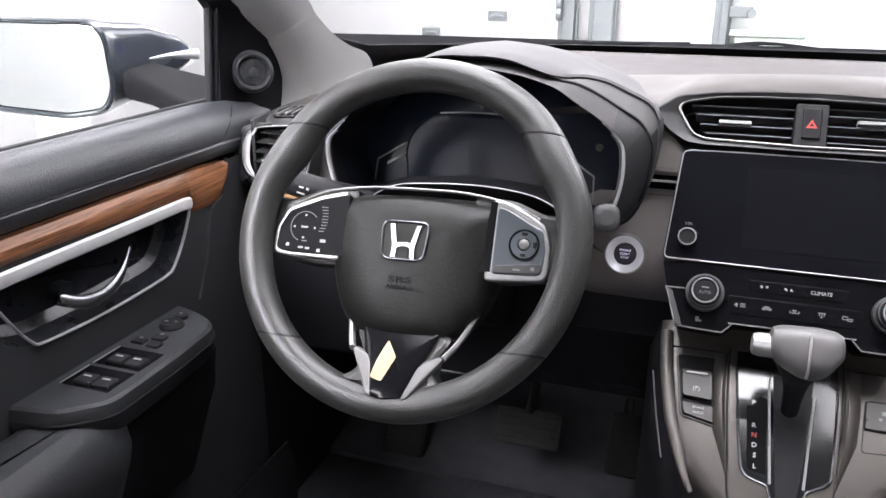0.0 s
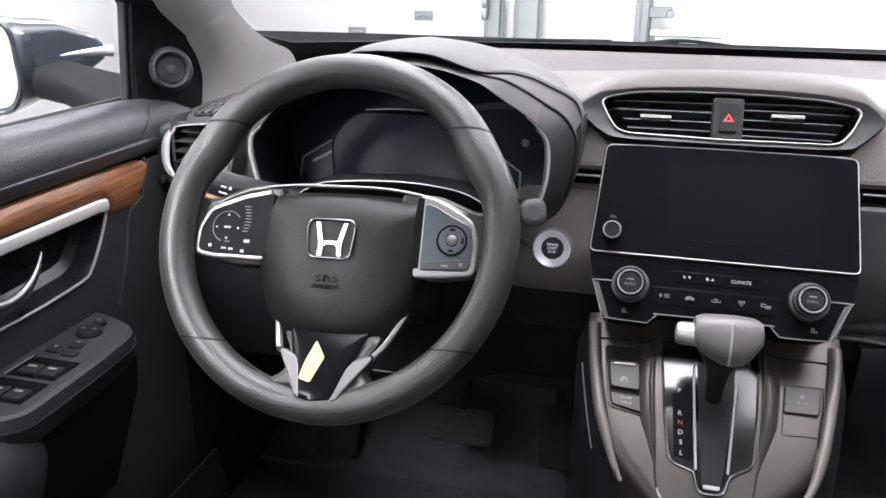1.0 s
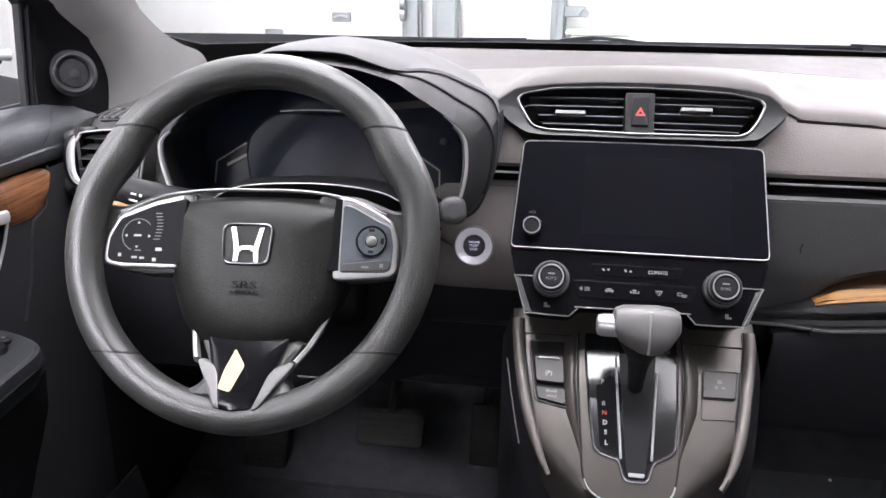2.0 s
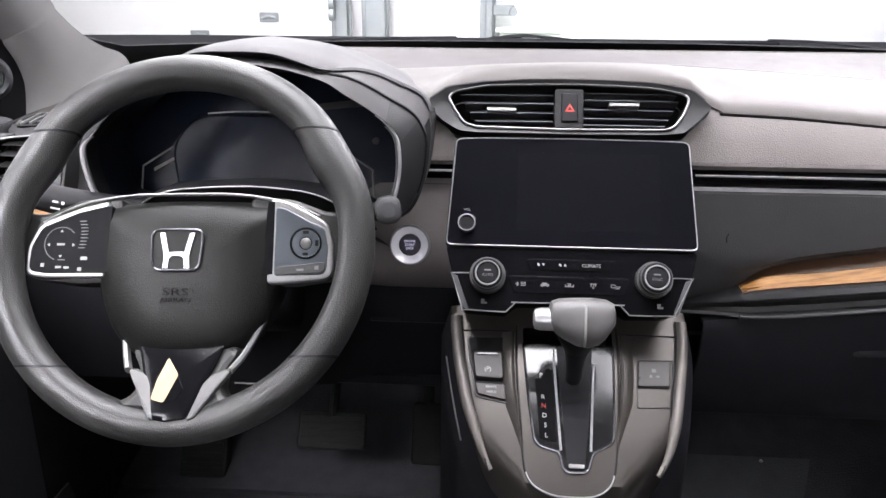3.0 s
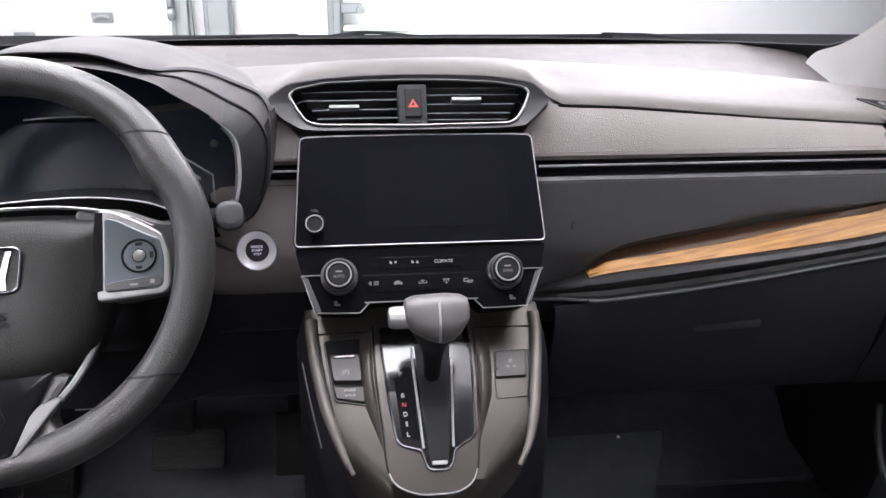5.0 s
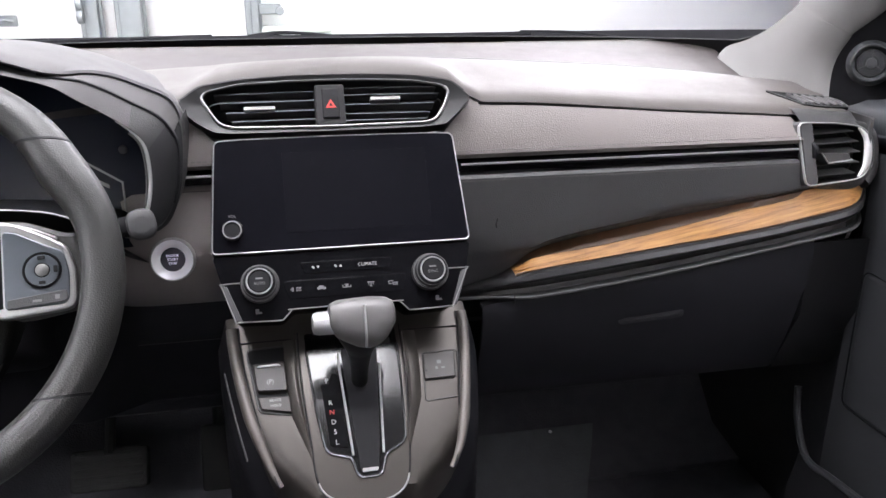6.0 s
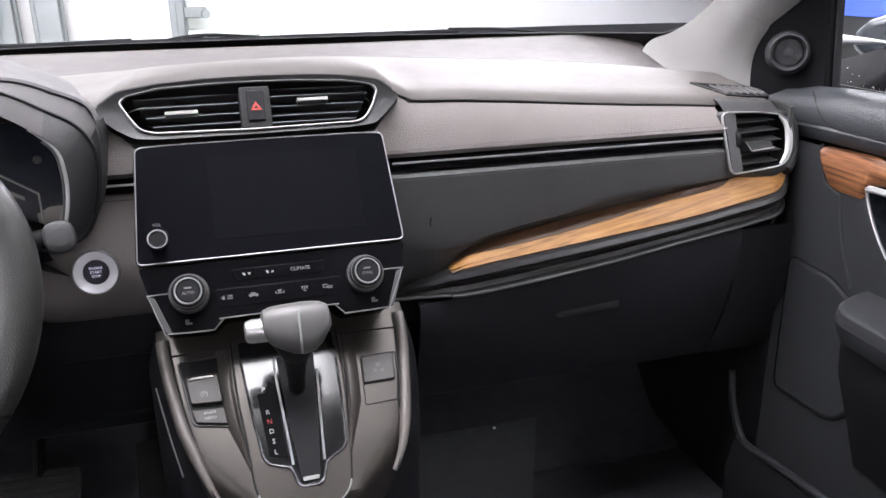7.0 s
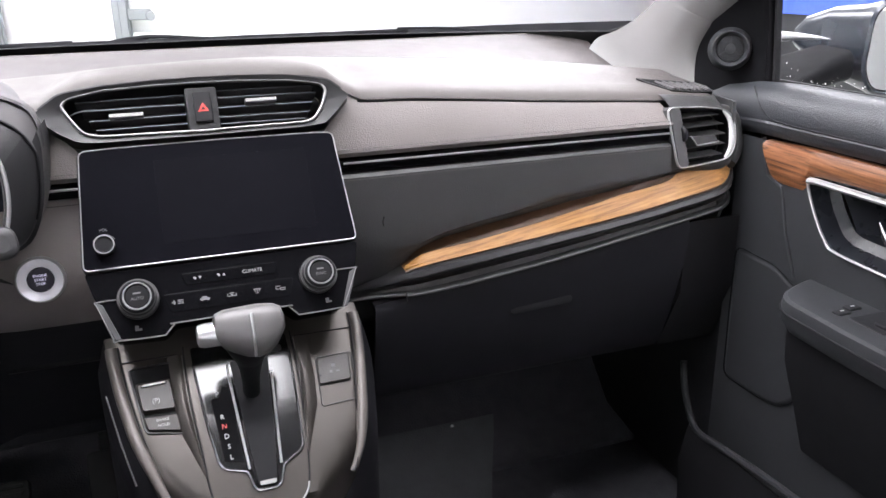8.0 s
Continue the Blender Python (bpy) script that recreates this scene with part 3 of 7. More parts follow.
# upper leatherette pad, glossy strip and lower pad
for a, b in ((-0.176, -0.125), (0.118, 0.566)):
    xs = pad_x(a, b, 22)
    cut = (0.030, 0.030, 0.019, 0, 0, 0, 0)
    near = [pad_x(a + (c if a > 0 else 0), b - (0 if a > 0 else c), 22) for c in cut]
    part("upper_pad", sheet([[(x, y0 + end_round(x), zf(x)) for x in near[i]] for i, (y0, zf) in enumerate((
        (0.0985, lambda x: min(LIP(x) * 0.89 + SEAM * 0.11, LIP(x) - 0.0085)), (0.0915, lambda x: min(LIP(x) * 0.76 + SEAM * 0.24, LIP(x) - 0.013)), (0.081, lambda x: LIP(x) * 0.56 + SEAM * 0.44), (0.070, lambda x: LIP(x) * 0.3 + SEAM * 0.7),
        (0.063, lambda x: SEAM + 0.006), (0.066, lambda x: SEAM + 0.001), (0.080, lambda x: SEAM)))]), PAD, dash, "taupe leatherette pad")
    if a > 0:
        part("lip_gap", sweep([(x, 0.0965 + end_round(x), LIP(x) - 0.0105) for x in pad_x(0.165, b, 30)], 0.0016, 0.0016, (0, -1, 0), sides=6), BLACK, dash, "dark gap under the top pad")
    bm = bmesh.new()
    n = int((b - a) / 0.006)
    for i in range(n):
        x = a + (i + 0.15) * 0.006
        sweep([(x, 0.0625 + end_round(x), SEAM + 0.0105), (x + 0.004, 0.0625 + end_round(x), SEAM + 0.0105)], 0.0005, 0.0006, (0, -1, 0), sides=4, bm=bm)
    part("stitching", bm, THREAD, dash, "grey stitched seam")
    part("gloss_strip", sheet([[(x, y0 + end_round(x), z) for x in xs] for y0, z in ((0.078, 0.7305), (0.068, 0.729), (0.0655, 0.722), (0.068, 0.7155), (0.078, 0.714))]), GLOSS, dash, "piano black strip")
    part("silver_line", sweep([(x, 0.0645 + end_round(x), 0.7255) for x in xs[1:]], 0.0013, 0.0011, (0, -1, 0), sides=6), SILVER, dash, "thin bright line")

WT = smooth_curve([(0.203, 0.5935), (0.2185, 0.603), (0.228, 0.6075), (0.30, 0.616), (0.379, 0.628), (0.458, 0.6435), (0.499, 0.652), (0.54, 0.6575), (0.570, 0.6640), (0.580, 0.6725), (0.62, 0.6768), (0.662, 0.6800), (0.70, 0.682)])
WBEV = smooth_curve([(0.118, 0.560), (0.16, 0.570), (0.19, 0.580), (0.204, 0.592), (0.219, 0.606), (0.234, 0.613), (0.306, 0.627), (0.382, 0.639), (0.462, 0.651), (0.583, 0.6715), (0.70, 0.685)])
WB = smooth_curve([(0.118, 0.562), (0.16, 0.575), (0.19, 0.5855), (0.203, 0.5925), (0.235, 0.5985), (0.307, 0.6065), (0.380, 0.6145), (0.456, 0.6226), (0.533, 0.6325), (0.573, 0.6393), (0.613, 0.6458), (0.637, 0.6512), (0.652, 0.6570), (0.668, 0.6670), (0.685, 0.6780), (0.70, 0.682)])
EDGE = smooth_curve([(0.118, 0.550), (0.15, 0.556), (0.182, 0.561), (0.261, 0.567), (0.335, 0.575), (0.413, 0.585), (0.494, 0.5975), (0.579, 0.6105), (0.640, 0.621), (0.70, 0.634)])
FOLD = smooth_curve([(0.118, 0.632), (0.16, 0.628), (0.19, 0.624), (0.205, 0.622), (0.22, 0.622), (0.245, 0.630), (0.289, 0.639), (0.341, 0.647), (0.418, 0.661), (0.541, 0.672), (0.60, 0.680)])
UNDER = smooth_curve([(0.118, 0.024), (0.16, 0.023), (0.195, 0.016), (0.22, 0.014), (0.26, 0.019), (0.42, 0.017), (0.54, 0.009), (0.60, 0.006)])
xs = pad_x(0.118, 0.586, 48)
pad_rows = [[(x, y0 + end_round(x), z) for x in xs] for z, y0 in ((0.713, 0.082), (0.7125, 0.066), (0.709, 0.062))]
pad_rows += [[(x, 0.062 + end_round(x), 0.709 + (FOLD(x) - 0.709) * k) for x in xs] for k in (0.3, 0.6, 0.85)]
pad_rows += [[(x, 0.062 + UNDER(x) * d + end_round(x), FOLD(x) + (WBEV(x) - FOLD(x)) * k) for x in xs] for k, d in ((0.0, 0.04), (0.2, 0.18), (0.45, 0.52), (0.75, 0.88), (1.0, 1.05))]
part("lower_pad", sheet(pad_rows), LOWERPAD, dash, "charcoal grained lower pad")
part("seam_line", sweep([(x, 0.0622 + end_round(x), 0.7065) for x in xs], 0.0005, 0.0005, (0, -1, 0), sides=4), THREAD, dash, "fine stitched line")
xs = pad_x(0.203, 0.685, 64)
# same wood as the strip; dark brown replaces the shadow of the pad
part("wood_bevel", sheet([[(x, y0(x) + end_round(x), z(x)) for x in xs] for y0, z in ((lambda x: 0.066 + UNDER(x), lambda x: max(WBEV(x), WT(x)) + 0.001), (lambda x: 0.062 + UNDER(x) * 0.75, lambda x: max(WBEV(x), WT(x)) - 0.001), (lambda x: 0.0665, lambda x: WT(x) + 0.0003), (lambda x: 0.0665, lambda x: WT(x) - 0.002))]), WOODEDGE, dash, "upper bevel of the wood strip, darkened for shade")
wr = [[(x, y0 + end_round(x), WT(x) + (WB(x) - WT(x)) * k) for x in xs] for k, y0 in ((0, 0.072), (0.03, 0.066), (0.35, 0.062), (0.7, 0.057), (0.96, 0.0525), (1.0, 0.056))]
part("wood_strip", sheet(wr, thick=0.003), WOOD, dash, "honey-coloured wood veneer strip")
part("wood_edge", sweep([(x, 0.0540 + end_round(x), WB(x) - 0.0006) for x in xs], 0.0015, 0.0016, (0, -1, 0), sides=6), WOODEDGE, dash, "dark lower edge of the wood")
xs = pad_x(0.120, 0.690, 56)


def lip_in(x):
    return min(1.0, max(0.0, (x - 0.135) / 0.08))


part("lower_lip", sheet([[(x, 0.0845 + (y0 - 0.0845) * lip_in(x) + end_round(x), WB(x) + (EDGE(x) - WB(x)) * k) for x in xs] for k, y0 in (
    (-0.02, 0.075), (0.03, 0.0545), (0.10, 0.0475), (0.26, 0.0440), (0.36, 0.0450), (0.46, 0.0500), (0.70, 0.0565), (0.88, 0.0545), (0.94, 0.0490), (1.0, 0.0475), (1.05, 0.0500), (1.08, 0.07))]), ROLL, dash, "black rolled edge below the wood")
# highlight on the lip's edge, made as a strip of lighter material
part("lip_highlight", sweep([(x, 0.0845 + (0.0478 - 0.0845) * lip_in(x) + end_round(x), EDGE(x) + 0.0006) for x in xs], 0.0022, 0.0020, (0, -1, 0), sides=8), LOWERPAD, dash, "paler strip for the highlight along the lower edge")
part("lip_joint", sweep([(0.202, 0.0505, 0.5565), (0.2015, 0.0475, 0.563), (0.2018, 0.052, 0.568)], 0.0009, 0.001, (0, -1, 0), sides=6), BLACK, dash, "short dark joint in the rolled edge")
part("lip_joint", sweep([(0.6395, 0.0555 + end_round(0.64), 0.616), (0.639, 0.0530 + end_round(0.64), 0.623), (0.6395, 0.060 + end_round(0.64), 0.640)], 0.0009, 0.001, (0, -1, 0), sides=6), BLACK, dash, "short dark joint in the rolled edge")
# end cap beside the door and filler behind the face
for s in (-1, 1):
    ex = 0.668 * s - (0.008 if s < 0 else 0)
    part("end_cap", sheet([[(ex + s * 0.010 * k - (0.006 * s if z < 0.6 else 0), 0.055 + end_round(ex) * 0.9 + 0.035 * k ** 2 + (0.02 if z < 0.58 else 0), z) for k in (0, 0.5, 1.0, 1.6, 2.2)]
                           for z in (0.50, 0.56, 0.62, 0.66, 0.70, 0.74, 0.757)], thick=0.004), DARK, dash, "charcoal end cap")
part("core", box(-0.66, 0.125, 0.50, 0.645, 0.50, 0.745, 0.01), BLACK, dash)

# roll between the top pad and the passenger's corner vent, its shade painted dark
xs = pad_x(0.5665, 0.682, 18)
VENTTOP = smooth_curve([(0.55, 0.7590), (0.617, 0.7545), (0.653, 0.7485), (0.668, 0.7410), (0.69, 0.7300)])
part("vent_brow", sheet([[(x, y0 + end_round(x) * k + 0.10 * max(0, x - 0.613), z(x)) for x in xs] for y0, k, z in (
    (0.104, 1.0, lambda x: LIP(x) - 0.0005), (0.0955, 0.95, lambda x: LIP(x) - 0.0025), (0.0875, 0.8, lambda x: 0.55 * LIP(x) + 0.45 * VENTTOP(x)), (0.0800, 0.5, lambda x: VENTTOP(x) + 0.0020), (0.0760, 0.4, lambda x: VENTTOP(x) - 0.0004), (0.084, 0.4, lambda x: VENTTOP(x) - 0.0015))]), DARK, dash, "roll above the corner vent, darkened for shade")

# glovebox with its handle
gb = thing("glovebox", "closed black glovebox door with a recessed handle", "glovebox", (0.40, 0.09, 0.42))
xs = pad_x(0.165, 0.600, 24)
part("door", sheet([[(x, y0, EDGE(x) - 0.006 + (0.405 - EDGE(x)) * k) for x in xs] for k, y0 in ((0, 0.075), (0.0, 0.060), (0.06, 0.056), (0.3, 0.062), (0.7, 0.085), (0.95, 0.105), (1.0, 0.115))], thick=0.006), DEEP, gb)
HM = frame_at((0.386, 0.064, 0.522), (1, 0, 0.04), (0, 0.17, 1))
part("handle", rings([(rect(-0.044, -0.009, 0.044, 0.009, 0.006), -0.002), (rect(-0.044, -0.009, 0.044, 0.009, 0.006), 0.0012), (rect(-0.038, -0.005, 0.038, 0.005, 0.004), 0.0020)], HM), BLACK, gb, "black pull handle")
part("side_filler", sheet([[(x, y0, z) for x in (0.604, 0.65, 0.70)] for y0, z in ((0.075, 0.60), (0.075, 0.50), (0.12, 0.40))], thick=0.006), BLACK, gb)
setting("trim_under_dash", box(-0.70, 0.178, 0.385, 0.70, 0.50, 0.405, 0.004), DEEP, "black cover under the dashboard", "trim")


# ---- left side of the dashboard ----
xs = pad_x(-0.270, -0.119, 14)
part("lower_side_pad", sheet([[(x, y0 + 0.10 * max(0, -0.215 - x), z) for x in xs] for z, y0 in ((0.7135, 0.092), (0.7115, 0.079), (0.700, 0.0735), (0.68, 0.0680), (0.66, 0.0625), (0.645, 0.0590), (0.632, 0.0578), (0.620, 0.0605), (0.608, 0.0665), (0.596, 0.0755), (0.584, 0.0870), (0.572, 0.1010), (0.560, 0.1180), (0.550, 0.137), (0.545, 0.155))]), TAUPE, dash, "taupe panel round the start button")
part("panel_seam", sweep([(x, 0.0765, 0.7065) for x in pad_x(-0.172, -0.122, 8)], 0.0005, 0.0005, (0, -1, 0), sides=4), THREAD, dash, "fine stitched line")
part("knee_bolster", sheet([[(x, y0 + 0.040 * min(1, max(0, (x + 0.30) / 0.06)), z) for x in pad_x(-0.69, -0.125, 30)] for z, y0 in ((0.66, 0.11), (0.64, 0.085), (0.60, 0.072), (0.55, 0.075), (0.48, 0.095), (0.41, 0.13))]), DEEP, dash, "black knee panel under the column")
part("knee_trim", sweep([(-0.426, 0.1235, 0.4115), (-0.388, 0.1235, 0.4115)], 0.0012, 0.001, (0, -1, 0), sides=6), LEG, dash, "short pale trim strip")
xs = pad_x(-0.69, -0.555, 10)
part("side_wood", sheet([[(x, y0 + end_round(x), z) for x in xs] for z, y0 in ((0.678, 0.08), (0.676, 0.066), (0.664, 0.058), (0.648, 0.052), (0.646, 0.06))], thick=0.003), WOOD, dash, "short wood veneer strip")
part("side_face", sheet([[(x, y0 + end_round(x), z) for x in pad_x(-0.69, -0.53, 10)] for z, y0 in ((0.756, 0.104), (0.75, 0.092), (0.70, 0.085), (0.68, 0.08))]), DARK, dash)
part("side_lip", sheet([[(x, y0 + end_round(x), z) for x in pad_x(-0.69, -0.53, 10)] for z, y0 in ((0.646, 0.06), (0.636, 0.05), (0.62, 0.052), (0.60, 0.06), (0.58, 0.09))]), DARK, dash)
# switch blank beside the cluster
for z in (0.745, 0.70):
    part("switch_blank", slab(rect(-0.575, z - 0.018, -0.548, z + 0.018, 0.003), -0.01, 0.0, frame_at((0, 0.07, 0), (1, 0, 0), (0, 0.15, 1))), DARK, dash)


def speck(parent):
    part("scuff", sweep([(0.181, 0.0600, 0.661), (0.179, 0.0600, 0.655), (0.180, 0.0600, 0.650)], 0.0008, 0.0006, (0, -1, 0), sides=5), BLACK, parent, "small dark scuff")


speck(dash)


# ---- air vents ----
SM = frame_at((0, 0, 0.66), (1, 0, 0), (0, 0.5, 0.866))


def bowed(pts, M, z=0.0, back=0.22):
    """Outline points in a face frame whose ends sweep back."""
    return [M @ Vector((x, y, z - back * max(0, abs(x) - 0.03) ** 2)) for x, y in pts]


cv = thing("center_vent", "pair of black louvred air vents with satin silver surround", "air vent", (0, 0.10, 0.76))
black_o = rounded([(-0.1665, 0.160), (-0.1385, 0.1805), (-0.098, 0.1862), (-0.05, 0.1885), (-0.004, 0.1895), (0.045, 0.1888), (0.0908, 0.187), (0.132, 0.180), (0.1545, 0.160), (0.1393, 0.1431), (0.1225, 0.1281), (0.0939, 0.1251), (-0.006, 0.1241), (-0.105, 0.125), (-0.1265, 0.1272), (-0.1448, 0.139)], 0.005, 4)
trim_o = rounded([(-0.1375, 0.1675), (-0.131, 0.1742), (-0.098, 0.1808), (-0.05, 0.1826), (-0.0044, 0.1832), (0.045, 0.1824), (0.0905, 0.1802), (0.1215, 0.1750), (0.1282, 0.1685), (0.1206, 0.1499), (0.1110, 0.1362), (0.1006, 0.1322), (-0.006, 0.1306), (-0.105, 0.1328), (-0.1190, 0.1370), (-0.1276, 0.1498)], 0.006, 4)


def ring_between(outer, inner, z_out, z_in, M, back=0.22, bm=None):
    bm = bm or bmesh.new()
    a = [bm.verts.new(p) for p in bowed(outer, M, z_out, back)]
    b = [bm.verts.new(p) for p in bowed(inner, M, z_in, back)]
    for i in range(len(a)):
        bm.faces.new((a[i - 1], a[i], b[i], b[i - 1]))
    return bm


def polar(o, cx, cy, n=120):
    """An outline sampled at even turns round a point, flattened so that its ends keep their share."""
    out = []
    for i in range(n):
        d = Vector((math.cos(2 * math.pi * i / n), 0.30 * math.sin(2 * math.pi * i / n))).normalized()
        best = 0.0
        for j in range(len(o)):
            a, e = Vector(o[j - 1]) - Vector((cx, cy)), Vector(o[j]) - Vector(o[j - 1])
            den = d.x * e.y - d.y * e.x
            if abs(den) < 1e-12:
                continue
            k, u = (a.x * e.y - a.y * e.x) / den, (a.x * d.y - a.y * d.x) / den
            if -1e-6 <= u <= 1 + 1e-6 and k > best:
                best = k
        out.append((cx + d.x * best, cy + d.y * best))
    return out


so_, si_ = polar(black_o, -0.0055, 0.1590), polar(trim_o, -0.0050, 0.1575)
bm = ring_between(so_, [(x * 0.985, 0.1590 + (y - 0.1590) * 0.965) for x, y in so_], -0.014, 0.0030, SM)
ring_between([(x * 0.985, 0.1590 + (y - 0.1590) * 0.965) for x, y in so_], si_, 0.0035, 0.0005, SM, bm=bm)
part("surround", bm, ROLL, cv, "matt charcoal surround")
part("shadow_gap", sweep(bowed(so_[4:58], SM, -0.003), 0.003, 0.003, SM.col[2][:3]), BLACK, cv, "dark gap under the dashboard lip")
# One ring in two silvers: dim all round, paler where it looks lit.
part("silver_trim", sweep(bowed(trim_o, SM, 0.0012), 0.0012, 0.0022, SM.col[2][:3], closed=True), TABGREY, cv, "satin silver trim ring")
part("lit_edge", sweep(bowed(trim_o[38:] + trim_o[:7], SM, 0.0016), 0.0015, 0.0022, SM.col[2][:3]), LEG, cv, "lower edge of the trim, in a paler silver as lit")
bm = bmesh.new()
ring_between(trim_o, inset(trim_o, 0.002), 0.001, -0.03, SM, bm=bm)
b2 = [bm.verts.new(p) for p in bowed(inset(trim_o, 0.002), SM, -0.035)]
bm.faces.new(b2)
part("duct", bm, BLACK, cv, "dark duct")
for s in (-1, 1):
    for v in ((0.1415, 0.1515, 0.1625, 0.1725) if s < 0 else (0.1385, 0.1460, 0.1565, 0.1675, 0.1755)):
        x1 = 0.103 + 0.55 * (v - 0.141) + (0.004 if s < 0 else 0)
        a, b = (0.013, x1) if s > 0 else (-x1, -0.020)
        xs = pad_x(a, b, 6)
        bm = sheet([[SM @ Vector((x, v + dv, dz - 0.006 - 0.22 * max(0, abs(x) - 0.03) ** 2)) for x in xs] for dv, dz in ((-0.001, -0.016), (0.0, 0.0), (0.0012, 0.0004), (0.0016, -0.001), (0.003, -0.016))], closed=False)
        lv_ = part("louvre", bm, DARK, cv)
        # thin highlight of each louvre, drawn as a pale bar
        part("louvre_glint", sweep([SM @ Vector((x, v + 0.0006, -0.0052 - 0.22 * max(0, abs(x) - 0.03) ** 2)) for x in xs], 0.0004, 0.0004, SM.col[2][:3], sides=5), GUNMETAL, lv_, "pale line for the highlight on the louvre edge")
    xc, v = (-0.0778, 0.1548) if s < 0 else (0.0570, 0.1622)
    part("tab", rings([(rect(xc - 0.0165, v - 0.0024, xc + 0.0165, v + 0.0020, 0.0010), -0.012), (rect(xc - 0.0165, v - 0.0024, xc + 0.0165, v + 0.0020, 0.0010), -0.002), (rect(xc - 0.016, v - 0.002, xc + 0.016, v + 0.0012, 0.0008), -0.0005)], SM), LEG, cv, "silver adjuster tab")
HZ = slab(rect(-0.0192, 0.1325, 0.0125, 0.1785, 0.003), -0.03, 0.001, SM, 0.0015)
part("button_housing", HZ, ROLL, cv, "charcoal button housing")
part("hazard_button", slab(rect(-0.0120, 0.1400, 0.0060, 0.1730, 0.0015), 0.0, 0.0035, SM, 0.001), BLACK, cv, "black hazard button")
bm = bmesh.new()
tri = [(-0.0085, 0.1510), (0.0025, 0.1510), (-0.0030, 0.1605)]
bm = rings([(tri, 0.003), (tri, 0.0039)], SM)
hz_ = part("hazard_triangle", bm, REDMARK, cv, "red warning triangle")
bm = rings([([(-0.0030 + (x + 0.0030) * 0.42, 0.1542 + (y - 0.1542) * 0.42) for x, y in tri], z) for z in (0.0036, 0.0041)], SM)
part("triangle_centre", bm, BLACK, hz_)


def side_vent(s):
    """Vent at one end of the dashboard; s = 1 passenger, -1 driver."""
    t = thing("side_vent", "black louvred corner air vent with silver surround", "air vent", (s * 0.61, 0.07, 0.68), "corner vents")
    M = frame_at((s * 0.613 - (0.018 if s < 0 else 0), 0.067, 0.72), (1, s * 0.12, 0), (0, 0.26, 1))
    o = [(-0.0535, 0.038), (0.004, 0.0342), (0.0400, 0.0290), (0.0530, 0.0216), (0.0594, 0.006), (0.0576, -0.0160), (0.0480, -0.0320), (0.0335, -0.0374), (-0.0448, -0.0404)]
    if s < 0:
        o = [(-x, y) for x, y in o][::-1]
    o = rounded(o, 0.010, 3)

    def grown(d):
        """The outline grown by d, but not towards the pads."""
        return [(p[0] if s * p[0] < -0.02 else q[0], p[1] + min(0.002, q[1] - p[1]) if p[1] > 0.015 else (q[1] if s * p[0] > 0 else p[1])) for p, q in zip(o, inset(o, -d))]
    bm = ring_between(grown(0.005), grown(0.001), -0.001, 0.0, M, 0.0)
    ring_between(grown(0.011), grown(0.005), -0.005, -0.001, M, 0.0, bm)
    ring_between(grown(0.017), grown(0.011), -0.020, -0.005, M, 0.0, bm)
    ring_between(grown(0.020), grown(0.017), -0.055, -0.020, M, 0.0, bm)
    part("surround", bm, DARK, t, "charcoal housing round the vent")
    rim = spline([M @ Vector((s * x, y, z)) for x, y, z in ((0.030, 0.0360, -0.016), (0.052, 0.0300, -0.013), (0.0675, 0.0170, -0.012), (0.0715, -0.008, -0.013), (0.0665, -0.029, -0.012), (0.052, -0.043, -0.010))], 5)
    part("outer_rim", taper(rim, [(0.0015 + 0.0075 * min(1, i / 9), 0.0025 + 0.0070 * min(1, i / 9)) for i in range(len(rim))], M.col[2][:3], sides=14), DARK, t, "charcoal rolled end of the dashboard")
    part("silver_trim", sweep(flat(o, M, 0.0), 0.0011, 0.0020, M.col[2][:3], closed=True), SILVER, t, "satin silver trim ring")
    wide = [(0.0400, 0.0262), (0.0508, 0.0135), (0.0525, -0.0050), (0.0478, -0.0225), (0.0360, -0.0340)]
    part("silver_edge", taper(spline([M @ Vector((s * x, y, 0.0005)) for x, y in wide], 4), [(0.0012 + 0.0042 * math.sin(math.pi * i / 16), 0.0016 + 0.0010 * math.sin(math.pi * i / 16)) for i in range(17)], M.col[2][:3]), BEZEL, t, "broad bright outer edge")
    bm = ring_between(o, inset(o, 0.003), 0.0, -0.026, M, 0.0)
    bm.faces.new([bm.verts.new(p) for p in flat(inset(o, 0.003), M, -0.03)])
    part("duct", bm, BLACK, t, "dark duct")
    bar = [(s * -0.050, 0.037), (s * -0.032, 0.036), (s * -0.026, -0.0375), (s * -0.0425, -0.0395)]
    part("side_bar", slab(bar if s > 0 else bar[::-1], -0.02, 0.001, M, 0.001), SHADE, t, "grey bar beside the louvres")
    part("thumb_wheel", lathe([(0.010, -0.003), (0.0115, -0.0015), (0.0115, 0.0015), (0.010, 0.003)], frame_at(M @ Vector((s * -0.031, 0.003, -0.004)), M.col[1][:3], M.col[2][:3]), 18), BLACK, t, "black thumb wheel")
    for k, v in enumerate((0.026, 0.013, 0.0, -0.013, -0.026)):
        x0, x1 = -0.030 + k * 0.0015, (0.036, 0.043, 0.045, 0.043, 0.036)[k]
        part("louvre", sheet([[M @ Vector((s * x, v + dv, dz)) for x in (x0, x1)] for dv, dz in ((-0.001, -0.022), (-0.004, -0.004), (-0.003, -0.003), (0.004, -0.022))]), DARK, t)
    tab_o = [(s * x, y) for x, y in ((-0.022, -0.001), (0.019, -0.004), (0.024, -0.0125), (-0.013, -0.0140))][::-s]
    part("tab", slab(tab_o, -0.010, 0.004, M, 0.0012), DARK, t, "dark adjuster tab")
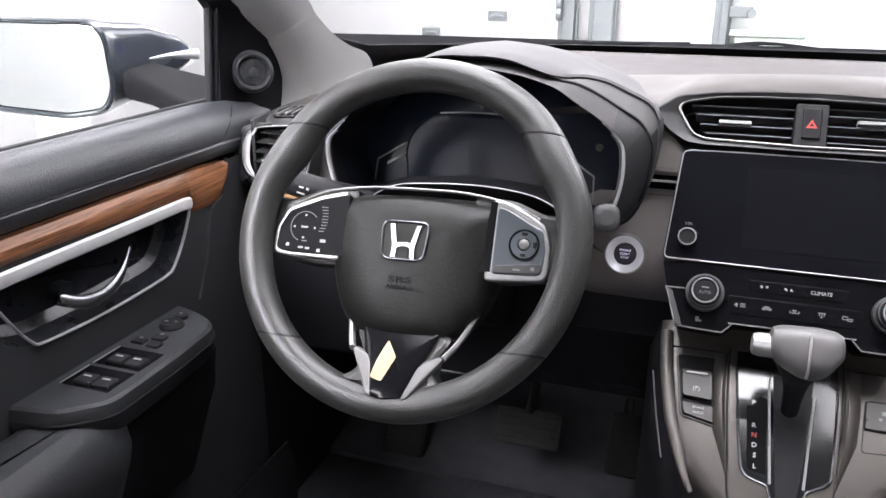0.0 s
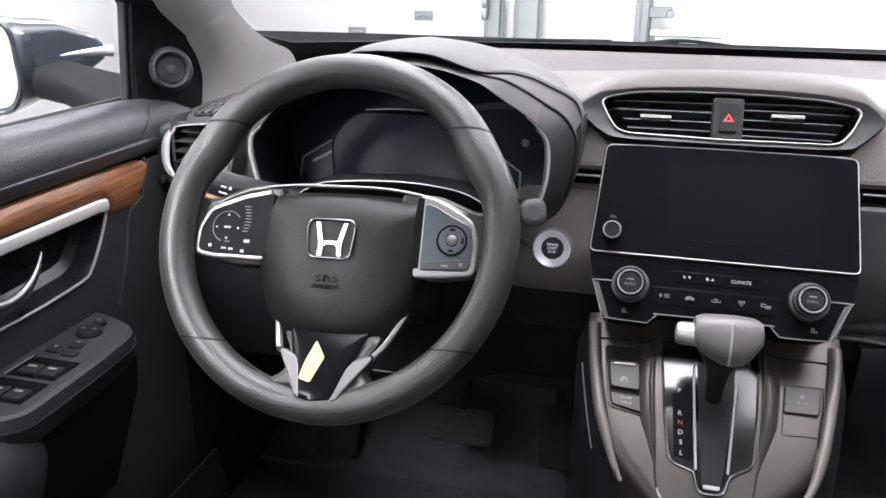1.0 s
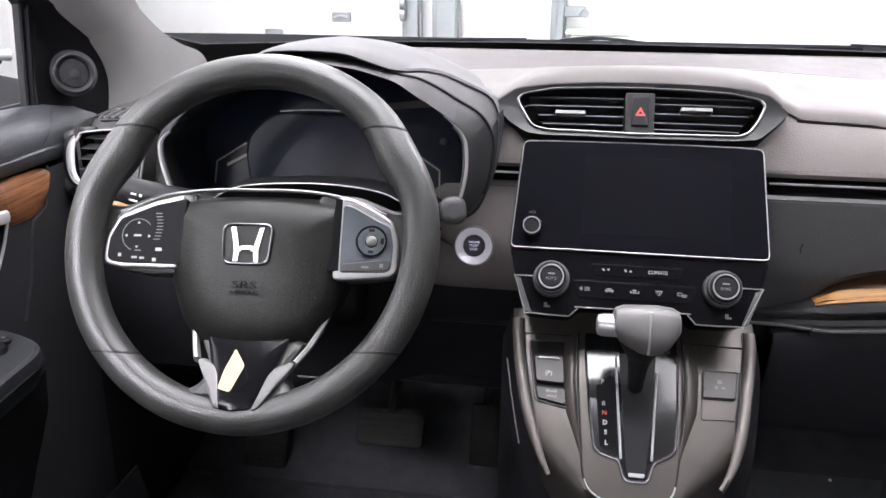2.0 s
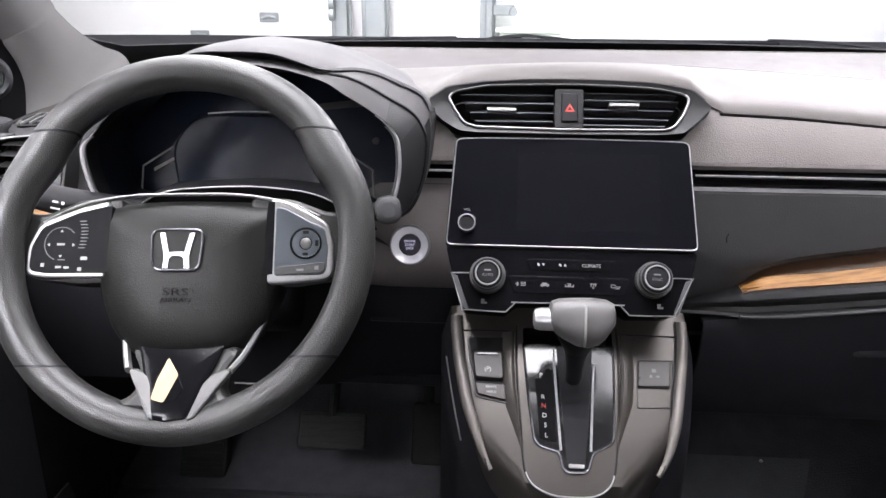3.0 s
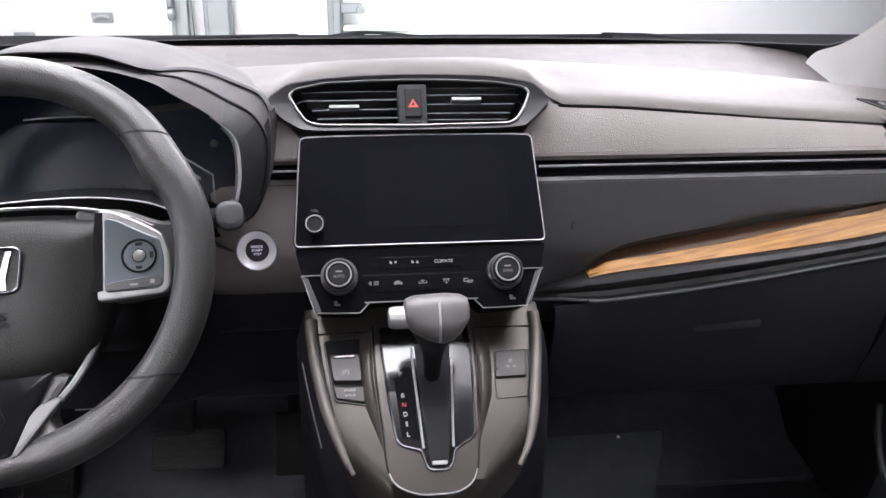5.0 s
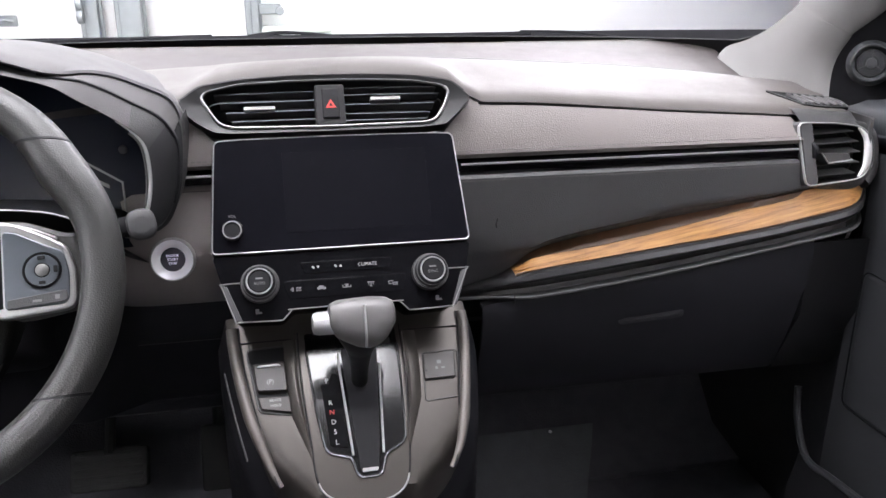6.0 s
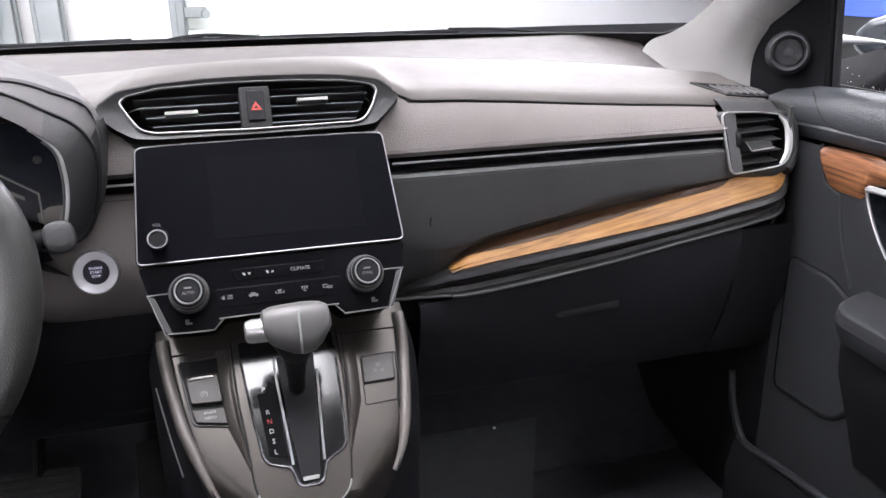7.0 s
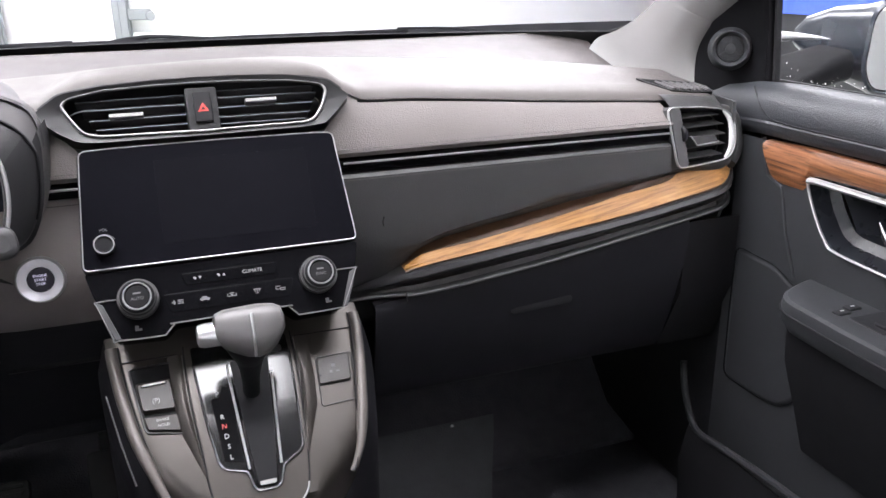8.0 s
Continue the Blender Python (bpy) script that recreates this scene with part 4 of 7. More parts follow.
    part("tab_edge", sweep(flat([tab_o[i] for i in ((0, 3, 2) if s < 0 else (3, 0, 1))], M, 0.0042) if s < 0 else flat([(-0.022, -0.001), (-0.013, -0.0140), (0.024, -0.0125)], M, 0.0042), 0.0010, 0.0010, M.col[2][:3], sides=6), SILVER, t, "bright edge of the tab")
    # demister grille on the top pad
    d = thing("demister_grille", "small black demister grille set in the dashboard top", "grille", (s * 0.62, 0.16, 0.765), "demister grilles")
    G = frame_at((s * 0.62 - (0.004 if s < 0 else 0), 0.14, 0.7732 - (0.008 if s < 0 else 0)), (1, 0, -s * 0.093), (0, 1, 0.136))
    g = [(-0.0466, 0.026), (-0.036, -0.003), (-0.028, -0.030), (0.0055, -0.033), (0.040, -0.028), (0.048, 0.0), (0.0417, 0.018), (0.002, 0.021)]
    g = g if s > 0 else [(-x, y) for x, y in g][::-1]
    part("tray", slab(g, -0.006, 0.0004, G, 0.0004), SAIL, d, "black sunken tray")
    part("rim", sweep(flat(g, G, 0.0006), 0.0007, 0.0008, G.col[2][:3], closed=True, sides=6), DARK, d, "thin charcoal rim")
    for k in range(6):
        x = s * (-0.022 + k * 0.0115)
        part("fin", slab([(x - 0.0018, -0.027 + 0.0006 * k), (x + 0.0018, -0.027 + 0.0006 * k), (x + 0.0007 - s * 0.004, 0.012), (x - 0.0007 - s * 0.004, 0.012)], 0.0004, 0.0030, G, 0.0006), GREY, d)


side_vent(1)
side_vent(-1)


# ---- instrument cluster under its hood ----
CX = -0.352
cl = thing("instrument_cluster", "switched-off digital instrument cluster under a grey hood", "instrument cluster", (CX, 0.05, 0.68))
# half outlines of the hood, from its crown to its foot: (distance from the middle, height)
HOOD_IN = [(0, 0.849), (0.022, 0.8485), (0.050, 0.845), (0.067, 0.8415), (0.096, 0.8325), (0.116, 0.820), (0.137, 0.8075), (0.157, 0.793), (0.169, 0.780), (0.1725, 0.763), (0.172, 0.738), (0.166, 0.712), (0.155, 0.692), (0.140, 0.688)]
HOOD_GROOVE = [(0, 0.8525), (0.022, 0.852), (0.050, 0.8485), (0.067, 0.845), (0.097, 0.838), (0.118, 0.8345), (0.139, 0.8255), (0.160, 0.8135), (0.182, 0.8005), (0.1935, 0.784), (0.197, 0.765), (0.1905, 0.724), (0.174, 0.694), (0.145, 0.682)]
HOOD_OUT = [(0, 0.854), (0.022, 0.8535), (0.050, 0.850), (0.067, 0.8465), (0.099, 0.840), (0.124, 0.8385), (0.145, 0.8345), (0.167, 0.825), (0.190, 0.8135), (0.1995, 0.795), (0.2005, 0.770), (0.1945, 0.727), (0.178, 0.692), (0.148, 0.679)]
CAP_EDGE = [(0, 0.859), (0.022, 0.8588), (0.045, 0.8565), (0.067, 0.850), (0.090, 0.8425), (0.105, 0.8395), (0.122, 0.8390), (0.143, 0.8355), (0.167, 0.8258), (0.190, 0.8145), (0.1985, 0.800), (0.1995, 0.785)]
CROWN = smooth_curve([(0, 0.866), (0.047, 0.8615), (0.087, 0.8535), (0.105, 0.847), (0.151, 0.8265), (0.174, 0.808), (0.190, 0.793), (0.200, 0.780)])


def mirrored(side, narrow=0.90):
    """Both halves as one row; the far half stays lower and narrower behind the wheel."""
    return [Vector((CX - p.x * narrow, p.y, p.z - 0.16 * max(0, p.x - 0.05) * max(0, min(1, (p.z - 0.74) / 0.05)))) for p in side[:0:-1]] + [Vector((CX + p.x, p.y, p.z)) for p in side]


def hood_row(keys, y, dz=0.0, shrink=1.0):
    """A hood outline as one row at depth y."""
    return mirrored([Vector((p.x * shrink, y, 0.76 + (p.z - 0.76) * shrink + dz)) for p in spline([(x, 0, z) for x, z in keys], 4)], 0.975 if keys is HOOD_IN else 0.90)


f0, f1 = hood_row(HOOD_IN, -0.014), hood_row(HOOD_GROOVE, 0.003)
frame_rows = [hood_row(HOOD_IN, 0.020, 0, 0.985), hood_row(HOOD_IN, -0.011, 0, 0.992), hood_row(HOOD_IN, -0.0132, 0, 0.996), f0, [a.lerp(b, 0.15) + Vector((0, -0.001, 0)) for a, b in zip(f0, f1)],
              [a.lerp(b, 0.90) + Vector((0, -0.001, 0)) for a, b in zip(f0, f1)], f1, hood_row(HOOD_GROOVE, 0.010)]
hm_ = len(f0) // 2
# one frame in four tones: shade put into the colour, grey where top-lit
for a, b, fm, lb in ((0, hm_ - 6, ROLL, "far side of the frame, blackened for shade"), (hm_ - 7, hm_ + 29, GREY, "upper frame of the dials in its lit grey"), (hm_ + 28, hm_ + 35, DARK, "corner of the frame, darkened for shade"), (hm_ + 34, len(f0), HOODSHADE, "side of the frame, darkened for shade")):
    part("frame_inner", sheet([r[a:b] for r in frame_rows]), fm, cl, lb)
nm_ = len(hood_row(HOOD_IN, 0)) // 2
for sg_ in (1, -1):
    def half(row, a, b, sg=sg_):
        return row[nm_ + a:nm_ + b] if sg > 0 else row[nm_ - b + 1:nm_ - a + 1]
    if sg_ > 0:
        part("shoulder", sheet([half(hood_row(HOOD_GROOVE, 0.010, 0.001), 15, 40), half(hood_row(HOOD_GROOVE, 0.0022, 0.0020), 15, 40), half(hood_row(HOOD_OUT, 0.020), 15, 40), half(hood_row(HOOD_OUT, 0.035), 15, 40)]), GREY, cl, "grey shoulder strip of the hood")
    # flank takes the darker hood colour in place of shade
    part("flank", sheet([half(hood_row(HOOD_GROOVE, 0.004), 36, 53), half(hood_row(HOOD_OUT, 0.008), 36, 53), half(hood_row(HOOD_OUT, 0.012), 36, 53), half(hood_row(HOOD_OUT, 0.13), 36, 53)]), HOODSHADE, cl, "flank of the hood, darkened for shade")
    part("groove", sweep(half(hood_row(HOOD_GROOVE, 0.0018, 0.0006), 14, 46), 0.0013, 0.0016, (0, -1, 0), sides=6), BLACK, cl, "dark joint in the hood")
    bz = half(hood_row(HOOD_IN, -0.0125, 0, 0.990), 26, 48)
    bz = bz if sg_ > 0 else bz[::-1]
    part("bezel", taper(bz, [(0.0004 + 0.0018 * min(1, i / 9), 0.0006 + 0.0018 * min(1, i / 9)) for i in range(len(bz))], (0, -1, 0), sides=10), BEZEL, cl, "satin silver bezel")
    part("inner_bezel", sweep(half(hood_row(HOOD_IN, -0.012, 0, 0.972), 29, 48), 0.0014, 0.002, (0, -1, 0)), TABGREY, cl, "dull inner bezel line")


def cap_row(f, y):
    """A row of the hood's cap; beside the shoulders it lies further back."""
    def back(x):
        u = min(1.0, max(0.0, (x - 0.080) / 0.045))
        return 0.026 * u * u * (3 - 2 * u) * max(0.0, 1 - (y + 0.0075) / 0.06)
    return mirrored([Vector((p.x, y + back(p.x), f(p.x, p.z))) for p in spline([(x, 0, z) for x, z in CAP_EDGE], 4)])


part("hood", sheet([cap_row(lambda x, z: z, -0.005), cap_row(lambda x, z: z + 0.0018, -0.0075), cap_row(lambda x, z: z + 0.0042, -0.004), cap_row(lambda x, z: 0.45 * (z + 0.005) + 0.55 * max(z + 0.003, CROWN(x)), 0.030), cap_row(lambda x, z: CROWN(x), 0.08),
                    cap_row(lambda x, z: CROWN(x) - 0.002, 0.15), cap_row(lambda x, z: CROWN(x) - 0.012, 0.22), cap_row(lambda x, z: CROWN(x) - 0.036, 0.30)]), GREY, cl, "grey plastic hood")
# shadow below the cap's edge, made with a black sheet
part("cap_underside", sheet([cap_row(lambda x, z: z + 0.0004, -0.0048), cap_row(lambda x, z: z - 0.001, 0.004), cap_row(lambda x, z: z - 0.006, 0.016)]), BLACK, cl, "underside of the hood, black for the shadow under it")
bm = bmesh.new()
bm.faces.new([bm.verts.new(p) for p in hood_row(HOOD_IN, 0.118, 0, 0.95)])
part("back_wall", bm, CLUSTER, cl, "black back of the housing")
part("funnel", sheet([hood_row(HOOD_IN, 0.019, 0, 0.984), hood_row(HOOD_IN, 0.06, 0, 0.965), hood_row(HOOD_IN, 0.117, 0, 0.955)]), CLUSTER, cl, "black funnel round the dials")
DM = frame_at((-0.360, 0.085, 0.735), (1, 0, 0), (0, 0.28, 0.96))
part("display", slab(rounded([(-0.175, -0.085), (0.175, -0.085), (0.185, 0.02), (0.13, 0.095), (-0.13, 0.095), (-0.185, 0.02)], 0.03, 4), -0.008, 0.0, DM), DIALS, cl, "dark curved display")
part("display_hump", slab(rounded([(-0.085, -0.08), (0.085, -0.08), (0.10, 0.01), (0.07, 0.046), (-0.07, 0.046), (-0.10, 0.01)], 0.02, 4), 0.0, 0.010, DM, 0.004), DIALS, cl, "raised centre display")
part("top_line", sweep(spline([DM @ Vector((x, 0.048 - 4 * x * x * 0.25, 0.012)) for x in (-0.055, -0.02, 0.02, 0.055)], 4), 0.0008, 0.0008, DM.col[2][:3], sides=6), SILVER, cl, "thin bright line")
for s in (-1, 1):
    pts = [(s * 0.138, -0.052), (s * 0.136, -0.016), (s * 0.100, 0.007)]
    part("gauge_line", sweep([DM @ Vector((x, y, 0.001)) for x, y in pts], 0.0012, 0.0006, DM.col[2][:3], sides=6), LETTER, cl, "pale gauge outline")
    part("gauge_bar", slab([(s * x, y) for x, y in [(0.123, -0.018), (0.099, -0.005), (0.099, -0.009), (0.123, -0.022)]][::-s], 0.0, 0.0012, DM, 0.0002), LETTER, cl, "pale gauge bar")
part("light_sensor", lathe([(0.0045, 0), (0.0045, 0.003), (0.003, 0.004)], DM @ Matrix.Translation((0.139, 0.018, 0)), 12), GREY, cl, "round grey sensor")
chrome = spline([(-0.470, -0.02, 0.694), (-0.434, -0.028, 0.716), (-0.397, -0.03, 0.7235), (-0.335, -0.03, 0.727), (-0.285, -0.03, 0.7235), (-0.258, -0.028, 0.716), (-0.238, -0.02, 0.701), (-0.226, -0.01, 0.690)], 5)
part("chrome_line", sweep(chrome, 0.0009, 0.0010, (0, -1, 0)), BEZEL, cl, "bright chrome line under the display")
part("lower_cowl", sheet([[(p.x, p.y + 0.001, p.z) for p in chrome], [(p.x, p.y + 0.004, p.z - 0.006) for p in chrome], [(CX + (p.x - CX) * 1.1, p.y + 0.03, p.z - 0.035) for p in chrome], [(CX + (p.x - CX) * 1.2, 0.07, p.z - 0.06) for p in chrome]]), BLACK, cl, "black cowl under the display")
part("lower_shelf", sheet([[(p.x, p.y, p.z) for p in chrome], [(CX + (p.x - CX) * 1.12, 0.02, p.z - 0.004) for p in chrome], [(CX + (p.x - CX) * 1.35, 0.085, p.z - 0.028) for p in chrome]]), BLACK, cl)

# ---- steering wheel ----
WC = Vector((-0.3660, -0.15, 0.7048))
ta = radians(28.9)
WM = frame_at(WC, (1, 0, 0), (0, math.sin(ta), math.cos(ta))) @ Matrix.Rotation(radians(1.8), 4, "Z")
wheel = thing("steering_wheel", "dark leather steering wheel with silver-trimmed controls and an airbag cover", "steering wheel", WC[:])
R0, r0 = 0.1622, 0.0166


def rim_point(th, ph, R=R0, r=r0, grow=0.0):
    d = math.degrees(th) % 360
    near = max(math.exp(-((d - 30) / 11) ** 2), math.exp(-((d - 150) / 11) ** 2))
    rr = (r + grow) * (1 + 0.16 * near)
    inward = 0.0055 * near
    return WM @ Vector(((R - inward + rr * math.cos(ph)) * math.cos(th), (R - inward + rr * math.cos(ph)) * math.sin(th), rr * 1.06 * math.sin(ph)))


SEAMS = [38, 142, 221, 323]
bm = bmesh.new()
NT, NP = 120, 20
loops = [[bm.verts.new(rim_point(2 * math.pi * i / NT, 2 * math.pi * j / NP)) for j in range(NP)] for i in range(NT)]
for i in range(NT):
    for j in range(NP):
        bm.faces.new((loops[i - 1][j - 1], loops[i - 1][j], loops[i][j], loops[i][j - 1]))
part("rim", bm, RUBBER, wheel, "dark grained leather rim")
for a in SEAMS:
    bm = bmesh.new()
    rr = []
    lev = (R0 + 0.006) * math.sin(radians(a))
    for k, g in ((-0.0013, -0.0006), (-0.0008, 0.0004), (0.0008, 0.0004), (0.0013, -0.0006)):
        ring_ = []
        for j in range(NP):
            ph = 2 * math.pi * j / NP
            th = math.asin((lev + k) / (R0 + r0 * math.cos(ph)))
            ring_.append(bm.verts.new(rim_point(math.pi - th if 90 < a < 270 else th, ph, grow=g)))
        rr.append(ring_)
    for p, q in zip(rr, rr[1:]):
        for j in range(NP):
            bm.faces.new((p[j - 1], p[j], q[j], q[j - 1]))
    part("rim_seam", bm, BLACK, wheel, "dark joint in the rim")

hub_half = [(0.0, 0.0445), (0.052, 0.0425), (0.0765, 0.0372), (0.0790, 0.018), (0.078, -0.020), (0.064, -0.066), (0.044, -0.089), (0.020, -0.098), (0.0, -0.0995)]
hub_o = [(p.x, p.y) for p in spline([(x, y, 0) for x, y in hub_half] + [(-x, y, 0) for x, y in hub_half[-2:0:-1]], 5, closed=True)][::-1]
hub_o = [(x * (1.215 - 1.0 * min(0.09, max(0.0, -y - 0.015)) if x > 0 else 1.085 - 0.5 * min(0.09, max(0.0, -y - 0.015))), y * (1.085 if y < 0 else 1.0)) for x, y in hub_o]
part("airbag_cover", pillow(hub_o, -0.045, -0.027, WM, 0.029, 12), HUBMAT, wheel, "brown-black grained airbag cover")
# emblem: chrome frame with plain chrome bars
E = WM @ Matrix.Translation((0.0002, -0.0065, 0.0025))
fr = rounded([(-0.0212, -0.0185), (0.0212, -0.0185), (0.0238, 0.0185), (-0.0238, 0.0185)], 0.0085, 6)
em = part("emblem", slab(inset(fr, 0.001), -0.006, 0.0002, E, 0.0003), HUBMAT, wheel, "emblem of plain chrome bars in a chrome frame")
part("emblem_frame", sweep(flat(fr, E, 0.0008), 0.0013, 0.0014, E.col[2][:3], closed=True), EMBLEM, em, "chrome frame")
for s in (-1, 1):
    b = [(s * 0.0070, -0.0172), (s * 0.0130, -0.0172), (s * 0.0122, -0.0060), (s * 0.0168, 0.0160), (s * 0.0112, 0.0160), (s * 0.0066, -0.0010), (s * 0.0060, -0.0085)]
    part("emblem_bar", slab(b if s > 0 else b[::-1], -0.002, 0.0016, E, 0.0010), EMBLEM, em, "tapered chrome bar")
part("emblem_bridge", slab([(-0.0070, -0.0082), (-0.0035, -0.0060), (0.0035, -0.0060), (0.0070, -0.0082), (0.0072, -0.0020), (0.0040, -0.0012), (-0.0040, -0.0012), (-0.0072, -0.0020)], -0.002, 0.0014, E, 0.0009), EMBLEM, em, "chrome bridge bar")
letters("SRS", 0.0092, WM @ Matrix.Diagonal((1.75, 1, 1, 1)), 0.0004, -0.0445, 0.0032, SAIL, wheel, label="embossed black letters", depth=0.0003)
letters("AIRBAG", 0.0058, WM @ Matrix.Diagonal((1.40, 1, 1, 1)), 0.0006, -0.0518, 0.0031, SAIL, wheel, label="embossed black letters", depth=0.0003)

for s in (-1, 1):
    def sx(pts, s=s):
        return [(s * x, y) for x, y in pts][::s]
    spoke = rounded(sx([(0.06, -0.034), (0.10, -0.036), (0.140, -0.030), (0.162, -0.020), (0.162, 0.035), (0.135, 0.030), (0.10, 0.044), (0.06, 0.046)]), 0.008, 3)
    part("spoke", slab(spoke, -0.034, -0.012, WM, 0.004), RUBBER, wheel)
    if s < 0:
        pod = rounded(sx([(0.070, -0.0300), (0.0790, -0.0302), (0.1248, -0.0302), (0.1400, -0.0280), (0.1450, -0.0240), (0.1440, -0.0011), (0.1337, 0.0200), (0.122, 0.0258), (0.0977, 0.0350), (0.070, 0.0415)]), 0.005, 4)
        face = rounded(sx([(0.066, -0.0262), (0.0780, -0.0262), (0.1248, -0.0262), (0.1375, -0.0245), (0.1410, -0.0210), (0.1402, -0.0011), (0.1310, 0.0168), (0.0970, 0.0306), (0.066, 0.0375)]), 0.004, 4)
    else:
        pod = rounded([(0.080, -0.0362), (0.096, -0.0355), (0.1337, -0.0320), (0.1398, -0.0262), (0.1395, 0.0018), (0.1337, 0.0197), (0.1165, 0.0302), (0.0936, 0.0412), (0.080, 0.0420)], 0.005, 4)
        face = rounded([(0.0865, -0.0292), (0.1300, -0.0280), (0.1342, -0.0245), (0.1354, -0.0038), (0.1315, 0.0150), (0.1187, 0.0204), (0.0960, 0.0328), (0.0865, 0.0345)], 0.004, 4)
    part("control_frame", slab(pod, -0.016, -0.006, WM, 0.0022), LEG, wheel, "satin silver control surround")
    pad = part("control_pad", slab(face, -0.012, -0.0052, WM, 0.001), PADBLACK if s < 0 else GUNMETAL, wheel, "glossy black touch pad" if s < 0 else "blue-grey switch pad")
    if s > 0:
        K = WM @ Matrix.Translation((0.1150, 0.0005, -0.005))
        part("dial_ring", lathe([(0.0146, -0.001), (0.0146, 0.0008), (0.0140, 0.0012), (0.0130, 0.0012), (0.0126, 0.0)], K, 36), SAIL, pad, "dark ring round the dial")
        part("dial_face", lathe([(0.0126, -0.001), (0.0126, 0.0006), (0.010, 0.0012), (0.0062, 0.0004), (0.0055, -0.0006)], K, 32), GUNMETAL, pad, "dished dial face")
        part("dial_centre", lathe([(0.0052, -0.001), (0.0050, 0.0012), (0.0034, 0.0022), (0.0005, 0.0025)], K, 24), TABGREY, pad, "bright centre key")
        for mx, my, mw, mh in ((0, 0.0100, 0.0058, 0.0030), (0, -0.0100, 0.0050, 0.0026), (0.0102, 0, 0.0030, 0.0056)):
            part("dial_key", slab(rect(mx - mw / 2, my - mh / 2, mx + mw / 2, my + mh / 2, 0.0008), 0.0, 0.0017, K, 0.0003), BLACK, pad, "small dark dial key")
        part("lower_key", slab(rounded([(0.0885, -0.0285), (0.1300, -0.0262), (0.1335, -0.0240), (0.1325, -0.0165), (0.0885, -0.0212)], 0.002, 3), -0.006, -0.0044, WM, 0.0006), DARK, pad, "slim dark key")
        bars([(0.1105, -0.0236, 0.0065, 0.0018), (0.1255, -0.0218, 0.0034, 0.0034)], WM, -0.0042, GREYMARK, pad)
        # stands in for the cover's side wall lying in shadow
        part("cover_side_shade", slab([(0.074, -0.0285), (0.0855, -0.0275), (0.0855, 0.0395), (0.079, 0.0402)], -0.014, -0.0055, WM, 0.001), SAIL, wheel, "black plate for the shaded side of the cover")
    else:
        bars([(-0.112, 0.0005, 0.0072, 0.0018)], WM, -0.0048, LETTER, pad)
        bars([(-0.1105, -0.0138, 0.0062, 0.0008)], WM, -0.0048, GREYMARK, pad)
        for ax, ay, turn in ((-0.112, 0.0128, 0), (-0.112, -0.0105, 180), (-0.1235, 0.0002, 90), (-0.1003, 0.0, 270)):
            AM = WM @ Matrix.Translation((ax, ay, 0)) @ Matrix.Rotation(radians(turn), 4, "Z")
            part("arrow", rings([([(-0.0014, -0.0009), (0.0014, -0.0009), (0.0, 0.0014)], z) for z in (-0.0052, -0.0046)], AM), LETTER, pad, "pale arrow mark")
        for q in [(-0.128, -0.0185, 0.003, 0.0032), (-0.113, -0.0205, 0.0052, 0.002), (-0.1055, -0.021, 0.0046, 0.002), (-0.093, -0.0225, 0.0035, 0.0032), (-0.0895, -0.0125, 0.006, 0.003)]:
            bars([q], WM, -0.0048, LETTER, pad)
        for i in range(9):
            bars([(-0.0915 - 0.0011 * (4 - i) ** 2 * 0.12 + 0.001, 0.022 - 0.0031 * i, 0.0062, 0.0006)], WM, -0.0048, GREYMARK, pad, "volume_tick")
        part("key_line", sweep(flat(arc(-0.112, 0.001, 0.0155, 40, 250, 12), WM, -0.0049), 0.0004, 0.0003, WM.col[2][:3], sides=4), GREYMARK, pad)
# top silver line that runs from pod to pod behind the cover
part("silver_brow", sweep(spline([WM @ Vector(p) for p in ((-0.132, 0.0215, -0.010), (-0.095, 0.039, -0.010), (-0.05, 0.0475, -0.014), (0.0, 0.0490, -0.016), (0.05, 0.0475, -0.014), (0.095, 0.039, -0.010), (0.126, 0.026, -0.010))], 5), 0.0016, 0.003, WM.col[2][:3]), SILVER, wheel, "satin silver brow line")
# lower spoke, which rises over the inside of the rim
WL = WM @ Matrix(((1, 0, 0, 0), (0, 1, 0, 0), (0, -0.42, 1, -0.042), (0, 0, 0, 1)))
low = [(p.x, p.y) for p in spline([(x + 0.004, y, 0) for x, y in ((-0.040, -0.090), (-0.036, -0.112), (-0.0345, -0.124), (-0.0385, -0.134), (-0.050, -0.1405), (-0.072, -0.144), (-0.050, -0.158), (0, -0.165), (0.050, -0.158), (0.072, -0.144), (0.052, -0.1385), (0.043, -0.129), (0.0425, -0.117), (0.047, -0.090))], 4, closed=True)]
part("lower_spoke", slab(low, -0.030, -0.010, WL, 0.006), RUBBER, wheel)
insert = rounded([(-0.034, -0.090), (-0.024, -0.116), (-0.011, -0.1545), (0.004, -0.157), (0.022, -0.1545), (0.036, -0.116), (0.044, -0.090)], 0.003, 3)
ins = part("gloss_insert", pillow(insert, -0.014, -0.006, WL, 0.003, 4), GLOSS, wheel, "glossy black insert")
part("film_patch", slab(rounded([(-0.003, -0.102), (0.009, -0.117), (0.001, -0.141), (-0.011, -0.138), (-0.009, -0.122)], 0.002, 3), -0.004, -0.0022, WL, 0.0003), STRAW, ins, "peeling yellowish film")
part("film_curl", slab(rounded([(0.009, -0.118), (0.016, -0.129), (0.011, -0.139), (0.001, -0.1415)], 0.002, 3), -0.004, -0.0024, WL, 0.0003), GLOSS, ins)
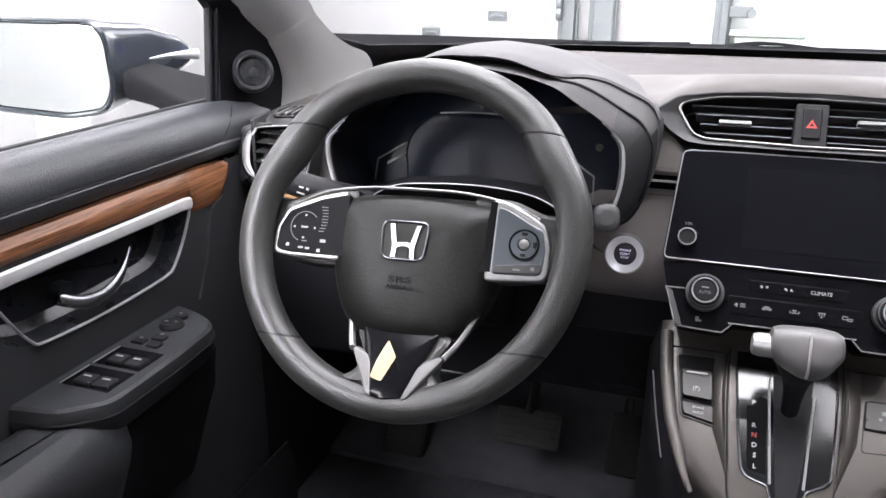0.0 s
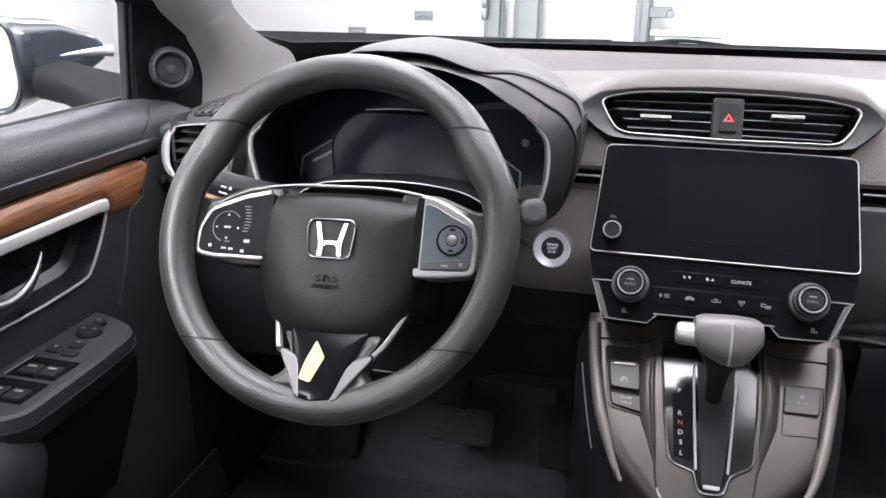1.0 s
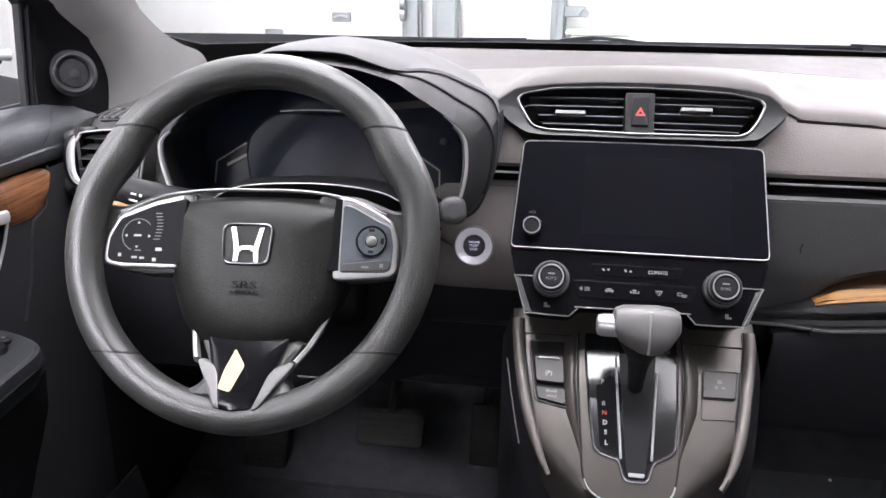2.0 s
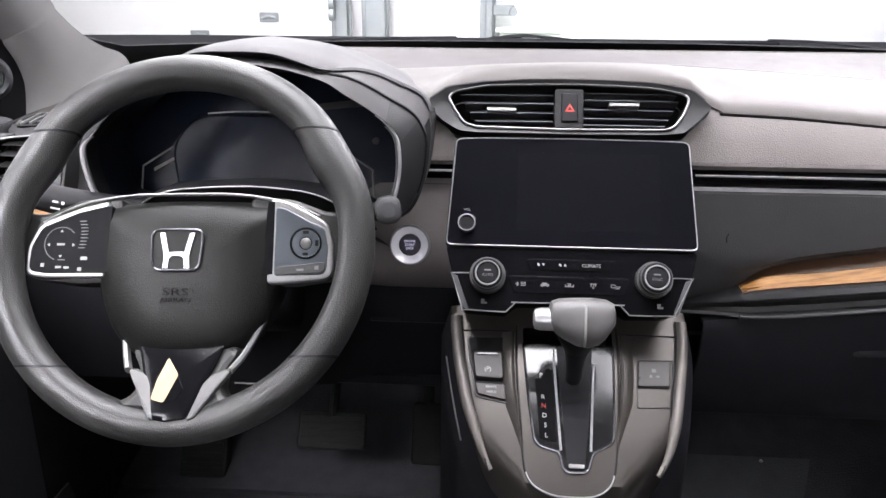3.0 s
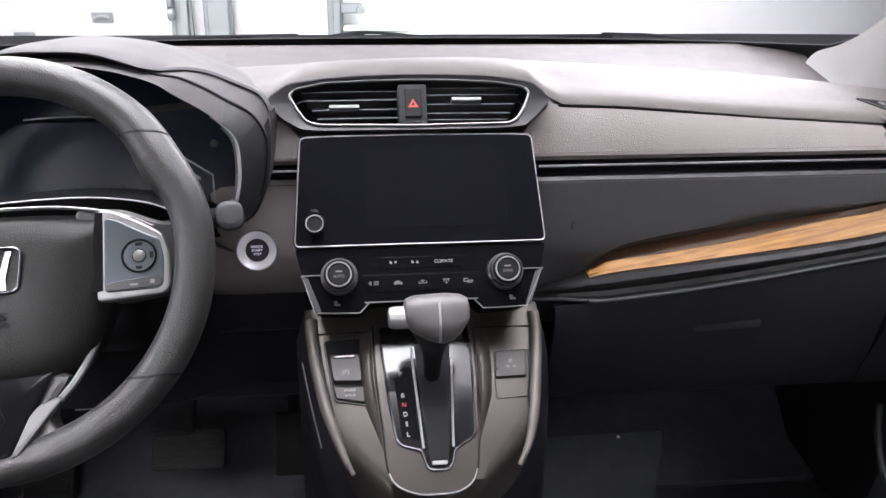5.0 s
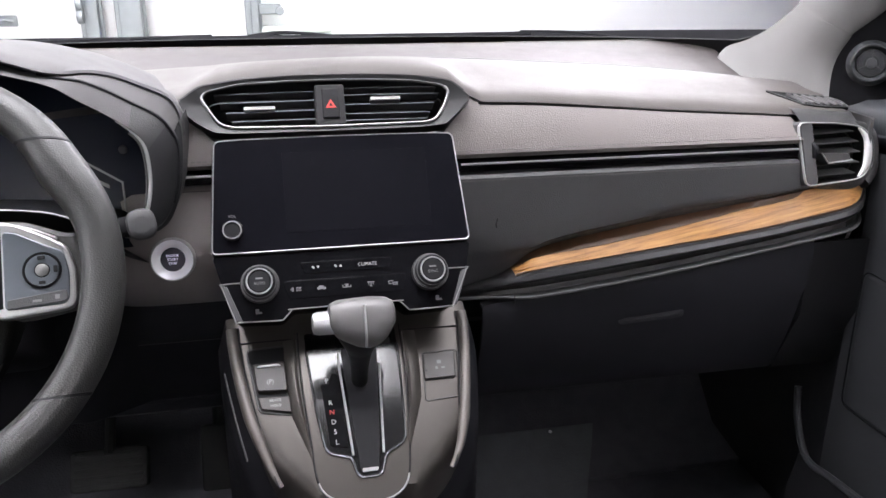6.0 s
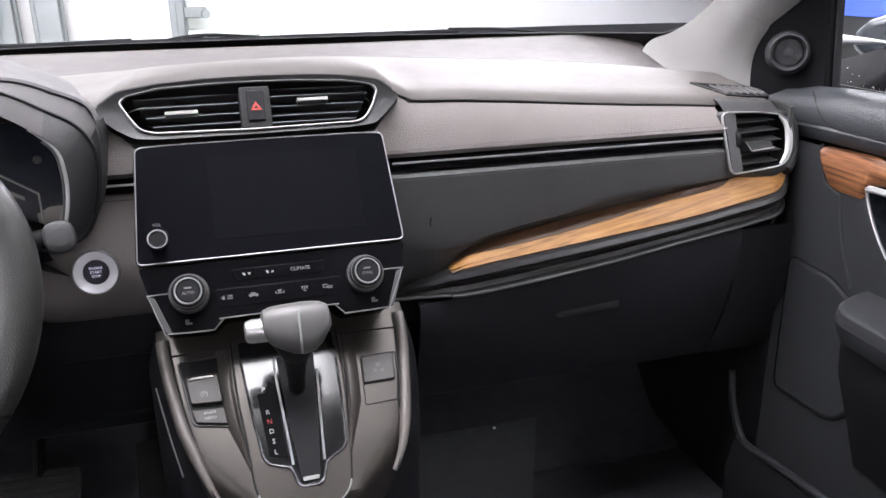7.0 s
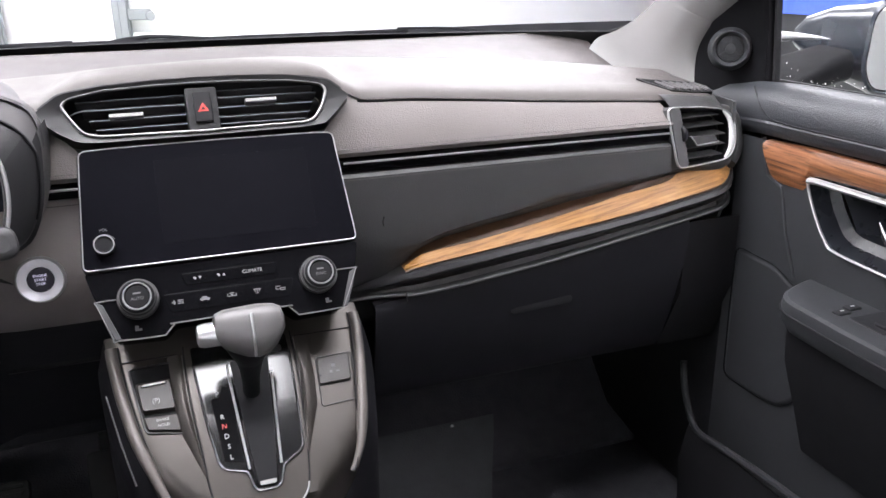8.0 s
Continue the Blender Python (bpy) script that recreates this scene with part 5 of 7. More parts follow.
for s in (-1, 1):
    def sy_(pts, s=s):
        return [(s * x + (0.0075 if s > 0 else 0.0098), y) for x, y in pts][::s]
    part("silver_leg", slab(rounded(sy_([(0.0155, -0.1555), (0.0212, -0.154), (0.031, -0.138), (0.0470, -0.1140), (0.0430, -0.1115), (0.029, -0.118), (0.0240, -0.125)]), 0.002, 3), -0.012, -0.0035, WL, 0.0016), TABGREY, wheel, "satin silver leg")
    part("silver_blade", sweep(spline([WM @ Vector((s * x + (0.0055 if s > 0 else 0.0105), y, z)) for x, y, z in ((0.077, -0.040, -0.036), (0.0665, -0.072, -0.026), (0.0565, -0.098, -0.012), (0.0480, -0.1135, 0.0005))], 4), 0.0030, 0.0045, WM.col[2][:3]), LEG, wheel, "slim silver blade")
# column shroud
shroud = thing("steering_column", "black plastic steering column shroud", "steering column", (-0.3645, 0.0, 0.62))
part("shroud", rings([(rounded(rect(-0.058, -0.062, 0.058, 0.050), 0.02, 4), -0.25), (rounded(rect(-0.055, -0.058, 0.055, 0.048), 0.02, 4), -0.07), (rounded(rect(-0.04, -0.04, 0.04, 0.04), 0.02, 4), -0.04)], WM), BLACK, shroud)
part("shaft", lathe([(0.02, -0.06), (0.02, -0.02)], WM, 16), DARK, shroud)


def stalk(pts, r, name, label):
    t = thing(name, label, "stalk", pts[0])
    part("lever", sweep(spline(pts, 5), r, r * 0.75, (0, -1, 0.3), sides=12), BLACK, t)
    return t


st = stalk([(-0.430, 0.0, 0.680), (-0.48, -0.012, 0.692), (-0.535, -0.02, 0.702), (-0.580, -0.02, 0.712)], 0.0155, "light_stalk", "black lighting stalk with white symbols behind the wheel")
LM = frame_at((-0.553, -0.0365, 0.707), (-0.98 * -1, -0.0, -0.2), (0.2, 0.25, 0.94))
bars([(0.012, 0.003, 0.006, 0.002), (0.020, 0.003, 0.003, 0.003), (0.013, -0.004, 0.010, 0.0018), (0.032, -0.002, 0.004, 0.004)], LM, 0.004, WHITEMARK, st, label="white printed symbols")
part("end_ring", lathe([(0.0135, -0.004), (0.0150, 0), (0.0135, 0.004)], frame_at((-0.572, -0.02, 0.7105), (0, 1, 0), (0.2, 0, 1)), 16), DARK, st)
st = stalk([(-0.30, 0.0, 0.676), (-0.25, -0.015, 0.690), (-0.215, -0.02, 0.700), (-0.200, -0.022, 0.703)], 0.009, "wiper_stalk", "dark grey wiper stalk with a rounded end behind the wheel")
part("end_knob", rings([(rounded(rect(-0.0135 * k, -0.0150 * k, 0.0135 * k, 0.0150 * k), 0.0130 * k, 7), z) for k, z in ((0.8, -0.010), (1.0, -0.006), (1.0, 0.005), (0.95, 0.0075), (0.85, 0.009), (0.5, 0.010))], frame_at((-0.193, -0.022, 0.703), (1, 0.2, 0.1), (-0.1, 0.25, 0.96))), SHADE, st, "dark grey rounded end")

# ---- start button ----
BM = frame_at((-0.179, 0.0570, 0.6385), (1, 0, 0), (0, 0.22, 1))
sb = thing("start_button", "round engine start button with a wide satin silver ring", "start button", (-0.179, 0.062, 0.637))
part("bezel", lathe([(0.0234, -0.01), (0.0236, 0.0020), (0.0230, 0.0060), (0.0221, 0.0072), (0.0213, 0.0068), (0.0213, 0.0002)], BM, 40), SILVER, sb, "thin outer ring")
part("silver_ring", lathe([(0.0211, -0.0020), (0.0212, 0.0069), (0.0190, 0.0050), (0.0165, 0.0032), (0.0140, 0.0020), (0.0128, 0.0012)], BM, 40), RINGSILVER, sb, "wide satin silver ring")
part("cap", lathe([(0.0128, -0.002), (0.0128, 0.0026), (0.0118, 0.0034)], BM, 32), CAPVIOLET, sb, "dark violet cap")
for txt, y, sz in (("ENGINE", 0.0042, 0.0037), ("START", 0.0, 0.0039), ("STOP", -0.0042, 0.0037)):
    letters(txt, sz, BM, 0, y, 0.0038, LILAC, sb, label="pale lilac letters")

# ---- touchscreen and climate panel ----
ts = thing("touchscreen", "switched-off black glass touchscreen with a silver edge", "touchscreen", (0, 0.03, 0.66))
so = [(-0.1335, 0.0), (0.1335, 0.0), (0.1262, 0.1190), (0.10, 0.1202), (0, 0.1210), (-0.10, 0.1202), (-0.1262, 0.1190)]
so = rounded(so, 0.0065, 4)
part("housing", slab(inset(so, -0.002), -0.05, -0.004, SM, 0.002), BLACK, ts)
part("glass", slab(so, -0.01, 0.0, SM, 0.0012), SCREEN, ts, "black glass with dust and smears")
part("edge_trim", sweep(flat(so, SM, -0.001), 0.0008, 0.0013, SM.col[2][:3], closed=True), SILVER, ts, "thin silver edge")
part("display_area", slab(rect(-0.058, 0.018, 0.094, 0.104, 0.001), -0.002, 0.0003, SM, 0.0001), DISPLAY, ts, "slightly darker display area")
V = SM @ Matrix.Translation((-0.112, 0.0225, 0))
part("volume_knob", lathe([(0.0095, 0), (0.0095, 0.008), (0.0085, 0.0095), (0.0075, 0.0095), (0.007, 0.0085)], V, 28), BLACK, ts, "black volume knob")
part("knob_ring", sweep([V @ Vector((0.0088 * math.cos(a), 0.0088 * math.sin(a), 0.0092)) for a in [2 * math.pi * i / 28 for i in range(28)]], 0.0007, 0.0007, V.col[2][:3], closed=True, sides=6), SILVER, ts, "silver ring")
letters("VOL", 0.0042, SM, -0.112, 0.0385, 0.0002, GREYMARK, ts, label="small grey letters")
part("knob_scale", sweep(flat(arc(0, 0, 0.0115, 30, 150, 10), V, 0.0002), 0.0003, 0.0003, V.col[2][:3], sides=4), GREYMARK, ts)

cp = thing("climate_panel", "gloss black climate control panel with two ringed knobs", "climate panel", (0, -0.02, 0.62))
co_ = rounded([(-0.134, -0.002), (-0.127, -0.028), (-0.1135, -0.0695), (-0.068, -0.0715), (-0.056, -0.061), (0.0505, -0.061), (0.0615, -0.0715), (0.108, -0.0705), (0.128, -0.028), (0.134, -0.002)], 0.004, 3)
part("panel", slab(co_, -0.05, -0.003, SM, 0.0012), GLOSS, cp, "piano black panel")
line = spline([(-0.104, -0.0305, 0), (-0.1265, -0.0308, 0), (-0.1255, -0.0345, 0), (-0.1145, -0.0675, 0), (-0.110, -0.0700, 0), (-0.072, -0.0712, 0), (-0.0665, -0.0700, 0), (-0.0585, -0.0618, 0), (-0.054, -0.0608, 0), (0.0485, -0.0605, 0), (0.053, -0.0615, 0), (0.0605, -0.0695, 0), (0.066, -0.0710, 0), (0.1045, -0.0702, 0), (0.1095, -0.0675, 0), (0.1265, -0.0330, 0), (0.1268, -0.0305, 0), (0.104, -0.0302, 0)], 2)
part("silver_line", sweep([SM @ Vector((p.x, p.y, -0.0025)) for p in line], 0.0007, 0.0010, SM.col[2][:3], sides=6), LEG, cp, "satin silver outline")
for s in (-1, 1):
    part("silver_flank", slab([(s * 0.1285, -0.030), (s * 0.113, -0.0685), (s * 0.107, -0.0695), (s * 0.1205, -0.034)][::-s], -0.01, -0.0018, SM, 0.0006), SHADE, cp, "grey flank of the panel")
    K = SM @ Matrix.Translation((s * 0.0875 - 0.0006, -0.033, 0))
    kn = part("knob", lathe([(0.0195, -0.004), (0.0195, 0.003), (0.0175, 0.0055), (0.0165, 0.010), (0.0155, 0.0175), (0.014, 0.019), (0.0115, 0.0185), (0.011, 0.0175)], K, 40), BLACK, cp, "dark knurled knob")
    part("knob_ring", sweep([K @ Vector((0.0124 * math.cos(a), 0.0124 * math.sin(a), 0.0188)) for a in [2 * math.pi * i / 36 for i in range(36)]], 0.0008, 0.0009, K.col[2][:3], closed=True, sides=6), SILVER, kn, "chrome ring")
    part("base_ring", sweep([K @ Vector((0.0185 * math.cos(a), 0.0185 * math.sin(a), 0.0045)) for a in [2 * math.pi * i / 36 for i in range(36)]], 0.0006, 0.0006, K.col[2][:3], closed=True, sides=6), TABGREY, kn, "silver base ring")
    for rr_, zz_ in ((0.0160, 0.0150), (0.0174, 0.0065)):
        part("step_ring", sweep([K @ Vector((rr_ * math.cos(a), rr_ * math.sin(a), zz_)) for a in [2 * math.pi * i / 36 for i in range(36)]], 0.0006, 0.0007, K.col[2][:3], closed=True, sides=6), TABGREY, kn, "satin step ring")
    part("cap", lathe([(0.0112, 0.012), (0.0112, 0.0176), (0.010, 0.0182)], K, 28), BLACK, kn)
    letters("AUTO" if s < 0 else "SYNC", 0.0042, K, 0, -0.0022, 0.0184, GREYMARK, kn, label="small grey letters")
    bars([(0, 0.0030, 0.0070, 0.0016)], K, 0.0184, GREYMARK, kn)
    bars([(s * 0.0925, -0.0605, 0.0035, 0.005), (s * 0.0925 + 0.003, -0.062, 0.003, 0.002)], SM, -0.0026, GREYMARK, cp, label="seat heater mark")
part("upper_key_bar", slab(rounded([(-0.047, -0.0135), (-0.043, -0.0255), (0.044, -0.0255), (0.048, -0.0135)][::-1], 0.002, 2), -0.006, -0.0022, SM, 0.0004), GLOSS, cp, "narrow key bar")
part("lower_key_bar", slab(rounded([(-0.066, -0.0320), (-0.060, -0.0505), (0.056, -0.0505), (0.062, -0.0320)][::-1], 0.003, 2), -0.006, -0.0022, SM, 0.0004), GLOSS, cp, "row of black keys")
letters("CLIMATE", 0.0050, SM, 0.022, -0.0195, -0.0021, LETTER, cp, label="white letters")
for x, d in ((-0.032, -1), (-0.009, 1)):
    bars([(x - 0.002, -0.0193, 0.0026, 0.0008), (x - 0.002, -0.0193, 0.0008, 0.0028), (x - 0.0028, -0.0184, 0.001, 0.001), (x - 0.0012, -0.0202, 0.001, 0.001)], SM, -0.0019, LETTER, cp, label="white fan mark")
    tri = [(x + 0.0015, -0.0193 - 0.0012 * d), (x + 0.0047, -0.0193 - 0.0012 * d), (x + 0.0031, -0.0193 + 0.0014 * d)]
    part("arrow", rings([(tri if d > 0 else tri[::-1], -0.0024), (tri if d > 0 else tri[::-1], -0.0018)], SM), LETTER, cp, "white arrow")
# the five keys carry different small marks
KEYMARKS = (
    ((-0.004, 0.0, 0.0016, 0.0040), (-0.0045, 0.0, 0.0035, 0.0010), (0.002, 0.0016, 0.0055, 0.0008), (0.002, 0.0002, 0.0050, 0.0008), (0.002, -0.0014, 0.0055, 0.0008)),
    ((0.0, -0.0006, 0.0090, 0.0020), (-0.0003, 0.0011, 0.0050, 0.0016), (-0.0028, -0.0018, 0.0016, 0.0010), (0.0028, -0.0018, 0.0016, 0.0010)),
    ((0.0, -0.0014, 0.0090, 0.0008), (-0.0041, -0.0004, 0.0008, 0.0022), (0.0041, -0.0004, 0.0008, 0.0022), (-0.0002, 0.0014, 0.0045, 0.0008), (0.0, 0.0, 0.0028, 0.0010)),
    ((0.0, 0.0020, 0.0070, 0.0008), (-0.0022, 0.0004, 0.0008, 0.0024), (0.0, 0.0, 0.0008, 0.0030), (0.0022, 0.0004, 0.0008, 0.0024), (0.0, -0.0022, 0.0022, 0.0008)),
    ((-0.002, 0.0016, 0.0050, 0.0008), (-0.002, -0.0012, 0.0050, 0.0008), (-0.0042, 0.0002, 0.0008, 0.0028), (0.0024, -0.0004, 0.0060, 0.0010), (0.0024, -0.0022, 0.0050, 0.0010)),
)
for x, marks in zip((-0.052, -0.027, -0.001, 0.024, 0.047), KEYMARKS):
    bars([(x + a, -0.0408 + b, w, h) for a, b, w, h in marks], SM, -0.0019, GREYMARK, cp, label="small grey symbol")


# ---- centre console with the gear selector ----
CM = frame_at((0, -0.03, 0.525), (1, 0, 0), (0, math.cos(radians(40)), math.sin(radians(40))))
con = thing("center_console", "warm grey centre console sloping down from the climate panel", "console", (0.0, -0.06, 0.10))


def con_row(hw0, hw1, y, z, n=56):
    """A row across the sloping console face, rolled at its edges and turned under towards its foot."""
    out = []
    for i in range(n + 1):
        u = i / n
        e = abs(2 * u - 1)
        x = hw0 + (hw1 - hw0) * u
        roll = -0.122 + 0.95 * max(0.0, abs(x - 0.004) - 0.047)
        under = max(0.0, roll - y)
        out.append(CM @ Vector((x, y, z - 0.005 * e ** 10 - 2.4 * under ** 1.2)))
    return out


prof = [(0.080, -0.129, 0.134), (0.066, -0.1285, 0.1345), (0.051, -0.1275, 0.1345), (0.040, -0.126, 0.1335), (0.018, -0.1232, 0.1310), (-0.010, -0.1180, 0.1265), (-0.033, -0.1130, 0.1225), (-0.050, -0.1075, 0.1190), (-0.066, -0.1022, 0.1150), (-0.082, -0.0965, 0.1100), (-0.096, -0.0910, 0.1035),
        (-0.108, -0.0850, 0.0960), (-0.120, -0.0770, 0.0860), (-0.132, -0.0650, 0.0720), (-0.142, -0.046, 0.052), (-0.150, -0.020, 0.026)]
face = [con_row(a, b, y, 0.0) for y, a, b in prof]
face.append([p + Vector((0, 0.004, -0.02)) for p in con_row(-0.018, 0.024, -0.152, 0.0)])
part("face", sheet(face), CONSOLE, con, "warm grey metallic face")
# flanks that fall to the floor
for s in (-1, 1):
    hw = [(y, (a if s < 0 else b)) for y, a, b in prof]
    top = [p[0 if s < 0 else -1] + CM.to_3x3() @ Vector((0, 0, 0.001)) for p in face[:-1]]
    rows = [top] + [[Vector((p.x + s * (0.011 * min(1, k / 0.08) + 0.004 * k), p.y + 0.035 * k, p.z + (0.10 - p.z) * k)) for p in top] for k in (0.02, 0.05, 0.08, 0.12, 0.3, 0.6, 1.0)]
    part("flank", sheet(rows), DEEP, con, "black side of the console")
    mid_pts = spline([CM @ Vector((x - s * 0.0055, y, -0.0015)) for y, x in hw[1:12]], 4)
    nr = len(mid_pts) - 1
    part("edge_rail", taper(mid_pts, [(0.0062 * min(1, 0.40 + 1.6 * (1 - i / nr)), 0.0062 * min(1, 0.30 + 1.7 * (1 - i / nr), 0.55 + 3 * i / nr)) for i in range(nr + 1)], CM.col[2][:3], sides=16), CONSOLE_RAIL, con, "raised satin edge rail")
    part("rail_joint", sweep(spline([CM @ Vector((x - s * (0.0122 - 0.009 * max(0, i - 5) / 5), y, 0.0006)) for i, (y, x) in enumerate(hw[1:12])], 3), 0.0009, 0.0008, CM.col[2][:3], sides=6), BLACK, con, "dark joint beside the rail")
    if s < 0:
        # lit outer edge of the flank, drawn as a lighter bar
        part("flank_edge_line", sweep(spline([CM @ Vector((s * 0.1325, 0.022, -0.016)), CM @ Vector((s * 0.1220, -0.031, -0.016)), CM @ Vector((s * 0.1120, -0.074, -0.016))], 5), 0.0010, 0.0012, CM.col[2][:3], sides=6), DARK, con, "thin grey line for the lit outer edge of the flank")
    part("top_joint", slab(rect(*sorted((s * 0.060, s * 0.121))[:1], 0.0475, sorted((s * 0.060, s * 0.121))[1], 0.0485), -0.002, 0.0008, CM, 0.0003), BLACK, con)
# tongue round the gear gate, with a bright lower lip and a ridge on either side
tongue = [(-0.054, 0.055), (-0.0535, 0.0), (-0.0485, -0.06), (-0.0450, -0.103), (-0.037, -0.121), (-0.018, -0.131), (0.004, -0.133), (0.026, -0.131), (0.041, -0.121), (0.0475, -0.103), (0.0525, -0.06), (0.0560, 0.0), (0.0560, 0.055)]
tong = [(p.x, p.y) for p in spline([(x, y, 0) for x, y in tongue], 4)]
part("tongue", slab(tong, -0.020, 0.0012, CM, 0.0012), CONSOLE, con, "warm grey tongue round the gear gate")
part("tongue_groove", sweep(flat(tong, CM, 0.0002), 0.0012, 0.0010, CM.col[2][:3], sides=6), BLACK, con, "dark joint round the tongue")
part("tongue_lip", sweep(flat(tong[13:-13], CM, 0.0002), 0.0011, 0.0016, CM.col[2][:3], sides=8), SILVER, con, "bright lower lip")
for s in (-1, 1):
    col = []
    for i in range(15):
        y = 0.046 - 0.135 * i / 14
        xe = (0.0545 if s < 0 else 0.0568) - 0.095 * max(0.0, -y)
        f = min(1.0, max(0.0, (y + 0.092) / 0.06))
        col.append([CM @ Vector((s * (xe + dx), y, dz * f - (0.002 if dz <= 0 else 0))) for dx, dz in ((0.0006, -0.001), (0.0006 + 0.0014 * f, 0.0036), (0.0006 + 0.0044 * f, 0.0050), (0.0006 + 0.0084 * f, 0.0042), (0.0006 + 0.0134 * f, 0.0016), (0.0006 + 0.0184 * f, 0.0))])
    part("ridge", sheet(col), CONSOLE, con, "soft ridge beside the gate")

# parking brake and brake hold
pb = thing("brake_switches", "parking brake lever key and brake hold key in a recess", "brake switch", CM @ Vector((-0.085, 0.0, 0)))
ro = rounded([(-0.1085, 0.039), (-0.0975, -0.030), (-0.0615, -0.037), (-0.0665, 0.0405)], 0.005, 3)
part("frame", sweep(flat(ro, CM, 0.0006), 0.0012, 0.001, CM.col[2][:3], closed=True, sides=6), DARK, pb)
part("well", slab(inset(ro, 0.0005), -0.004, 0.0008, CM, 0.0003), BLACK, pb)
part("park_key", rings([(rounded([(-0.1030, 0.0215), (-0.0985, -0.0105), (-0.0675, -0.0120), (-0.0700, 0.0220)], 0.003, 3), 0.0), (rounded([(-0.1030, 0.0215), (-0.0985, -0.0105), (-0.0675, -0.0120), (-0.0700, 0.0220)], 0.003, 3), 0.004),
                        (rounded([(-0.1010, 0.0185), (-0.0975, -0.0090), (-0.0685, -0.0105), (-0.0710, 0.0190)], 0.003, 3), 0.0065)], CM), KEYBROWN, pb, "warm grey parking brake key")
part("park_lip", slab(rounded([(-0.0985, 0.0150), (-0.0960, 0.0185), (-0.0760, 0.0190), (-0.0735, 0.0158)], 0.001, 2)[::-1], 0.005, 0.0080, CM, 0.0008), LEG, pb, "bright finger lip")
letters("(P)", 0.0068, CM, -0.085, -0.0005, 0.0067, LETTER, pb, label="grey parking brake mark")
part("hold_key", slab(rounded([(-0.0985, -0.0155), (-0.0952, -0.0285), (-0.0650, -0.0345), (-0.0665, -0.0170)], 0.002, 3), 0.0, 0.0045, CM, 0.001), KEYBROWN, pb, "warm grey brake hold key")
letters("BRAKE", 0.0040, CM, -0.081, -0.0205, 0.0047, LETTER, pb, label="grey letters")
letters("HOLD", 0.0040, CM, -0.0805, -0.0260, 0.0047, LETTER, pb, label="grey letters")

# socket cover on the other side
us = thing("socket_cover", "square grey socket cover with a small mark", "socket cover", CM @ Vector((0.093, 0, 0)))
uo = rounded([(0.0745, -0.0365), (0.113, -0.034), (0.1165, 0.019), (0.0775, 0.0185)], 0.003, 3)
part("frame", sweep(flat(uo, CM, 0.0004), 0.0007, 0.0006, CM.col[2][:3], closed=True, sides=6), DARK, us)
part("flap", slab(rounded([(0.0760, -0.0128), (0.1095, -0.0122), (0.1125, 0.0172), (0.0785, 0.0168)], 0.0025, 3), -0.002, 0.003, CM, 0.0008), KEYBROWN, us, "grey hinged flap")
part("flap_shadow_gap", sweep(flat(rounded([(0.0757, -0.0135), (0.1098, -0.0129), (0.1128, 0.0176), (0.0782, 0.0172)], 0.0025, 3), CM, 0.0008), 0.0006, 0.0006, CM.col[2][:3], closed=True, sides=6), BLACK, us)
bars([(0.094, 0.0055, 0.0045, 0.004), (0.0905, -0.001, 0.003, 0.003), (0.0975, -0.0012, 0.004, 0.002)], CM, 0.0031, GREYMARK, us)
part("pip", lathe([(0.0012, 0), (0.0012, 0.0008)], CM @ Matrix.Translation((0.0785, -0.0035, 0.003)), 10), BLACK, us)

# gate
gt = thing("gear_gate", "gloss black gear gate with silver outline and white letters", "gear gate", CM @ Vector((0, -0.03, 0)))
gate_o = [(-0.0475, 0.052), (-0.0465, 0.030), (-0.040, -0.040), (-0.0345, -0.076), (-0.030, -0.0815), (-0.0105, -0.0875), (-0.0085, -0.0915), (-0.005, -0.1055), (-0.001, -0.1085), (0.016, -0.1085), (0.0205, -0.1055), (0.0245, -0.0915), (0.027, -0.087), (0.043, -0.0785), (0.0475, -0.073), (0.0505, -0.02), (0.0515, 0.030), (0.0510, 0.052)]
gate_r = rounded(gate_o, 0.003, 2)
part("gloss_plate", slab(gate_r, -0.004, 0.0022, CM, 0.0006), GATEGLOSS, gt, "piano black plate")
part("silver_outline", sweep(flat(gate_r[3:-3], CM, 0.0022), 0.0014, 0.0016, CM.col[2][:3]), EMBLEM, gt, "bright silver outline")
slot = rounded([(-0.0105, 0.030), (-0.0045, -0.060), (-0.0010, -0.1045), (0.0165, -0.1045), (0.0215, -0.060), (0.0290, 0.030)], 0.003, 3)
part("slot_well", slab(slot, -0.003, 0.0030, CM, 0.0004), SLOT, gt, "dark satin slot cover")
part("slot_lip", slab(rounded([(0.0000, -0.1000), (0.0002, -0.1042), (0.0155, -0.1042), (0.0162, -0.1000)], 0.001, 2), 0.002, 0.0042, CM, 0.0008), LEG, gt, "pale lip at the end of the slot")
for pts in ([(-0.0125, 0.026), (-0.0135, 0.020), (-0.0115, -0.02), (-0.0075, -0.086)], [(0.0295, 0.010), (0.0275, -0.02), (0.0232, -0.086)]):
    part("inner_rail", sweep(spline([CM @ Vector((x, y, 0.003)) for x, y in pts], 5), 0.0013, 0.0020, CM.col[2][:3]), BEZEL, gt, "bright slot edge")
part("step_plate", slab(rounded([(-0.034, -0.008), (-0.029, -0.074), (-0.011, -0.078), (-0.015, 0.002), (-0.022, 0.004), (-0.026, -0.008)], 0.002, 2), 0.002, 0.0030, CM, 0.0004), SAIL, gt, "matt letter panel")
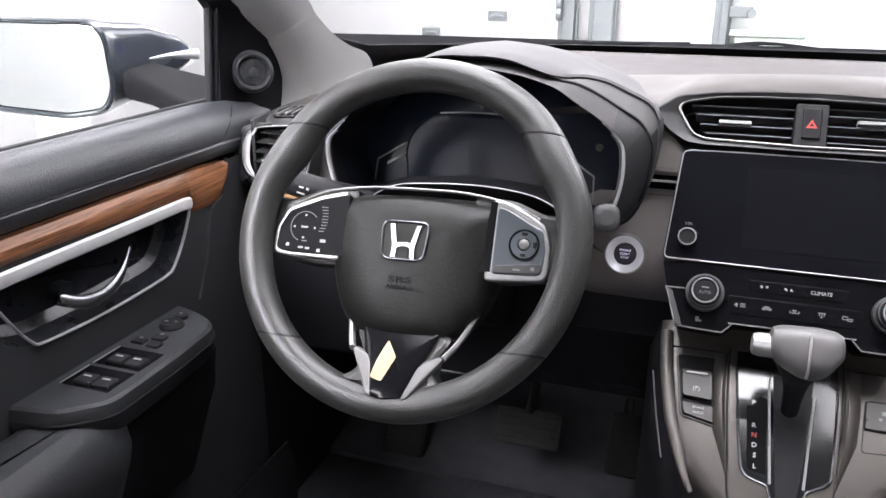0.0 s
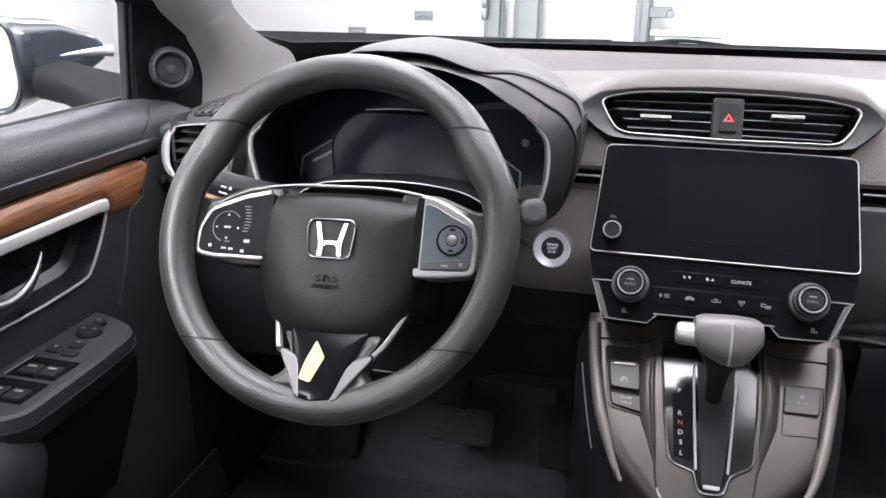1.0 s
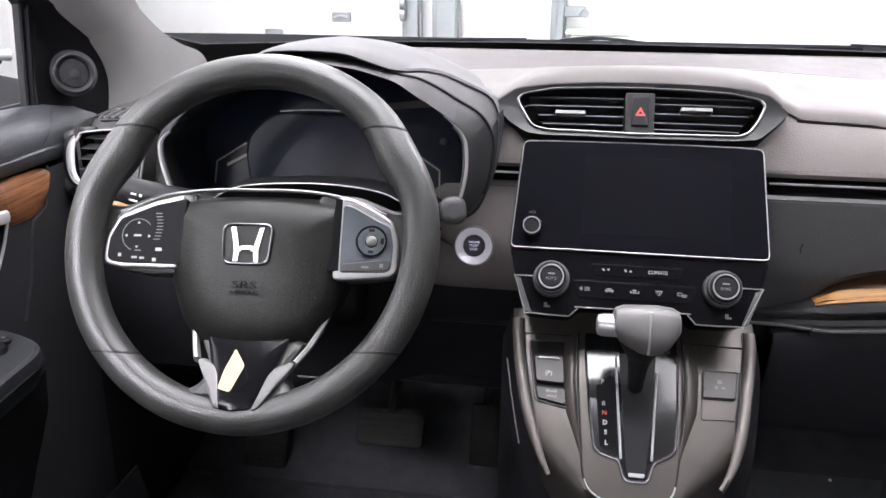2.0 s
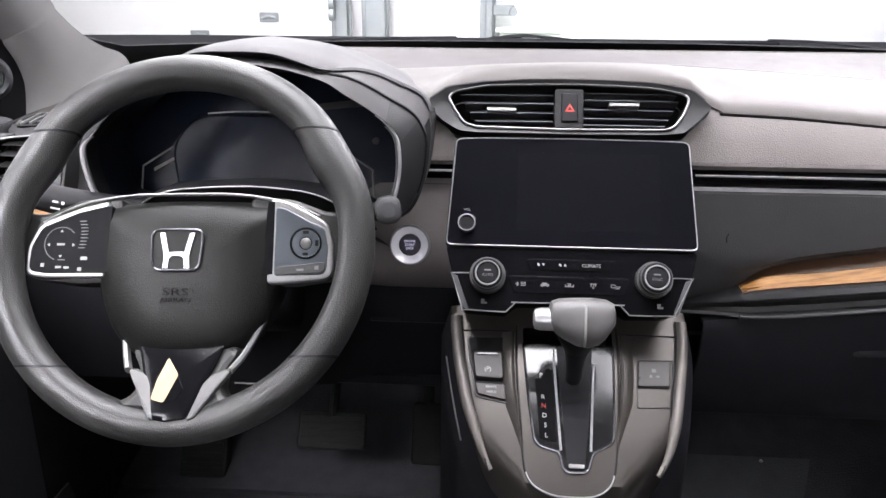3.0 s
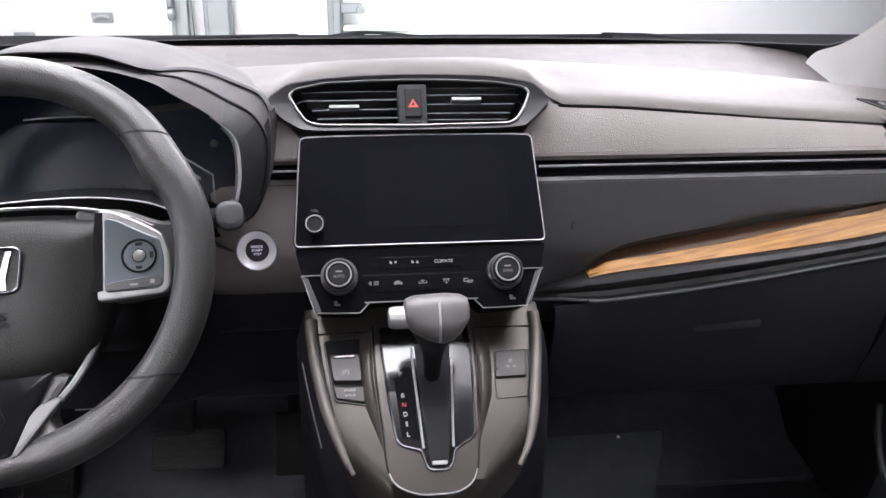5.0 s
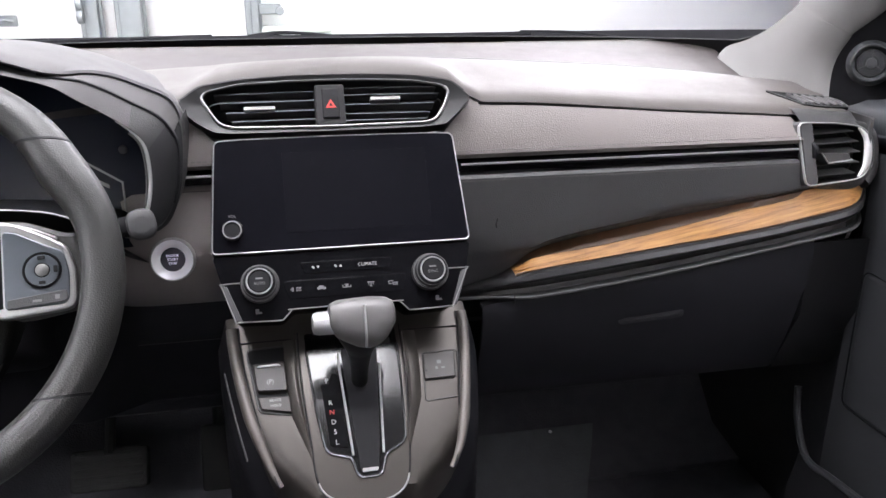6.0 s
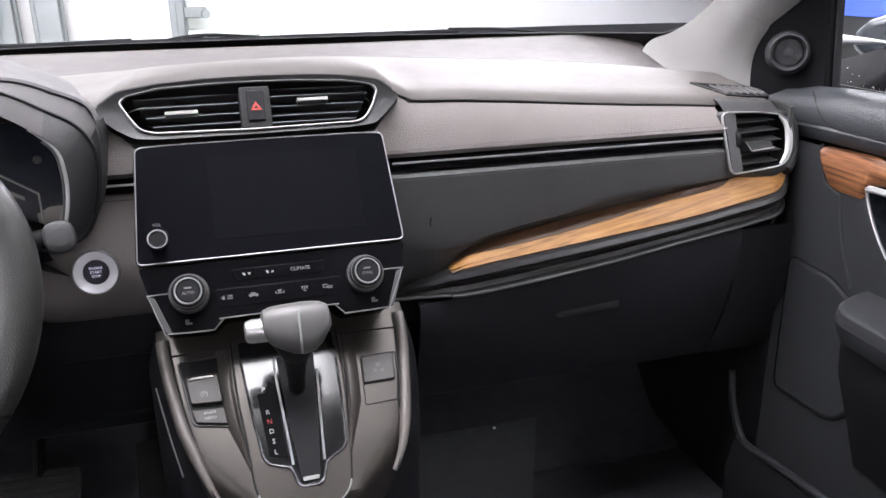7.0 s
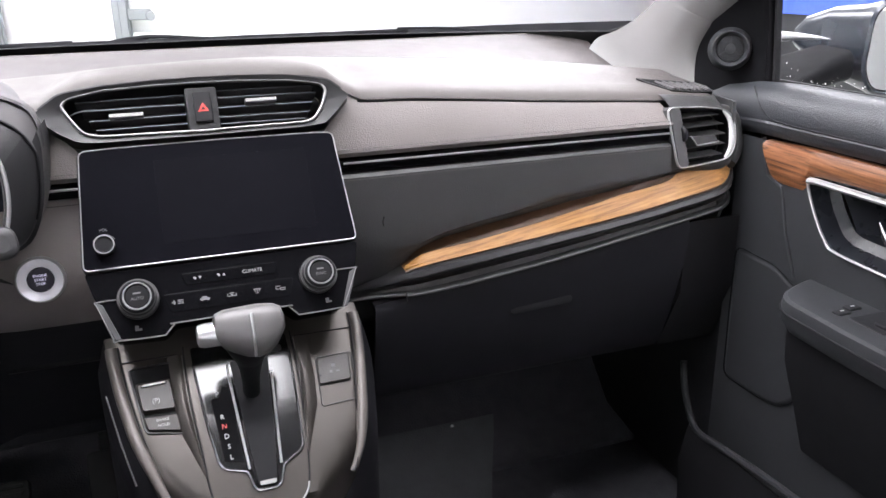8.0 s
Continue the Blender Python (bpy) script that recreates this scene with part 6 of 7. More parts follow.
for ch, y, m in (("P", -0.0045, WHITEMARK), ("R", -0.0290, WHITEMARK), ("N", -0.0390, REDMARK), ("D", -0.0495, WHITEMARK), ("S", -0.0600, WHITEMARK), ("L", -0.0710, WHITEMARK)):
    letters(ch, 0.0070, CM, -0.0275 - 0.077 * (y + 0.0035), y, 0.0032, m, gt, label="gear letter")
part("unlock_slot", slab(rect(0.034, 0.0335, 0.044, 0.040, 0.001), 0.002, 0.003, CM, 0.0003), DARK, gt, "small unlock cover")

# selector lever
KC = Vector((0.004, -0.066, 0.608))
gs = thing("gear_selector", "grey leather gear selector with a silver push button", "gear selector", CM @ Vector((0.006, 0.01, 0)))
KM = frame_at(KC, (1, 0, 0), (0, 0.42, 0.91))
SM_ = frame_at(KC + Vector((0.003, 0.003, 0)), (1, 0, 0), (0, -0.954, -0.30))
part("stem", rings([([(r * math.cos(2 * math.pi * i / 20), r * 0.95 * math.sin(2 * math.pi * i / 20)) for i in range(20)], h) for r, h in ((0.0165, 0.030), (0.0140, 0.042), (0.0108, 0.056), (0.0088, 0.075), (0.0084, 0.105))], SM_), BLACK, gs, "black stem")
lv = []
for u, w, top_, bot in ((-1.0, 0.55, 0.010, -0.012), (-0.93, 0.80, 0.0155, -0.018), (-0.7, 0.97, 0.0185, -0.023), (-0.2, 1.0, 0.0195, -0.029), (0.3, 1.0, 0.020, -0.031), (0.75, 0.97, 0.0185, -0.028), (0.95, 0.80, 0.0150, -0.022), (1.02, 0.5, 0.008, -0.012)):
    ring = []
    for i in range(20):
        a = 2 * math.pi * i / 20
        c, s_ = math.cos(a), math.sin(a)
        yy = (top_ if s_ > 0 else -bot) * math.copysign(abs(s_) ** 0.75, s_)
        zz = 0.022 * w * math.copysign(abs(c) ** 0.8, c)
        ring.append(KM @ Vector((0.004 + u * 0.0325 * (1.0 if yy > -0.006 else 1.0 - 0.30 * min(1, (-yy - 0.006) / 0.02)), yy, zz)))
    lv.append(ring)
bm = bmesh.new()
sheet(lv, bm=bm, closed=True)
for k in (0, -1):
    bm.faces.new([bm.verts.new(p) for p in lv[k]])
bmesh.ops.remove_doubles(bm, verts=bm.verts, dist=1e-6)
KNOB = mat("knob_grey_leather", (0.105, 0.101, 0.100), 0.44, grain=0.2, grain_size=0.0009)
part("knob", bm, KNOB, gs, "grey leather knob")
part("neck", rings([([(r * math.cos(2 * math.pi * i / 24), d * math.sin(2 * math.pi * i / 24)) for i in range(24)], h) for r, d, h in ((0.0260, 0.0200, 0.008), (0.0252, 0.0205, 0.016), (0.0222, 0.0200, 0.025), (0.0180, 0.0175, 0.034), (0.0140, 0.0145, 0.043))], SM_), BLACK, gs, "black tapering neck")
part("silver_inlay", sweep(spline([KM @ Vector((0.006, y, z)) for y, z in ((0.011, 0.0222), (0.004, 0.0232), (-0.006, 0.0238), (-0.016, 0.0228), (-0.024, 0.0190), (-0.029, 0.0130))], 4), 0.0014, 0.0013, (1, 0, 0)), SILVER, gs, "slim silver inlay")
part("push_button", lathe([(0.0115, -0.012), (0.0115, 0.004), (0.010, 0.009), (0.006, 0.0105)], frame_at(KM @ Vector((-0.034, -0.003, 0.003)), (0, 1, 0), (0, 0, -1)), 20), SILVER, gs, "satin silver push button")


# ---- footwell ----
# A pool of light on the carpet, built as a paler sheet.
t = thing("footwell_light_patch", "paler carpet sheet for a patch of light in the passenger footwell", "floor mat", (0.33, 0.2, 0.10))
part("carpet", sheet([[(0.15 + (xr - 0.15) * k, y, z) for k in (0, 0.33, 0.66, 1.0)] for y, z, xr in ((-0.10, 0.106, 0.25), (0.10, 0.106, 0.335), (0.28, 0.113, 0.413), (0.36, 0.130, 0.450), (0.402, 0.147, 0.467))], thick=0.006), PATCHCARPET, t)
part("crumb", lathe([(0.0012, 0), (0.0034, 0.002), (0.002, 0.0045)], frame_at((0.383, 0.392, 0.147), (1, 0, 0), (0, 1, 0)), 8), WHITEMARK, t, "small pale crumb")
t = thing("brake_pedal", "black rubber brake pedal on its arm", "pedal", (-0.336, 0.30, 0.22), "pedals")
PM = frame_at((-0.336, 0.30, 0.233), (1, 0, 0), (0, 0.6, 0.8))
part("pad", slab(rect(-0.055, -0.030, 0.055, 0.030, 0.008), -0.01, 0.006, PM, 0.003), PEDAL, t, "ribbed rubber pad")
for i in range(5):
    part("rib", slab(rect(-0.048, -0.024 + i * 0.011, 0.048, -0.019 + i * 0.011, 0.001), 0.006, 0.009, PM, 0.001), PEDAL, t)
part("arm", sweep([(-0.336, 0.31, 0.25), (-0.336, 0.40, 0.34), (-0.336, 0.45, 0.48)], 0.012, 0.008, (1, 0, 0)), PEDAL, t)
t = thing("accelerator_pedal", "tall black accelerator pedal", "pedal", (-0.15, 0.33, 0.16), "pedals")
PM = frame_at((-0.182, 0.32, 0.215), (1, 0, 0), (0, 0.45, 0.9))
part("pad", slab(rect(-0.026, -0.045, 0.026, 0.055, 0.008), -0.01, 0.006, PM, 0.003), PEDAL, t)
part("arm", sweep([(-0.182, 0.35, 0.26), (-0.182, 0.42, 0.36), (-0.182, 0.46, 0.48)], 0.010, 0.008, (1, 0, 0)), PEDAL, t)


t = thing("footrest", "ribbed dark footrest in the driver's footwell", "footrest", (-0.57, 0.30, 0.10))
PM = frame_at((-0.572, 0.33, 0.13), (1, 0, 0), (0, 0.5, 0.87))
part("pad", slab(rect(-0.04, -0.10, 0.04, 0.06, 0.008), -0.03, 0.0, PM, 0.004), PEDAL, t)
for i in range(8):
    part("rib", slab(rect(-0.034, -0.085 + i * 0.017, 0.034, -0.077 + i * 0.017, 0.001), 0.0, 0.003, PM, 0.001), PEDAL, t)


# ---- door pillars ----
for s in (-1, 1):
    ox = -0.008 if s < 0 else 0.0
    front = spline([(0.650, 0.43, 0.74), (0.657, 0.435, 0.785), (0.660, 0.415, 0.809), (0.661, 0.36, 0.8245), (0.662, 0.311, 0.8435), (0.662, 0.272, 0.864), (0.661, 0.240, 0.8845), (0.660, 0.215, 0.906), (0.654, 0.03, 1.03), (0.625, -0.24, 1.19), (0.60, -0.34, 1.25)], 4)
    back = spline([(0.705, 0.195, 0.700), (0.706, 0.200, 0.725), (0.708, 0.208, 0.748), (0.710, 0.214, 0.775), (0.711, 0.2155, 0.800), (0.711, 0.210, 0.822), (0.711, 0.194, 0.845), (0.711, 0.170, 0.866), (0.706, -0.02, 1.00), (0.685, -0.30, 1.17), (0.66, -0.40, 1.235)], 4)
    rows = []
    for f_, b_ in zip(front, back):
        g_ = f_ + Vector((0.03, 0.01, -0.01))
        h_ = b_ + Vector((0.03, -0.005, 0))
        row = [g_] + spline([f_, f_.lerp(b_, 0.25) + Vector((-0.009, -0.006, 0)), f_.lerp(b_, 0.55) + Vector((-0.014, -0.013, 0)), f_.lerp(b_, 0.82) + Vector((-0.008, -0.010, 0)), b_], 4) + [h_]
        rows.append([Vector((s * p_.x + ox, p_.y, p_.z)) for p_ in row])
    setting("trim_pillar", sheet(rows, thick=0.004), PILLAR, "light grey fabric-grained windshield pillar trim", "pillar trim")


# ---- front doors ----
def front_door(s):
    ox = -0.004 if s < 0 else 0.0
    t = thing("front_door", "closed car door with charcoal trim, wood strip and silver handle surround", "car door", (s * 0.72, -0.4, 0.10), "front doors")

    def P(x, y, z):
        return Vector((s * x + ox, y, z))
    ys = [0.20, 0.185, 0.17, 0.155, 0.14, 0.125, 0.11, 0.095, 0.08, 0.065, 0.05, 0.035, 0.02, -0.03, -0.10, -0.20, -0.35, -0.55, -0.80, -1.00]

    def front(y):
        k = min(1.0, max(0.0, (y - 0.01) / 0.17))
        return 1.3 * k * k * (3 - 2 * k)
    rows = []
    for k in range(11):
        r = []
        for y in ys:
            f = front(y)
            x, z = [(0.745, 0.770), (0.732, 0.781), (0.715, 0.783), (0.700, 0.777), (0.689, 0.763), (0.6842, 0.7420), (0.6858, 0.7375), (0.6842, 0.7345), (0.6855, 0.726), (0.692, 0.718), (0.71, 0.714)][k]
            r.append(P(x + 0.016 * f, y, z - 0.008 * f))
        rows.append(r)
    part("upper_trim", sheet(rows), DARKPAD, t, "charcoal padded top roll")
    part("trim_seam", sweep(spline([P(0.7045, 0.084, 0.7735), P(0.6960, 0.067, 0.7620), P(0.6890, 0.048, 0.7500), P(0.6855, 0.026, 0.7405), P(0.6848, -0.01, 0.7378), P(0.6848, -0.04, 0.7375), P(0.6848, -0.2, 0.7375), P(0.6848, -0.5, 0.7375), P(0.6848, -1.0, 0.7375)], 5), 0.0010, 0.0008, (-s, 0, 0), sides=6), BLACK, t, "stitched seam")
    # wood strip with its dropped front end
    top = [(0.034, 0.712), (-0.05, 0.7145), (-0.15, 0.7145), (-0.32, 0.714), (-0.6, 0.713), (-1.0, 0.712)]
    wt = smooth_curve([(-y, z) for y, z in top])
    wb = smooth_curve([(-0.034, 0.700), (-0.026, 0.678), (-0.012, 0.664), (0.010, 0.661), (0.038, 0.661), (0.044, 0.668), (0.052, 0.683), (0.15, 0.686), (0.32, 0.690), (1.0, 0.694)])
    yy = [-0.034 + 0.004 * i for i in range(24)] + [0.07 + 0.06 * i for i in range(16)]
    part("wood_strip", sheet([[P(x, -y, wt(y) + (wb(y) - wt(y)) * k) for y in yy] for k, x in ((0, 0.700), (0.03, 0.690), (0.35, 0.684), (0.7, 0.684), (0.97, 0.689), (1.0, 0.698))], thick=0.003), WOODDOOR, t, "red-brown wood veneer strip")
    # main card with the handle bowl
    bowl = [(-0.046, 0.684), (-0.046, 0.672), (-0.062, 0.640), (-0.085, 0.610), (-0.105, 0.602), (-0.20, 0.598), (-0.29, 0.600), (-0.33, 0.612), (-0.352, 0.65), (-0.36, 0.684)]
    D = frame_at((s * 0.690 + ox, 0, 0), (0, 1, 0), (0, 0, 1)) if s > 0 else frame_at((s * 0.690 + ox, 0, 0), (0, -1, 0), (0, 0, 1))
    # local x is y (passenger) or -y (driver); z out of the face must point inwards
    sg = 1 if s > 0 else -1
    inw = -1 if D.col[2][0] * s > 0 else 1

    def L(pts):
        q = [(sg * y, z) for y, z in pts]
        return q
    outline = rounded(L([(0.085, 0.712), (0.085, 0.66), (0.085, 0.56), (0.085, 0.40), (0.085, 0.20), (0.085, 0.12), (-0.5, 0.12), (-1.0, 0.12), (-1.0, 0.706)]), 0.008, 2)
    br = rounded(L(bowl), 0.012, 3)
    bm = bmesh.new()
    vo = [bm.verts.new(D @ Vector((x, y, 0))) for x, y in outline]
    vi = [bm.verts.new(D @ Vector((x, y, 0))) for x, y in br]
    for ring_ in (vo, vi):
        for i in range(len(ring_)):
            bm.edges.new((ring_[i - 1], ring_[i]))
    bmesh.ops.triangle_fill(bm, edges=bm.edges[:], use_beauty=True)
    part("card", bm, DOORCARD, t, "black door card")
    part("card_edge", sweep([D @ Vector((x, y, 0)) for x, y in L([(0.038, 0.715), (0.036, 0.70), (0.024, 0.668), (-0.002, 0.658), (-0.008, 0.645), (-0.020, 0.60), (-0.044, 0.548)])], 0.0016, 0.003, (1, 0, 0)), DOORCARD, t, "rounded front edge of the card")
    part("handle_bowl", rings([(br, 0.0), (inset(br, 0.006), inw * -0.022), (inset(br, 0.016), inw * -0.030)], D, cap_back=False), BOWL, t, "deep gloss black handle bowl")
    fr_ = [P(0.6885, y, z) for y, z in ((-0.36, 0.683), (-0.20, 0.6805), (-0.06, 0.681), (-0.0475, 0.678), (-0.0475, 0.668), (-0.062, 0.640), (-0.084, 0.611), (-0.105, 0.601), (-0.20, 0.597), (-0.285, 0.600), (-0.305, 0.608), (-0.33, 0.645), (-0.345, 0.674))]
    part("silver_surround", sweep(spline(fr_, 3), 0.0016, 0.002, (-s, 0, 0)), SILVER, t, "satin silver bowl surround")
    # same bar in two silvers: the paler one stands for more light
    part("silver_top", sweep([P(0.686, y, z) for y, z in ((-0.048, 0.677), (-0.06, 0.6785), (-0.20, 0.6785), (-0.36, 0.679))], 0.0078 if s < 0 else 0.0036, 0.004, (-s, 0, 0)), BEZEL if s < 0 else LEG, t, "silver upper bar, paler on the better lit driver's side")
    lever = part("lever", taper(spline([P(0.696, -0.150, 0.652), P(0.690, -0.166, 0.638), P(0.686, -0.186, 0.626), P(0.685, -0.210, 0.619), P(0.690, -0.235, 0.621), P(0.700, -0.256, 0.632)], 4), [(0.0018 + 0.0056 * min(1, i / 12), 0.0020 + 0.0026 * min(1, i / 12)) for i in range(21)], (-s, 0, 0.3)), EMBLEM, t, "chrome release lever")
    part("lever_pivot", slab([(sg * y, z) for y, z in rect(-0.258, 0.626, -0.236, 0.645, 0.006)][::sg], inw * -0.02 if inw > 0 else 0.02, inw * -0.006 if inw > 0 else 0.006, D, 0.003), BOWL, lever, "dark pivot block")
    # armrest with the window switches
    ao = [(0.70, -0.085), (0.662, -0.096), (0.628, -0.112), (0.612, -0.135), (0.606, -0.20), (0.604, -0.30), (0.640, -0.335), (0.70, -0.345)]
    fwd_ = 0.024 if s > 0 else 0.008
    ao = [(x, y + fwd_ * (y > -0.18)) for x, y in ao]
    ao2 = [(0.70, -0.252), (0.640, -0.252), (0.604, -0.280), (0.598, -0.42), (0.595, -0.85), (0.70, -0.90)]
    A = Matrix.Identity(4)

    def W(pts, z):
        return [(s * x + ox, y) for x, y in pts]
    a_r = rounded(W(ao, 0), 0.014, 4)
    arm = part("switch_plate", rings([(inset(a_r, 0.010), 0.515), (inset(a_r, 0.001), 0.530), (a_r, 0.545), (inset(a_r, 0.002), 0.5535), (inset(a_r, 0.006), 0.556)], A), DOORCARD, t, "charcoal switch plate")
    part("plate_groove", sweep([Vector((x, y, 0.5405)) for x, y in inset(a_r, -0.0005)], 0.0012, 0.0015, (0, 0, 1), closed=True, sides=6), BLACK, arm)
    b_r = rounded(W(ao2, 0), 0.025, 4)
    part("armrest", rings([(inset(b_r, 0.030), 0.400), (inset(b_r, 0.014), 0.440), (inset(b_r, 0.004), 0.472), (b_r, 0.492), (inset(b_r, 0.003), 0.512), (inset(b_r, 0.009), 0.525), (inset(b_r, 0.018), 0.5335), (inset(b_r, 0.028), 0.537)], A), DOORCARD, t, "charcoal padded armrest")
    part("armrest_stitching", sweep([Vector((s * x + ox, y, 0.5362)) for x, y in ((0.628, -0.284), (0.638, -0.35), (0.648, -0.40), (0.655, -0.80))], 0.0008, 0.0007, (0, 0, 1), sides=5), THREAD, t)
    part("arm_support", sheet([[P(x, y, z) for y in (-0.10, -0.14, -0.30, -0.60, -0.90)] for x, z in ((0.635, 0.518), (0.640, 0.47), (0.665, 0.40), (0.688, 0.33))], thick=0.004), BLACK, t, "black swelling below the armrest")

    def key(y0, y1, x0, x1, m=BLACK, h=0.5605, up=0.006):
        o = rounded([(s * x0 + ox, y0), (s * x1 + ox, y0), (s * x1 + ox, y1), (s * x0 + ox, y1)], 0.002, 2)
        return part("window_switch", rings([(o, 0.550), (o, h - 0.001), (inset(o, 0.0012), h)], A), m, arm, "dark window switch")
    if s < 0:
        for y in (-0.224, -0.270):
            o = [(s * 0.678 + ox, y + 0.022), (s * 0.678 + ox, y - 0.018), (s * 0.622 + ox, y - 0.018), (s * 0.622 + ox, y + 0.022)]
            part("switch_well", rings([(o, 0.5555), (inset(o, 0.0005), 0.5570)], A), GLOSS, arm, "black switch well")
            part("well_edge", sweep([Vector((s * 0.679 + ox, y + 0.022, 0.5572)), Vector((s * 0.679 + ox, y - 0.019, 0.5572))], 0.0008, 0.0006, (0, 0, 1), sides=5), LEG, arm, "thin bright edge of the well")
            for x in (0.635, 0.658):
                k = key(y - 0.014, y + 0.004, x - 0.010, x + 0.010)
                bars([(s * x + ox, y - 0.003, 0.009, 0.0022)], A, 0.5612, LETTER, arm, "switch_lip", "bright switch lip")
        for x, y in ((0.668, -0.184), (0.646, -0.187), (0.652, -0.170)):
            key(y - 0.006, y + 0.006, x - 0.008, x + 0.008, h=0.559)
        part("mirror_dial", lathe([(0.014, 0.554), (0.0145, 0.558), (0.012, 0.562), (0.006, 0.5615)], Matrix.Translation((s * 0.660 + ox, -0.138, 0)), 22), BLACK, arm, "round mirror adjuster")
        part("fold_key", lathe([(0.008, 0.554), (0.008, 0.560), (0.006, 0.561)], Matrix.Translation((s * 0.664 + ox, -0.115, 0)), 16), BLACK, arm, "round mirror fold key")
        for x, y in ((0.654, -0.137), (0.666, -0.139), (0.664, -0.115), (0.664, -0.185), (0.648, -0.170)):
            bars([(s * x + ox, y, 0.004, 0.003)], A, 0.5624, GREYMARK, arm, "key_mark")
    else:
        part("switch_well", rings([(rect(s * 0.640 + ox, -0.225, s * 0.690 + ox, -0.178), 0.5555), (rect(s * 0.641, -0.224, s * 0.689, -0.179), 0.5570)], A), BLACK, arm, "black switch well")
        key(-0.222, -0.203, 0.650, 0.680)
        bars([(0.665, -0.215, 0.012, 0.0014)], A, 0.5612, SILVER, arm, "switch_lip", "bright switch lip")
        for y, x in ((-0.158, 0.666), (-0.164, 0.645)):
            key(y - 0.006, y + 0.006, x - 0.009, x + 0.009, h=0.5585)
            bars([(x, y, 0.005, 0.0018)], A, 0.5592, WHITEMARK, arm, "key_mark")
    # lower panels and pocket
    if s > 0:
        lo = rounded(L([(0.066, 0.556), (0.066, 0.46), (0.064, 0.358), (0.0, 0.358), (-0.034, 0.360), (-0.054, 0.368), (-0.076, 0.390), (-0.102, 0.426), (-0.130, 0.466), (-0.15, 0.50), (-0.036, 0.540), (-0.012, 0.552)]), 0.014, 3)
        part("lower_panel", rings([(lo, 0.0), (inset(lo, 0.002), inw * 0.002), (inset(lo, 0.006), inw * 0.003)], D, cap_back=False), DOORCARD, t, "raised lower panel")
        part("panel_joint", sweep([D @ Vector((x, y, inw * 0.0012)) for x, y in inset(lo, -0.0012)], 0.0010, 0.0010, (-s, 0, 0), closed=True, sides=6), SAIL, t, "dark joint round the lower panel")
    if s > 0:
        part("pocket_rim", sweep(spline([P(0.676, 0.140, 0.345), P(0.672, 0.125, 0.300), P(0.668, 0.088, 0.256), P(0.664, 0.03, 0.262), P(0.664, -0.01, 0.266), P(0.662, -0.13, 0.276), P(0.660, -0.4, 0.28)], 5), 0.0055, 0.0055, (-s, 0, 0)), DOORCARD, t, "charcoal rim of the map pocket")
    part("pocket_front", sheet([[P(x, y, z) for y in (0.10, 0.0, -0.14, -0.4, -0.9)] for x, z in ((0.668, 0.256), (0.655, 0.20), (0.66, 0.12))], thick=0.004), BLACK, t)
    # outer skin
    part("outer_skin", sheet([[P(x, y, z) for y in (0.16, -0.2, -0.6, -1.0)] for x, z in ((0.772, 0.767), (0.80, 0.72), (0.835, 0.55), (0.84, 0.30), (0.82, 0.05))], thick=0.004), PAINT, t, "dark car paint outside")
    part("belt_seal", sheet([[P(x, y, z) for y in (0.17, 0.0, -0.4, -1.0)] for x, z in ((0.746, 0.772), (0.750, 0.779), (0.756, 0.779), (0.774, 0.768))]), BLACK, t, "black rubber belt seal")
    # sail panel with the tweeter
    fwd = spline([P(0.704, 0.205, 0.742), P(0.704, 0.216, 0.785), P(0.704, 0.213, 0.817), P(0.705, 0.195, 0.843), P(0.706, 0.155, 0.877), P(0.708, 0.105, 0.908), P(0.712, 0.030, 0.957), P(0.712, -0.03, 0.997)], 5)
    aft = spline([P(0.726, 0.092, 0.742), P(0.7275, 0.094, 0.785), P(0.7285, 0.098, 0.817), P(0.7295, 0.102, 0.843), P(0.731, 0.106, 0.877), P(0.732, 0.085, 0.908), P(0.730, 0.015, 0.957), P(0.728, -0.04, 0.997)], 5)
    sp = part("sail_panel", sheet([[a + Vector((s * 0.012, 0.004, 0)) for a in fwd], fwd, [a.lerp(b, 0.5) + Vector((s * 0.004, 0, 0)) for a, b in zip(fwd, aft)], aft, [b + Vector((s * 0.012, -0.001, 0)) for b in aft]]), SAIL, t, "black corner panel")
    # the tweeter looks to the middle of the cabin
    n_ = Vector((-s * 0.62, -0.78, 0.10)).normalized()
    r_ = Vector((0, 0, 1)).cross(n_).normalized()
    TM = frame_at(P(0.698, 0.132, 0.8185 if s > 0 else 0.8125), r_, n_.cross(r_)) @ Matrix.Scale(0.91, 4)
    part("tweeter_pod", lathe([(0.033, -0.04), (0.0315, -0.012), (0.0278, 0.0), (0.0262, 0.003), (0.0248, 0.0034), (0.0205, -0.0012), (0.0198, -0.004)], TM, 40), POD, sp, "round grey tweeter pod")
    part("tweeter_grille", lathe([(0.0198, -0.003), (0.0190, -0.0012), (0.013, 0.0006), (0.006, 0.0014), (0.0008, 0.0016)], TM, 36), BLACK, sp, "fine mesh grille")
    for r in (0.0178, 0.0155, 0.0132, 0.0109):
        part("grille_ring", sweep([TM @ Vector((r * math.cos(a), r * math.sin(a), 0.0020 - r * 0.14)) for a in [2 * math.pi * i / 28 for i in range(28)]], 0.0005, 0.0006, TM.col[2][:3], closed=True, sides=5), POD, sp)
    part("diffuser_cap", lathe([(0.0072, 0.0010), (0.0068, 0.0026), (0.004, 0.0034), (0.0005, 0.0036)], TM, 24), POD, sp, "round diffuser cap")
